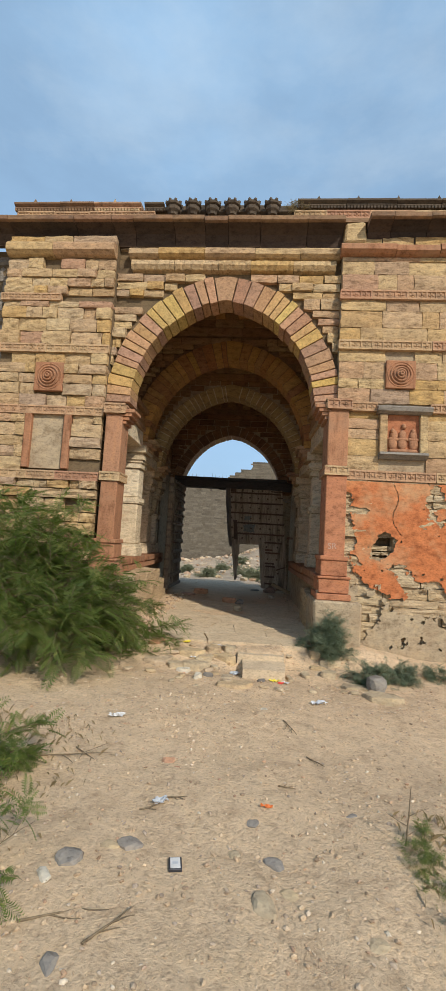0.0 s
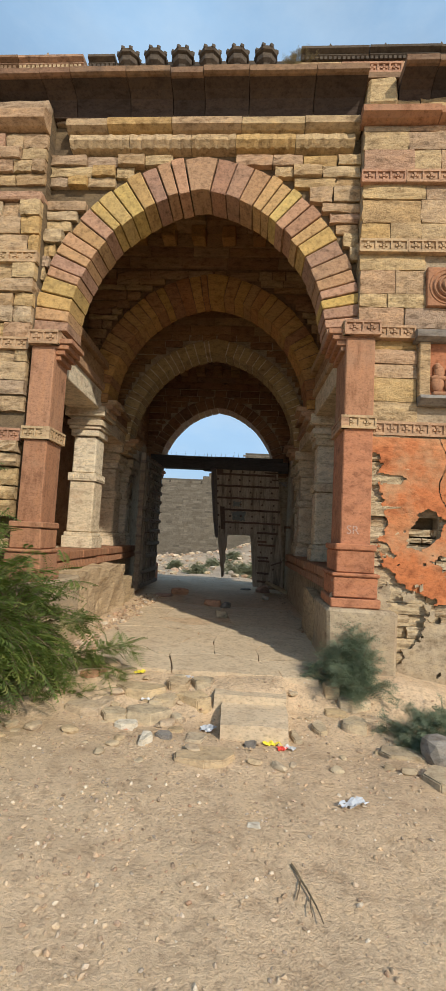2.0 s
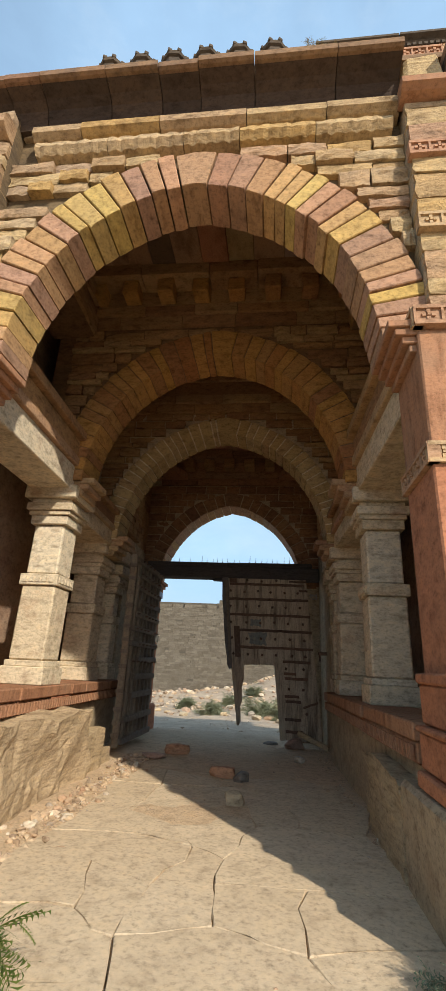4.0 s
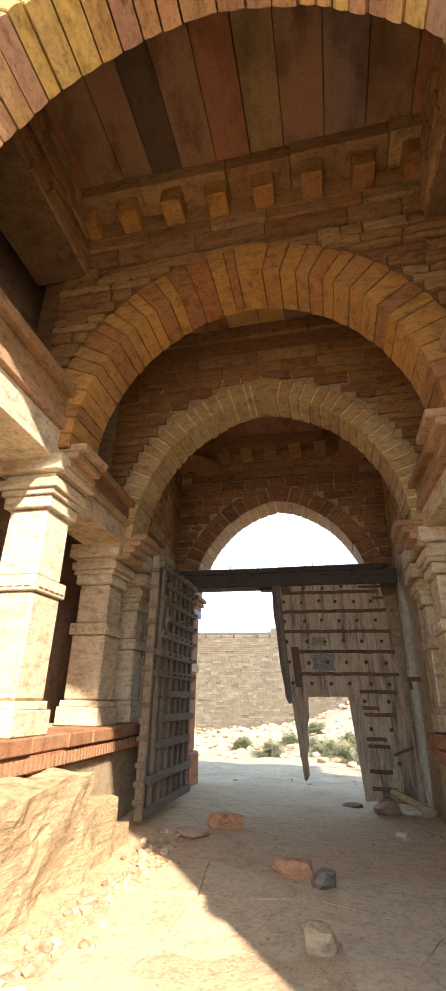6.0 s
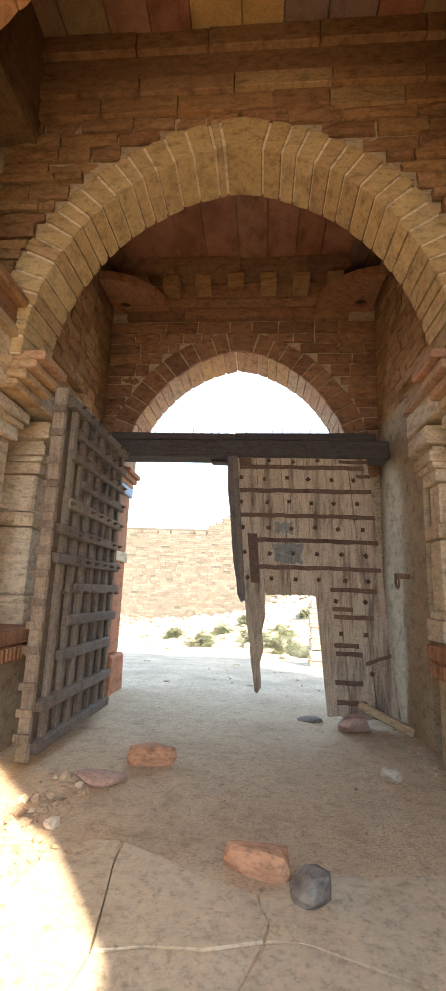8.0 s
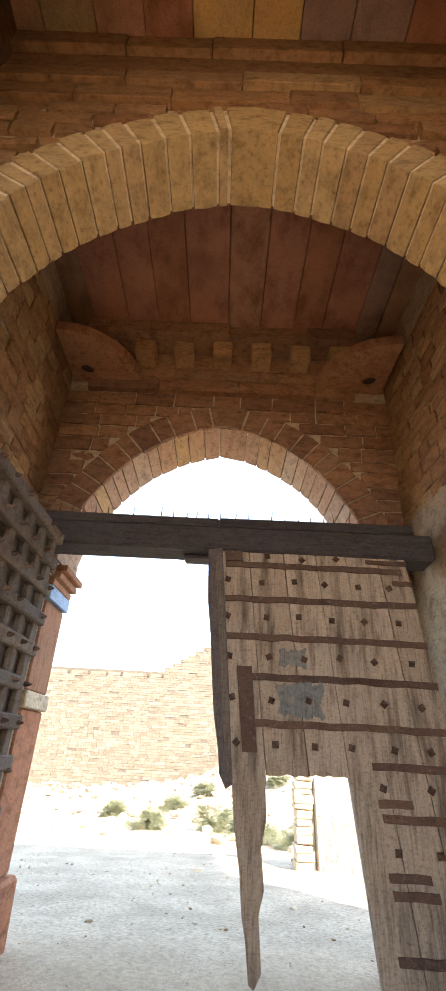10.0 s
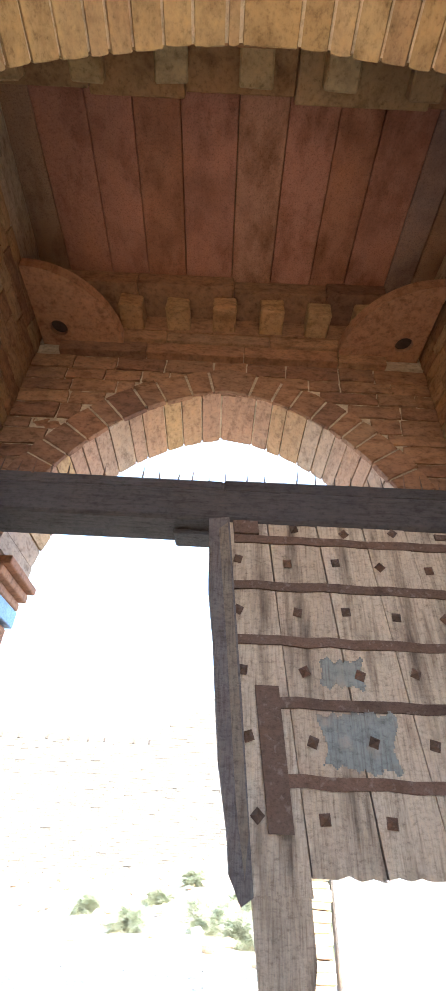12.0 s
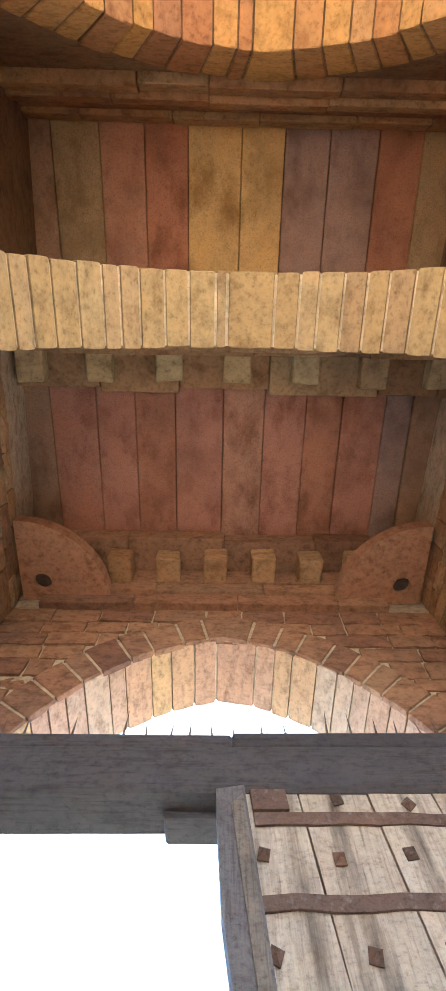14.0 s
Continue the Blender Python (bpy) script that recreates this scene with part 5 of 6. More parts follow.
for z in (0.06, 0.36, 0.7, 0.98, 1.26, 1.5, 1.74, 1.98, 2.2, 2.42, 2.64, 2.86):
    xa = 0.0 if rngl.random() < 0.7 else rngl.uniform(0.1, 0.5)
    xb = LW - 0.06 if z in (0.06, 0.36, 1.5, 1.74, 2.86) else rngl.uniform(1.2, LW - 0.1)
    part("batten", cube(xa, xb, 0.033, 0.11, z - 0.045, z + 0.045, 0.01, 0.006, rngl), M["woodgrey"], oleaf)
for k in range(7):
    xk = 0.08 + k * 0.235
    part("upright", cube(xk - 0.04, xk + 0.04, 0.031, 0.075, 0.02, LH - rngl.uniform(0.02, 0.1), 0.006), M["woodgrey"], oleaf)
part("stile", cube(LW - 0.02, LW + 0.03, -0.035, 0.075, -0.03, LH - 0.02, 0.02, 0.01, rngl), M["woodgrey"], oleaf)
for k in range(14):
    z = 0.1 + k * 0.2 + rngl.uniform(-0.05, 0.05)
    part("rivet_plate", cube(LW + 0.035, LW + 0.055, -0.04, 0.09, z, z + 0.06, 0.004), M["woodgrey"], oleaf)
rod = from_bm("spike", lathe([(0.018, 0), (0.016, 0.025), (0.006, 0.05)], 6), M["iron"])
for z in (1.1, 1.38, 1.62, 1.86, 2.09, 2.31, 2.53, 2.75):
    for k in range(7):
        if rngl.random() < 0.75:
            obj("spike", rod, oleaf, pose(0.08 + k * 0.235 + rngl.uniform(-0.01, 0.01), 0.1, z + 0.12, -90, 0, 0))

# ---------------------------------------------------------------- paving and steps
paving = tagged(new("paving"), "cracked flagstone paving of the gate passage", "paving", kind="structure")
rngp = random.Random(15)
cols, rowsn = 5, 7
gridp = {}
for j in range(rowsn + 1):
    for i in range(cols + 1):
        y = 6.93 + j * 0.62 + (0 if j == 0 else rngp.uniform(-0.2, 0.2)) + (0.02 * math.sin(i * 2) if j == 0 else 0)
        xx = -1.75 + i * 0.5 + rngp.uniform(-0.15, 0.15) + (0.25 if j == 0 and i == 0 else 0) + (0.13 if i == cols else 0)
        gridp[i, j] = (xx, y)
for j in range(rowsn):
    i = 0
    while i < cols:
        span = 2 if rngp.random() < 0.35 and i + 2 <= cols else 1
        q = [gridp[i, j]] + ([gridp[i + 1, j]] if span == 2 else []) + [gridp[i + span, j], gridp[i + span, j + 1]] + ([gridp[i + 1, j + 1]] if span == 2 else []) + [gridp[i, j + 1]]
        q2 = []
        for p, r in zip(q, q[1:] + q[:1]):
            q2.append(p)
            for f in (0.33, 0.67):
                ex, ey = p[0] + (r[0] - p[0]) * f, p[1] + (r[1] - p[1]) * f
                amp = 0.1 if ey > 7.1 else 0.03
                q2.append((ex + amp * noise.noise(Vector((ex * 3, ey * 3, 1))), ey + amp * noise.noise(Vector((ex * 3, ey * 3, 7)))))
        q = q2
        mx, my = sum(p[0] for p in q) / len(q), sum(p[1] for p in q) / len(q)
        bm = bmesh.new()
        zt = 0.024 + rngp.uniform(-0.008, 0.008) - 0.003 * j
        sh = lambda p: ((p[0] - mx) * 0.986 + mx, (p[1] - my) * 0.986 + my)
        a = [bm.verts.new((*sh(p), zt)) for p in q]
        b = [bm.verts.new((*sh(p), -0.2)) for p in q]
        bm.faces.new(a)
        for k in range(len(a)):
            bm.faces.new((a[k], b[k], b[(k + 1) % len(a)], a[(k + 1) % len(a)]))
        bmesh.ops.bevel(bm, geom=[e for e in bm.edges if e.verts[0].co.z > 0 and e.verts[1].co.z > 0], offset=0.006, segments=1, affect="EDGES")
        part("flagstone", bm, M["paving"], paving)
        i += span
# ---------------------------------------------------------------- crumbling plastered blocks before the platforms
def lump(name, x0, x1, y0, y1, z1, seed, label, mat="tanstone", z0=-0.3, amp=0.05):
    """A worn masonry block: a box whose faces are uneven."""
    bm = cube(x0, x1, y0, y1, z0, z1)
    for axis, size in ((0, x1 - x0), (1, y1 - y0), (2, z1 - z0)):
        n = max(1, int(size / 0.1))
        for k in range(1, n):
            co = [0, 0, 0]
            co[axis] = (x0, y0, z0)[axis] + size * k / n
            no = [0, 0, 0]
            no[axis] = 1
            bmesh.ops.bisect_plane(bm, geom=bm.verts[:] + bm.edges[:] + bm.faces[:], plane_co=co, plane_no=no)
    for v in bm.verts:
        p = v.co
        cnt = (p.x in (x0, x1)) + (p.y in (y0, y1)) + (p.z == z1)
        d = Vector((noise.noise(p * 2.3 + Vector((seed, 0, 0))), noise.noise(p * 2.3 + Vector((0, seed, 5))), noise.noise(p * 2.3 + Vector((3, 0, seed))))) * amp
        d += Vector((noise.noise(p * 9), noise.noise(p * 9 + Vector((4, 4, 4))), noise.noise(p * 9 + Vector((9, 1, 2))))) * amp * 0.35
        c = Vector(((x0 + x1) / 2, (y0 + y1) / 2, (z0 + z1) / 2))
        round_off = 0.03 * max(0, cnt - 1)
        v.co = p + d - (p - c).normalized() * round_off
    return obj(name, from_bm(name, bm, M[mat]), label=label, category="masonry", group="broken masonry blocks")


lump("masonry_block", -2.95, -2.27, 8.45, 10.75, 0.74, 1, "crumbling plastered masonry block against the platform", amp=0.085)
lump("masonry_block", -2.9, -2.3, 10.75, 11.35, 0.44, 2, "low stepped masonry block with worn plaster", amp=0.07)
lump("masonry_block", -2.85, -2.3, 11.35, 11.75, 0.2, 3, "small worn masonry step by the platform", amp=0.035)
lump("masonry_block", -2.5, -1.95, 6.9, 8.3, 0.3, 4, "sloping broken masonry foot beside the path", amp=0.08)
lump("masonry_block", 0.86, 1.3, 8.4, 9.6, 0.62, 5, "broken masonry block at the foot of the platform")
lump("masonry_block", 0.98, 1.3, 9.6, 11.3, 0.5, 6, "broken masonry block at the foot of the platform", amp=0.06)

for x0, x1, y0, y1, zt, sd in ((-0.22, 0.41, 6.46, 6.96, -0.03, 41), (-0.14, 0.39, 5.98, 6.455, -0.085, 42)):
    st = lump("step_stone", x0, x1, y0, y1, zt, sd, "worn dusty stone step before the paving", "paving", -0.35, 0.022)
    tagged(st, category="step", group="entrance steps")

# ---------------------------------------------------------------- loose stones
ROCKS = {}


def rock(x, y, sx, sy, sz, seed, label="loose broken sandstone lying on the ground", mat="rubble", turn=0.0, tilt=0.0, z=None, name="loose_stone", group="loose stones"):
    me = rock_mesh(seed, M[mat], sx, sy, sz)
    return obj(name, me, m=pose(x, y, (gz(x, y) if z is None else z) - 0.01, tilt, 0, turn), label=label, category="stone", group=group)


M_RED, M_GREY = "redrock", "greyrock"
rock(-1.51, 12.67, 0.32, 0.22, 0.17, 1, "orange-red squared stone on the passage floor", M_RED, 10)
rock(-1.78, 12.25, 0.36, 0.2, 0.1, 2, "flat pinkish stone on the passage floor", "pinkrock", -5)
rock(-0.64, 11.28, 0.30, 0.18, 0.15, 3, "red brick-like stone on the passage floor", M_RED, -12)
rock(-0.40, 11.1, 0.18, 0.2, 0.14, 4, "rounded grey stone on the passage floor", M_GREY, 30)
rock(-0.40, 10.08, 0.22, 0.17, 0.15, 5, "brownish stone lying on the dusty floor", "rubble", 20)
rock(0.36, 14.0, 0.34, 0.25, 0.2, 6, "pinkish stone against the gate leaf", "pinkrock", 15)
rock(-0.06, 14.3, 0.26, 0.14, 0.08, 7, "flat grey stone by the broken gate", M_GREY, 0)
rock(0.38, 12.67, 0.14, 0.12, 0.12, 8, "small pale stone on the passage floor", "palerock", 0)
obj("stone_slab", from_bm("stone_slab", cube(-0.3, 0.3, -0.05, 0.05, 0, 0.09, 0.015, 0.012, random.Random(5)), M["rubble"]), m=pose(0.66, 14.02, 0.1, 0, 20, -20), label="long tan stone leaning on another stone", category="stone", group="loose stones")


def flat_stone(x, y, w, d, h, seed, turn, mat="rubble", label="flat broken sandstone slab bedded in dust", tilt=0.0):
    """A split slab: a broken many-sided outline with chipped edges, part sunk in the ground."""
    rng = random.Random(seed)
    n = rng.randint(5, 7)
    outline = []
    for k in range(n):
        a = 2 * math.pi * (k + rng.uniform(-0.28, 0.28)) / n
        q = 1 / max(abs(math.cos(a)), abs(math.sin(a))) ** 0.7
        outline.append((math.cos(a) * w * 0.5 * q * rng.uniform(0.88, 1.06), math.sin(a) * d * 0.5 * q * rng.uniform(0.88, 1.06)))
    bm = bmesh.new()
    low = [bm.verts.new((px * 1.04, py * 1.04, -0.08)) for px, py in outline]
    top = [bm.verts.new((px, py, h + rng.uniform(-0.012, 0.012))) for px, py in outline]
    bm.faces.new(top)
    bm.faces.new(low[::-1])
    for k in range(n):
        bm.faces.new((low[k], low[(k + 1) % n], top[(k + 1) % n], top[k]))
    bmesh.ops.bevel(bm, geom=[e for e in bm.edges if e.verts[0].co.z > -0.02 or e.verts[1].co.z > -0.02], offset=0.009, segments=2, affect="EDGES")
    for v in bm.verts:
        v.co += Vector((noise.noise(v.co * 14 + Vector((seed, 0, 0))), noise.noise(v.co * 14 + Vector((0, seed, 0))), noise.noise(v.co * 14 + Vector((0, 0, seed))))) * 0.007
    obj("loose_stone", from_bm("flat_stone", bm, M[mat]), m=pose(x, y, gz(x, y), tilt, 0, turn), label=label, category="stone", group="loose stones")


FLAT = ((-0.89, 6.56, 0.40, 0.22, 0.07), (-0.75, 6.27, 0.38, 0.24, 0.10), (-0.40, 6.50, 0.30, 0.19, 0.10), (-0.36, 6.76, 0.22, 0.22, 0.08), (-0.57, 6.69, 0.19, 0.22, 0.08), (-1.02, 6.18, 0.2, 0.17, 0.09),
        (-0.88, 6.06, 0.17, 0.11, 0.09), (-1.26, 6.32, 0.36, 0.36, 0.05), (-0.67, 5.8, 0.1, 0.15, 0.08), (-0.21, 5.62, 0.37, 0.24, 0.06), (-0.55, 5.91, 0.12, 0.1, 0.06), (-0.49, 6.21, 0.11, 0.12, 0.05),
        (-0.3, 5.93, 0.16, 0.16, 0.03), (0.10, 5.9, 0.09, 0.1, 0.04), (0.67, 6.33, 0.11, 0.2, 0.09), (0.99, 6.47, 0.2, 0.24, 0.1), (0.87, 6.95, 0.18, 0.2, 0.09), (-1.4, 6.74, 0.24, 0.2, 0.06),
        (-0.64, 6.46, 0.2, 0.17, 0.06), (-0.7, 6.02, 0.23, 0.12, 0.04), (0.46, 6.13, 0.07, 0.18, 0.05), (-0.48, 6.06, 0.11, 0.1, 0.05), (1.05, 6.84, 0.26, 0.2, 0.08), (0.87, 6.7, 0.19, 0.16, 0.07),
        (1.45, 5.55, 0.42, 0.26, 0.13), (1.25, 6.0, 0.3, 0.2, 0.08), (-1.62, 6.72, 0.34, 0.3, 0.08), (-1.1, 6.82, 0.2, 0.14, 0.07), (-1.35, 7.0, 0.28, 0.18, 0.06))
for k, (x, y, sx, sy, sz) in enumerate(FLAT):
    flat_stone(x, y, sx * 1.12, sy * 1.15, sz * 0.5, 20 + k, (k * 37) % 24 - 12, "greyrock" if k in (10, 13) else "palerock" if k in (6, 8) else "redrock" if k == 17 else "rubble", tilt=(k % 3 - 1) * 3)
rock(1.5, 5.95, 0.22, 0.24, 0.2, 39, "rounded grey boulder among shrubs", "greyrock", 20)
for k, (x, y, s, mt) in enumerate(((-0.58, 2.52, 0.13, "greyrock"), (-0.85, 2.35, 0.14, "greyrock"), (-0.7, 1.83, 0.11, "greyrock"), (-0.17, 3.83, 0.07, "greyrock"), (0.62, 3.03, 0.09, "greyrock"), (-0.5, 3.45, 0.08, "redrock"), (-0.9, 2.22, 0.1, "palerock"), (-0.68, 2.5, 0.1, "rubble"), (0.05, 2.85, 0.1, "greyrock"), (0.1, 2.2, 0.14, "rubble"), (0.2, 2.3, 0.1, "rubble"), (0.55, 2.05, 0.1, "rubble"), (-0.95, 2.0, 0.07, "palerock"), (0.16, 2.5, 0.12, "greyrock"), (-0.05, 2.55, 0.1, "rubble"), (-0.59, 3.55, 0.12, "redrock"), (-0.28, 2.05, 0.05, "palerock"), (0.13, 4.9, 0.1, "palerock"))):
    rock(x, y, s, s * 0.75, s * 0.4, 60 + k, turn=k * 53, mat=mt, label="small loose stone half sunk in dust")


chips = [rock_mesh(300 + k, M["rubble"], 1.0, 0.8, 0.45) for k in range(6)]
rngc = random.Random(44)
for k in range(60):
    x, y = rngc.uniform(-1.75, 1.3), rngc.uniform(5.5, 6.85)
    if -0.28 < x < 0.45 and y > 5.85:
        continue
    s = rngc.uniform(0.04, 0.13)
    obj("loose_stone", rngc.choice(chips), m=pose(x, y, gz(x, y) - 0.01, 0, 0, rngc.uniform(0, 360)) @ Matrix.Diagonal((s, s, s, 1)), label="small broken sandstone chip before the paving", category="stone", group="loose stones")


def pebbles(name, n, area, size, seed, label, dens=None):
    """Grit and chips, too many to count."""
    rng = random.Random(seed)
    temps = []
    for k in range(5):
        bm = bmesh.new()
        bmesh.ops.create_icosphere(bm, subdivisions=1, radius=0.5)
        for v in bm.verts:
            v.co *= 1 + 0.6 * noise.noise(v.co * 2 + Vector((k * 7, 0, 0)))
        bm.verts.index_update()
        temps.append((np.array([v.co[:] for v in bm.verts]), [[v.index for v in f.verts] for f in bm.faces]))
        bm.free()
    vs, fs, off = [], [], 0
    for _ in range(n):
        x, y = rng.uniform(*area[:2]), rng.uniform(*area[2:])
        if dens and rng.random() > dens(x, y):
            continue
        tv, tf = rng.choice(temps)
        s = size[0] * (size[1] / size[0]) ** (rng.random() ** 2.2)
        a = rng.uniform(0, 6.28)
        ca, sa = math.cos(a) * s, math.sin(a) * s
        fl = rng.uniform(0.35, 0.7)
        v = np.stack([tv[:, 0] * ca - tv[:, 1] * sa * 0.7 + x, tv[:, 0] * sa + tv[:, 1] * ca * 0.7 + y, tv[:, 2] * s * fl + gz(x, y) + s * 0.12], 1)
        vs.append(v)
        fs += [tuple(i + off for i in f) for f in tf]
        off += len(tv)
    me = mesh(name, np.concatenate(vs).tolist(), fs, M["rubblestuff"])
    return obj(name, me, label=label, category="gravel", kind="stuff")


pebbles("gravel", 24000, (-2.6, 2.2, 1.0, 6.9), (0.006, 0.036), 1, "scattered grit and stone chips on dusty ground", lambda x, y: 0.35 + 0.65 * max(0, noise.noise(Vector((x * 0.8, y * 0.8, 2))) + 0.3))
pebbles("gravel", 2200, (-2.25, -1.45, 6.9, 12.3), (0.015, 0.13), 2, "stone chips along the foot of the blocks", lambda x, y: math.exp(-((x + 1.85 + 0.03 * (y - 7)) / 0.17) ** 2))
pebbles("gravel", 700, (-2.2, 0.8, 7.0, 15.0), (0.008, 0.03), 3, "sparse grit on the passage floor")
pebbles("gravel", 500, (0.3, 0.9, 8.5, 14.5), (0.012, 0.06), 4, "stone chips along the foot of the platform", lambda x, y: math.exp(-((x - 0.78) / 0.12) ** 2))
pebbles("gravel", 2500, (-7, 5, 15.5, 30), (0.012, 0.06), 5, "grit on the yard behind the gate")
pebbles("gravel", 3000, (-16, 14, 28, 51), (0.08, 0.7), 6, "fallen rubble below the fort wall", lambda x, y: 0.15 + 0.85 * min(1, max(0, (y - 30) / 14)))

# iron staple on the wall beside the closed leaf
staple = tagged(new("iron_staple"), "rusted iron staple and ring in the gate wall", "iron ring")
staple.matrix_basis = pose(side_x(13.9, 1, 0.1), 13.9, 1.62)
part("bar", cube(-0.16, 0.02, -0.025, 0.025, -0.03, 0.03, 0.008), M["iron"], staple)
rb = bmesh.new()
for k in range(14):
    a0, a1 = 2 * math.pi * k / 14, 2 * math.pi * (k + 1) / 14
    q = []
    for a in (a0, a1):
        for r, w in ((0.055, -0.01), (0.08, -0.01), (0.08, 0.01), (0.055, 0.01)):
            q.append(rb.verts.new((-0.13 + w, r * math.cos(a), -0.06 + r * math.sin(a))))
    for i in range(4):
        rb.faces.new((q[i], q[(i + 1) % 4], q[4 + (i + 1) % 4], q[4 + i]))
bmesh.ops.remove_doubles(rb, verts=rb.verts, dist=0.0005)
part("ring", rb, M["iron"], staple)

# ---------------------------------------------------------------- plants
def leaf_material(name, cols, trans=(0.25, 0.38, 0.06)):
    mat = bpy.data.materials.new(name)
    mat.use_nodes = True
    nt = mat.node_tree
    bsdf = nt.nodes["Principled BSDF"]
    rnd = nt.nodes.new("ShaderNodeNewGeometry").outputs["Random Per Island"]
    c = ramp(nt, rnd, [(i / (len(cols) - 1), k) for i, k in enumerate(cols)])
    c = mixc(nt, "MULTIPLY", 0.6, c, ramp(nt, noise_at(nt, 3.0, 4, 0.6), [(0.3, (0.6, 0.6, 0.6)), (0.65, (1.25, 1.2, 1.1))]))
    nt.links.new(c, bsdf.inputs["Base Color"])
    bsdf.inputs["Roughness"].default_value = 0.6
    bsdf.inputs["Specular IOR Level"].default_value = 0.3
    tr = nt.nodes.new("ShaderNodeBsdfTranslucent")
    tr.inputs["Color"].default_value = (*trans, 1)
    mx = nt.nodes.new("ShaderNodeMixShader")
    mx.inputs[0].default_value = 0.3
    nt.links.new(bsdf.outputs[0], mx.inputs[1])
    nt.links.new(tr.outputs[0], mx.inputs[2])
    nt.links.new(mx.outputs[0], nt.nodes["Material Output"].inputs["Surface"])
    return mat


GREEN = leaf_material("mesquite_leaf", [(0.035, 0.06, 0.014), (0.07, 0.105, 0.024), (0.135, 0.17, 0.04), (0.055, 0.09, 0.024), (0.22, 0.22, 0.065)])
BLUEGREEN = leaf_material("shrub_leaf", [(0.10, 0.135, 0.085), (0.15, 0.19, 0.125), (0.20, 0.23, 0.155), (0.12, 0.16, 0.10)], (0.18, 0.26, 0.14))
DRYGREEN = leaf_material("dry_shrub_leaf", [(0.2, 0.215, 0.14), (0.24, 0.245, 0.16), (0.26, 0.25, 0.16)], (0.2, 0.24, 0.1))
DRY = leaf_material("dry_grass", [(0.26, 0.2, 0.11), (0.22, 0.16, 0.09), (0.3, 0.24, 0.14)], (0.3, 0.24, 0.1))
BARK = stone("thorn_bark", [(0.2, 0.15, 0.09), (0.16, 0.12, 0.08)], by="noise", strata=(4, 4, 1), bump=0.4, stain=0.3)
GREENTWIG = stone("green_twig", [(0.2, 0.19, 0.07), (0.24, 0.2, 0.08)], by="noise", bump=0.2, stain=0.2)


def tube(vs, fs, pts, r0, r1, n=5):
    """Adds a tapering round stem along pts."""
    base = len(vs)
    m = len(pts)
    for i, p in enumerate(pts):
        d = (pts[min(i + 1, m - 1)] - pts[max(i - 1, 0)]).normalized()
        u = d.cross(Vector((0.3, 0.2, 1))).normalized()
        w = d.cross(u)
        r = r0 + (r1 - r0) * i / (m - 1)
        for k in range(n):
            a = 2 * math.pi * k / n
            vs.append(tuple(p + u * r * math.cos(a) + w * r * math.sin(a)))
    for i in range(m - 1):
        for k in range(n):
            a, b = base + i * n + k, base + i * n + (k + 1) % n
            fs.append((a, b, b + n, a + n))


def frond_template(pairs=9, length=1.0, wide=0.26, leaf_w=0.05, droop=0.25):
    vs, fs = [], []
    for i in range(pairs):
        t = 0.12 + 0.88 * i / (pairs - 1)
        zc = -droop * t * t
        ln = wide * (0.55 + 0.45 * math.sin(math.pi * min(1, t * 0.9 + 0.08)))
        for s in (-1, 1):
            b = len(vs)
            vs += [(t * length - leaf_w * 0.5, 0, zc), (t * length + 0.05, s * ln * 0.5, zc - 0.02), (t * length + 0.09, s * ln, zc - 0.06), (t * length + leaf_w * 0.6, s * ln * 0.45, zc - 0.01)]
            fs.append((b, b + 1, b + 2, b + 3))
    b = len(vs)
    vs += [(0, -0.006, 0), (0, 0.006, 0), (length, 0.004, -droop), (length, -0.004, -droop)]
    fs.append((b, b + 1, b + 2, b + 3))
    return np.array(vs), fs


FROND = frond_template(8, 1.0, 0.36, 0.2)
SMALL = frond_template(4, 1.0, 0.45, 0.24, 0.15)


def place_fronds(items, temp):
    """items: (place, way, size, roll)."""
    tv, tf = temp
    vs, fs, off = [], [], 0
    for p, d, s, roll in items:
        d = d.normalized()
        side = d.cross(Vector((0, 0, 1)))
        side = side.normalized() if side.length > 0.05 else Vector((1, 0, 0))
        up = side.cross(d)
        side, up = side * math.cos(roll) + up * math.sin(roll), up * math.cos(roll) - side * math.sin(roll)
        m = np.array([d[:], side[:], up[:]]) * s
        vs.append(tv @ m + np.array(p[:]))
        fs += [tuple(i + off for i in f) for f in tf]
        off += len(tv)
    return np.concatenate(vs).tolist(), fs


def grow(rng, start, way, length, wobble, n=8, sag=0.0):
    pts = [start.copy()]
    d = way.normalized()
    for i in range(n):
        d = (d + Vector((rng.uniform(-1, 1), rng.uniform(-1, 1), rng.uniform(-1, 1))) * wobble - Vector((0, 0, sag * i / n))).normalized()
        pts.append(pts[-1] + d * length / n)
    return pts


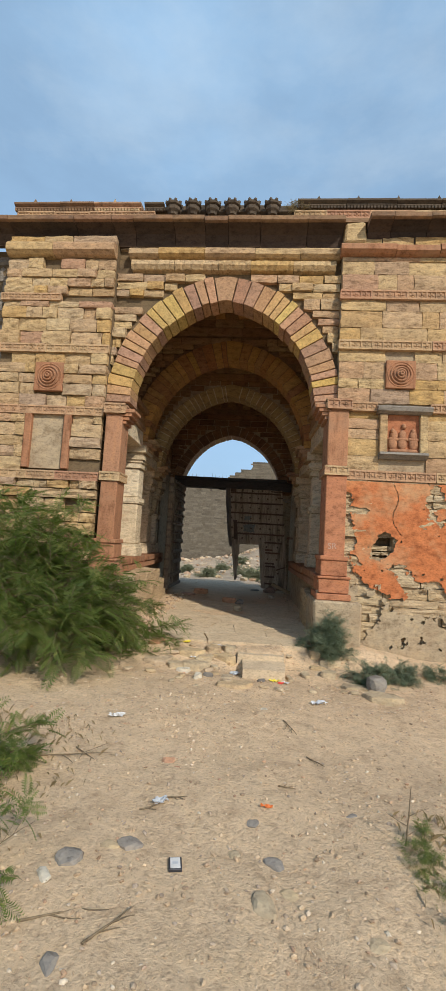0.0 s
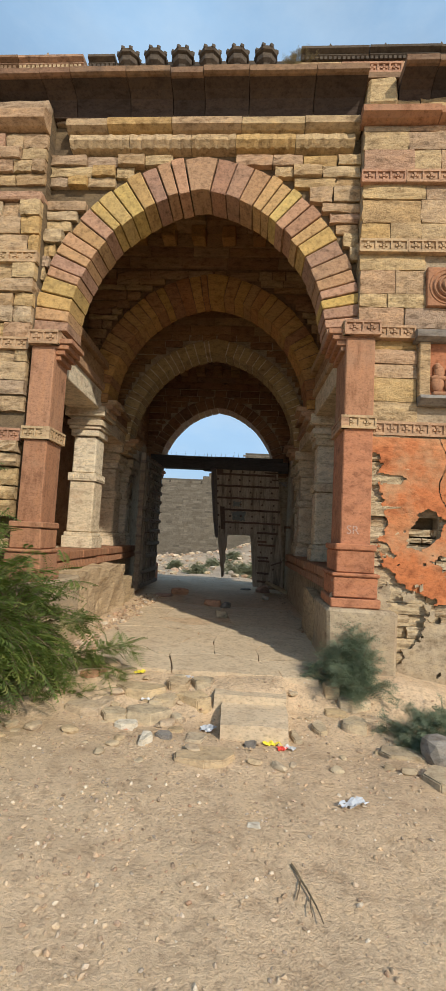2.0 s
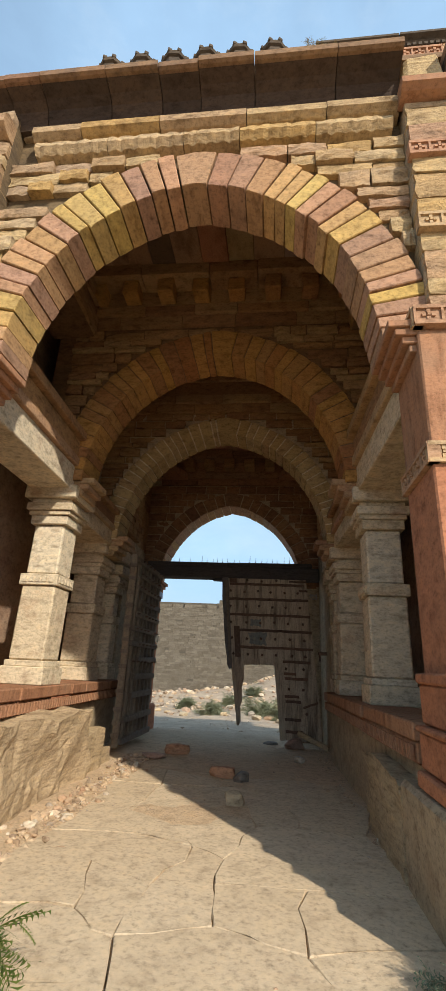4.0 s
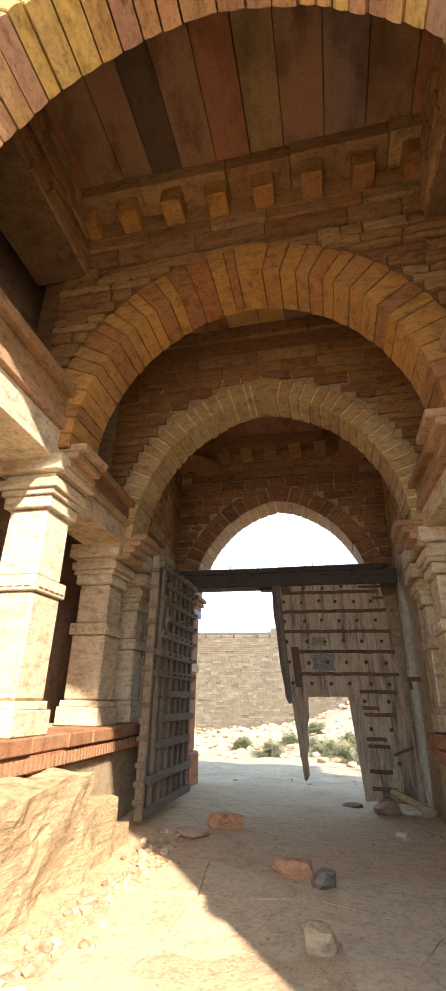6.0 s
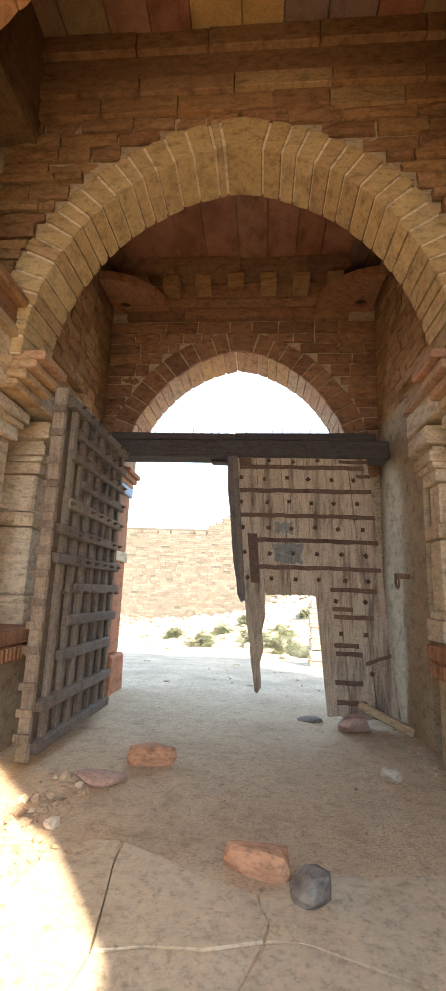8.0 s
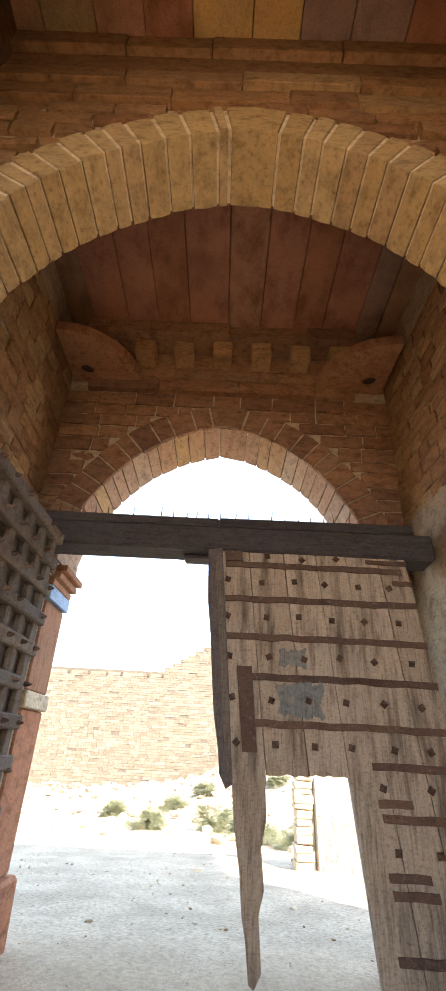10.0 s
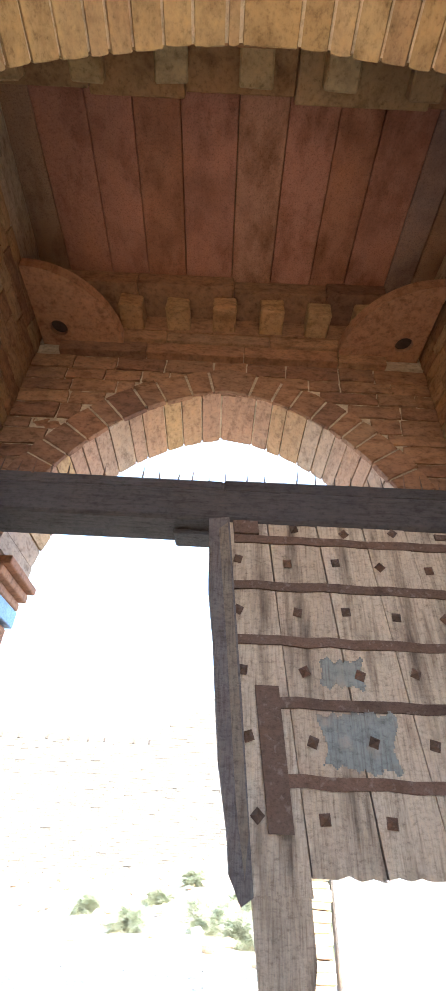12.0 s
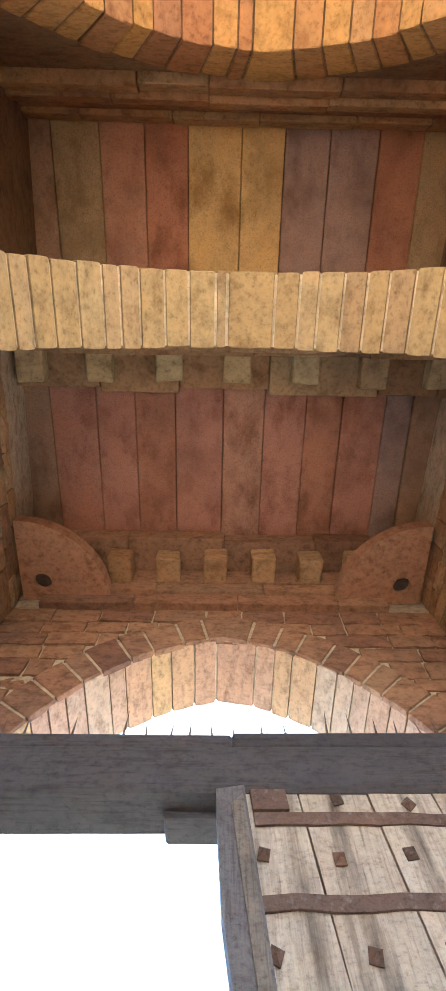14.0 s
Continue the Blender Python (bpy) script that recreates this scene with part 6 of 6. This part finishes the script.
def bush(name, base, limbs, label, seed, leaf_mat, temp, size, per, twigs=6, twig_len=0.5, wobble=0.16, sag=0.12, radius=0.02, r_leaf=0.0, keep=None, category="bush", group=""):
    """limbs: (way, length). Stems, side twigs and leaves along the twigs."""
    rng = random.Random(seed)
    t = tagged(new(name), label, category, group)
    t.matrix_basis = Matrix.Translation(base)
    sv, sf, items = [], [], []
    for way, length in limbs:
        pts = grow(rng, Vector((rng.uniform(-0.1, 0.1), rng.uniform(-0.1, 0.1), -0.05)), Vector(way), length, wobble * 0.6, 9, sag)
        tube(sv, sf, pts, radius * 0.8, radius * 0.25)
        for _ in range(twigs):
            k = rng.randint(2, len(pts) - 2)
            d = (pts[k + 1] - pts[k]).normalized()
            tw = (d + Vector((rng.gauss(0, 0.8), rng.gauss(0, 0.8), rng.gauss(0.1, 0.5)))).normalized()
            tp = grow(rng, pts[k], tw, twig_len * rng.uniform(0.5, 1.2), wobble, 6, sag * 1.5)
            tube(sv, sf, tp, radius * 0.3, radius * 0.1, 4)
            for _ in range(per):
                q = rng.uniform(0.15, 1) * (len(tp) - 1)
                i = min(int(q), len(tp) - 2)
                p = tp[i].lerp(tp[i + 1], q - i)
                dd = (tp[i + 1] - tp[i]).normalized()
                w = (dd * 0.5 + Vector((rng.gauss(0, 0.8), rng.gauss(0, 0.8), rng.gauss(0.0, 0.45)))).normalized()
                p = p + Vector((rng.gauss(0, r_leaf), rng.gauss(0, r_leaf), rng.gauss(0, r_leaf)))
                if keep is None or keep(Vector(base) + p):
                    items.append((p, w, size * rng.uniform(0.6, 1.25), rng.uniform(-0.9, 0.9)))
    obj("stem", mesh("stem", sv, sf, BARK), t)
    obj("foliage", mesh("foliage", *place_fronds(items, temp), leaf_mat), t)
    return t


rngb = random.Random(77)


def thicket(name, base, lobes, label, seed, leaf_mat, temp, size, twigs, per, keep=None):
    """A wide bush: a few crooked limbs and very many feathered twigs that arch out of rounded lobes. lobes: (centre, radius, height)."""
    rng = random.Random(seed)
    t = tagged(new(name), label, "bush")
    t.matrix_basis = Matrix.Translation(base)
    sv, sf, items = [], [], []
    for c, r, h in lobes:
        c = Vector(c)
        tube(sv, sf, grow(rng, Vector((c.x * 0.3, c.y * 0.3, -0.05)), Vector((c.x * 0.7, c.y * 0.7, max(0.3, c.z))), (c - Vector((c.x * 0.3, c.y * 0.3, 0))).length, 0.12, 7), 0.022, 0.01)
        for _ in range(twigs):
            a, e = rng.uniform(0, 2 * math.pi), math.asin(rng.uniform(-0.45, 1))
            d = Vector((math.cos(a) * math.cos(e), math.sin(a) * math.cos(e), math.sin(e)))
            k = rng.uniform(0.35, 0.95)
            st = c + Vector((d.x * r * k, d.y * r * k, d.z * h * k))
            tp = grow(rng, st, (d + Vector((rng.gauss(0, 0.5), rng.gauss(0, 0.5), rng.gauss(0.15, 0.35)))).normalized(), rng.uniform(0.25, 0.55), 0.14, 6, 0.35)
            if keep is not None and not keep(Vector(base) + tp[-1]):
                continue
            tube(sv, sf, tp, 0.004, 0.0015, 4)
            for q in range(per):
                u = (q + rng.random()) / per * (len(tp) - 1.01)
                i = int(u)
                p = tp[i].lerp(tp[i + 1], u - i)
                dd = (tp[i + 1] - tp[i]).normalized()
                out = dd.cross(Vector((0, 0, 1))) * rng.choice((-1, 1))
                w = dd * 0.55 + out * rng.uniform(0.5, 1.0) + Vector((rng.gauss(0, 0.2), rng.gauss(0, 0.2), rng.gauss(-0.1, 0.25)))
                items.append((p, w, size * rng.uniform(0.65, 1.2), rng.uniform(-0.5, 0.5)))
    obj("stem", mesh("stem", sv, sf, BARK), t)
    obj("foliage", mesh("foliage", *place_fronds(items, temp), leaf_mat), t)
    return t


clear = lambda p: p.z > gz(p.x, p.y) + 0.03 and p.y < 7.2 and p.y > 4.7
thicket("mesquite_bush", (-2.85, 5.9, gz(-2.85, 5.9)), [((0, 0, 0.95), 0.75, 0.7), ((0.4, 0.4, 0.75), 0.55, 0.55), ((-0.5, 0.3, 1.4), 0.75, 0.75), ((0.5, -0.3, 0.45), 0.5, 0.45), ((-0.2, -0.6, 0.6), 0.65, 0.55), ((-0.95, -0.5, 0.9), 0.8, 0.9), ((-0.4, 0.6, 1.25), 0.6, 0.7), ((0.85, 0.2, 0.7), 0.38, 0.3)],
        "sprawling green thorn bush with feathery leaves", 3, GREEN, FROND, 0.2, 85, 7, clear)
# long sprays reaching out of the bush
bush("mesquite_bush", (-2.7, 6.1, gz(-2.7, 6.1)), [((0.8, 0.25, 0.42), 1.75), ((0.85, 0.15, 0.3), 1.8), ((0.75, 0.35, 0.12), 1.5), ((-0.3, 0.1, 1), 2.2), ((-0.1, 0.1, 1), 2.5), ((0.2, 0.1, 1), 2.3), ((0.7, 0.1, 0.7), 1.5), ((0.8, 0.35, 0.25), 1.9)], "thin feathery thorn branches reaching over the path", 8, GREEN, FROND, 0.16, 10, 9, 0.32, sag=0.1, radius=0.009)
bush("mesquite_bush", (-1.95, 2.95, gz(-1.95, 2.95)), [((0.6, rngb.uniform(-0.7, 0.5), rngb.uniform(0.2, 0.9)), rngb.uniform(0.35, 0.62)) for _ in range(9)], "low feathery bush at the path's edge", 5, GREEN, FROND, 0.12, 10, 6, 0.28, radius=0.008)
bush("mesquite_bush", (-1.45, 2.0, gz(-1.45, 2.0)), [((rngb.uniform(-0.6, 0.9), rngb.uniform(-0.7, 0.7), rngb.uniform(0.2, 0.9)), rngb.uniform(0.25, 0.5)) for _ in range(8)], "small feathery seedling in dry litter", 6, GREEN, FROND, 0.09, 8, 5, 0.22, radius=0.006)


def dome(n, r, h, seed):
    rng = random.Random(seed)
    out = []
    for _ in range(n):
        a, e = rng.uniform(0, 6.28), rng.uniform(0.1, 1.4)
        v = Vector((math.cos(a) * math.cos(e) * r, math.sin(a) * math.cos(e) * r, math.sin(e) * h + 0.03))
        out.append((tuple(v), v.length * rng.uniform(0.75, 1.08)))
    return out


SHRUB = "dense blue-green shrub growing at the wall foot"
bush("shrub", (1.08, 6.98, gz(1.08, 6.98)), dome(46, 0.34, 0.52, 1), SHRUB, 11, BLUEGREEN, SMALL, 0.075, 18, 7, 0.16, radius=0.006, group="wall-foot shrubs")
bush("shrub", (1.5, 6.25, gz(1.5, 6.25)), dome(26, 0.34, 0.24, 2), "low blue-green shrub among loose stones", 12, BLUEGREEN, SMALL, 0.05, 20, 6, 0.14, radius=0.005, group="wall-foot shrubs")
bush("shrub", (1.95, 6.5, gz(1.95, 6.5)), dome(22, 0.3, 0.22, 3), "low blue-green shrub among loose stones", 13, BLUEGREEN, SMALL, 0.05, 18, 6, 0.14, radius=0.005, group="wall-foot shrubs")
bush("shrub", (2.4, 6.6, gz(2.4, 6.6)), dome(16, 0.26, 0.2, 4), "low blue-green shrub among loose stones", 14, BLUEGREEN, SMALL, 0.05, 16, 6, 0.14, radius=0.005, group="wall-foot shrubs")
for k, (x, y, r) in enumerate(((0.86, 2.55, 0.1), (0.98, 2.35, 0.1), (1.05, 2.75, 0.15), (1.0, 2.1, 0.1))):
    bush("weed", (x, y, gz(x, y)), dome(8, r, r * 0.9, 20 + k), "small green weed in dry litter", 15 + k, GREEN, SMALL, 0.035, 12, 4, 0.07, radius=0.003, category="weed", group="path weeds")
bush("parapet_plant", (0.28, 7.6, 7.12), dome(14, 0.22, 0.26, 31), "dry tuft of weeds growing on the parapet", 19, DRY, SMALL, 0.05, 12, 5, 0.14, radius=0.003, category="weed")
for k, (x, y, r) in enumerate(((-3.4, 32, 0.75), (-0.9, 31, 1.0), (-2.9, 38, 0.8), (0.4, 29, 0.9), (1.6, 27, 0.8), (-5.5, 36, 0.5), (3.4, 33, 0.9), (0.6, 36, 0.7), (-1.4, 40, 0.7), (4.6, 38, 0.8), (2.4, 40, 0.6))):
    bush("far_shrub", (x, y, gz(x, y)), dome(26, r, r * 0.75, 40 + k), "pale green shrub on the rubble slope", 50 + k, DRYGREEN, SMALL, 0.2, 16, 5, 0.4, radius=0.012, group="slope shrubs")


def grass(name, n, area, seed, label, mat, h=(0.02, 0.07), dens=None):
    rng = random.Random(seed)
    vs, fs = [], []
    for _ in range(n):
        x, y = rng.uniform(*area[:2]), rng.uniform(*area[2:])
        if dens and rng.random() > dens(x, y):
            continue
        z, a, hh = gz(x, y), rng.uniform(0, 6.28), rng.uniform(*h)
        lx, ly = math.cos(a), math.sin(a)
        lean = rng.uniform(0.2, 1.4) * hh
        b = len(vs)
        vs += [(x - ly * 0.002, y + lx * 0.002, z - 0.01), (x + ly * 0.002, y - lx * 0.002, z - 0.01), (x + lx * lean * 0.4, y + ly * lean * 0.4, z + hh * 0.6), (x + lx * lean, y + ly * lean, z + hh * 0.8)]
        fs += [(b, b + 1, b + 2), (b + 1, b + 3, b + 2)]
    return obj(name, mesh(name, vs, fs, mat), label=label, category="grass", kind="stuff")


grass("dry_grass", 1500, (-2.6, -0.9, 1.2, 4.2), 1, "dry straw-coloured grass and litter", DRY, dens=lambda x, y: max(0, min(1, (-1.0 - x) * 1.6 + 0.25 * noise.noise(Vector((x * 3, y * 3, 1))))))
grass("dry_grass", 700, (0.7, 1.5, 1.5, 3.1), 2, "dry straw-coloured grass and litter", DRY, dens=lambda x, y: max(0, min(1, (x - 0.75) * 2)))


# ---------------------------------------------------------------- twigs and litter on the path
def twig(x, y, length, turn, seed, r=0.006):
    rng = random.Random(seed)
    vs, fs = [], []
    pts = grow(rng, Vector((0, 0, 0.012)), Vector((1, 0, 0.0)), length, 0.13, 7)
    for p in pts:
        p.z = 0.008 + abs(p.z - 0.012) * 0.3
    tube(vs, fs, pts, r, r * 0.4)
    for k in (2, 4):
        q = grow(rng, pts[k], Vector((0.8, rng.choice((-0.6, 0.6)), 0.1)), length * 0.35, 0.15, 4)
        tube(vs, fs, q, r * 0.6, r * 0.3, 4)
    obj("fallen_twig", mesh("twig", vs, fs, BARK), m=pose(x, y, gz(x, y), 0, 0, turn), label="dry fallen twig lying in the dust", category="twig", group="fallen twigs")


for k, (x, y, ln, tu) in enumerate(((-0.9, 1.98, 0.42, 20), (-1.5, 3.38, 0.55, 8), (-1.3, 3.6, 0.4, -50), (-0.62, 2.85, 0.16, 25), (0.2, 3.3, 0.12, 0), (0.45, 3.9, 0.2, -60), (0.3, 4.6, 0.35, -70), (-0.6, 1.9, 0.25, 60), (-0.5, 3.0, 0.14, 10))):
    twig(x, y, ln, tu, k)
# the dry upright weed stem at the path's edge
vs, fs = [], []
rt = random.Random(4)
st = grow(rt, Vector((0, 0, 0)), Vector((0.1, 0, 1)), 0.32, 0.06, 6)
tube(vs, fs, st, 0.005, 0.002)
for k in (1, 2, 3):
    tube(vs, fs, grow(rt, st[k], Vector((rt.choice((-1, 1)), 0.2, 0.5)), 0.12, 0.1, 3), 0.003, 0.001, 4)
obj("dry_stalk", mesh("dry_stalk", vs, fs, BARK), m=pose(0.86, 2.75, gz(0.86, 2.75)), label="dry leafless weed stalk standing in dust", category="weed")


def flat_mat(name, col, rough=0.5):
    mat = bpy.data.materials.new(name)
    mat.use_nodes = True
    nt = mat.node_tree
    c = mixc(nt, "MULTIPLY", 0.5, col, ramp(nt, noise_at(nt, 40, 4, 0.6), [(0.3, (0.7, 0.68, 0.65)), (0.7, (1.1, 1.1, 1.1))]))
    nt.links.new(c, nt.nodes["Principled BSDF"].inputs["Base Color"])
    nt.nodes["Principled BSDF"].inputs["Roughness"].default_value = rough
    return mat


FOIL = {"yellow": flat_mat("yellow_foil", (0.75, 0.62, 0.05), 0.35), "red": flat_mat("red_foil", (0.6, 0.05, 0.03), 0.35), "white": flat_mat("white_paper", (0.6, 0.59, 0.57), 0.6), "grey": flat_mat("grey_film", (0.45, 0.47, 0.5), 0.3), "black": flat_mat("black_plastic", (0.03, 0.03, 0.035), 0.4), "orange": flat_mat("orange_foil", (0.65, 0.16, 0.03), 0.35)}


def scrap(x, y, w, d, col, seed, turn, label, z=None):
    """A crumpled scrap of wrapper."""
    rng = random.Random(seed)
    n = 6
    vs = [(w * (i / n - 0.5) + rng.uniform(-0.1, 0.1) * w, d * (j / n - 0.5) + rng.uniform(-0.1, 0.1) * d, 0.008 + rng.uniform(0, 0.03) * min(1, w / 0.12)) for j in range(n + 1) for i in range(n + 1)]
    fs = [(j * (n + 1) + i, j * (n + 1) + i + 1, (j + 1) * (n + 1) + i + 1, (j + 1) * (n + 1) + i) for j in range(n) for i in range(n) if rng.random() > 0.06]
    return obj("wrapper", mesh("wrapper", vs, fs, FOIL[col]), m=pose(x, y, gz(x, y) if z is None else z, 0, 0, turn), label=label, category="litter", group="wrappers on the path")


scrap(0.26, 5.98, 0.13, 0.12, "yellow", 1, 10, "crumpled yellow wrapper lying in dust")
scrap(0.34, 5.9, 0.08, 0.06, "red", 2, 30, "torn red wrapper scrap lying in dust")
scrap(0.40, 5.92, 0.09, 0.05, "white", 3, -40, "torn white wrapper scrap lying in dust")
scrap(-0.8, 6.44, 0.11, 0.08, "white", 4, 15, "crumpled white wrapper among loose stones")
scrap(-0.98, 6.82, 0.11, 0.07, "yellow", 5, 15, "yellow and white wrapper among loose stones")
scrap(-0.24, 6.13, 0.11, 0.1, "grey", 6, 70, "crushed clear plastic film beside the step")
scrap(-0.5, 6.88, 0.08, 0.08, "grey", 7, 20, "crushed clear plastic film by the paving", -0.04)
scrap(-0.86, 6.02, 0.05, 0.05, "orange", 8, 0, "orange wrapper scrap in the dust")
scrap(0.63, 6.95, 0.06, 0.05, "white", 9, 0, "small white paper scrap on the ground")
scrap(0.7, 5.15, 0.17, 0.06, "grey", 10, 30, "thin white torn paper on the ground")
scrap(-0.52, 2.95, 0.09, 0.06, "grey", 11, 40, "silver wrapper scrap in the dust")
scrap(0.12, 3.0, 0.07, 0.02, "orange", 12, 0, "orange wrapper strip in the dust")
scrap(-1.2, 4.3, 0.14, 0.07, "white", 13, 10, "white paper scrap beside the bush")
card = tagged(new("matchbox"), "small black and white printed packet on the ground", "packet")
card.matrix_basis = pose(-0.33, 2.41, gz(-0.33, 2.41), 0, 0, 12)
part("packet", cube(-0.032, 0.032, -0.045, 0.045, 0, 0.014, 0.002), FOIL["black"], card)
part("label", cube(-0.024, 0.024, -0.036, 0.036, 0.0145, 0.0165), FOIL["white"], card)
part("print_bar", cube(-0.014, 0.014, -0.01, 0.006, 0.017, 0.0178), FOIL["grey"], card)

# ---------------------------------------------------------------- yard behind the gate: fort wall, ruin, rubble slope
YF = 52.0


def top_at(x):
    """Height of the fort wall's top, which climbs in steps."""
    if x < -5.6:
        return 7.2
    return 7.2 + min(6, 1 + int((x + 5.6) / 0.62)) * 0.36 + (0.9 if x > -1.2 else 0) + max(0, int((x - 1) / 2)) * 0.5


fort = tagged(new("fort_wall"), "high pale sandstone fort wall with a ragged stepped top", "fort wall", kind="structure")
xs = [-60.0, -5.6] + [-5.6 + 0.62 * k for k in range(1, 7)] + [-1.2, 1.0, 3.0, 5.0, 9.0, 60.0]
for a, b in zip(xs, xs[1:]):
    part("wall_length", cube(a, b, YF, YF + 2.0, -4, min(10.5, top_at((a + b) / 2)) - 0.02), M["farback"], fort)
vs, fs = [], []
rngw = random.Random(21)
z = -2.6
while z < 10:
    h = rngw.uniform(0.15, 0.26)
    x = -20 + rngw.uniform(0, 0.5)
    while x < 11:
        w = rngw.uniform(0.3, 0.8)
        if z + h < min(10.5, top_at(x + w / 2)) and rngw.random() > 0.03:
            o = rngw.uniform(0.02, 0.06)
            b = len(vs)
            g = 0.007
            vs += [(xx, yy, zz) for xx in (x + g, x + w - g) for yy in (YF - o, YF + 0.05) for zz in (z + g, z + h - g)]
            fs += [tuple(b + i for i in q) for q in ((0, 1, 3, 2), (4, 6, 7, 5), (0, 4, 5, 1), (2, 3, 7, 6), (0, 2, 6, 4), (1, 5, 7, 3))]
        x += w
    z += h
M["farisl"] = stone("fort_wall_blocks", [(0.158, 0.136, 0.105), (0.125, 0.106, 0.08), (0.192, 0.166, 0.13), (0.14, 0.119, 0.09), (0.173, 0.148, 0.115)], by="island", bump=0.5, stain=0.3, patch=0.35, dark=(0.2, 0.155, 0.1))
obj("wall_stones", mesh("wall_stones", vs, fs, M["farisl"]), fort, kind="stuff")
# no openings cut: black blocks give the dark inside of narrow loopholes
for k in range(9):
    x = -19 + k * 1.7 + rngw.uniform(-0.4, 0.4)
    part("loophole", cube(x - 0.06, x + 0.06, YF - 0.13, YF - 0.02, 6.75, 7.0), M["black"], fort, "narrow black block for a loophole's inner shade")

ruin = tagged(new("ruined_wall"), "broken whitewashed wall with bare stone ends", "wall")
ruin.matrix_basis = pose(1.75, 22.0, gz(1.75, 22) - 0.1)
part("plaster", cube(-0.62, 2.3, -0.05, 0.25, 0, 1.7, 0.03, 0.03, random.Random(2)), M["white"], ruin, "streaked white plaster")
rr = random.Random(31)
for sx in (-0.85, 2.45):
    z = 0.0
    while z < 1.8:
        h = rr.uniform(0.1, 0.17)
        part("stone", cube(sx - rr.uniform(0.14, 0.22), sx + rr.uniform(0.13, 0.2), -0.12 + rr.uniform(-0.03, 0.03), 0.3, z, z + h - 0.012, 0.015, 0.012, rr), M["rubble"], ruin)
        z += h
for k, (x, y, s) in enumerate(((-2.2, 16.8, 0.14), (-0.7, 17.2, 0.1), (0.1, 18, 0.16), (-0.3, 19.5, 0.12), (-1.2, 21, 0.2), (0.9, 23, 0.4), (0.2, 25, 0.5), (-0.8, 27, 0.6), (-4.4, 29, 0.6), (-5.6, 31, 0.5), (1.2, 25.5, 0.5), (-6.6, 33, 0.6), (-2.5, 29.5, 0.5))):
    rock(x, y, s * 0.7, s * 0.6, s * 0.4, 90 + k, turn=40 * k, label="pale fallen stone on the yard", mat="rubble", group="yard stones")
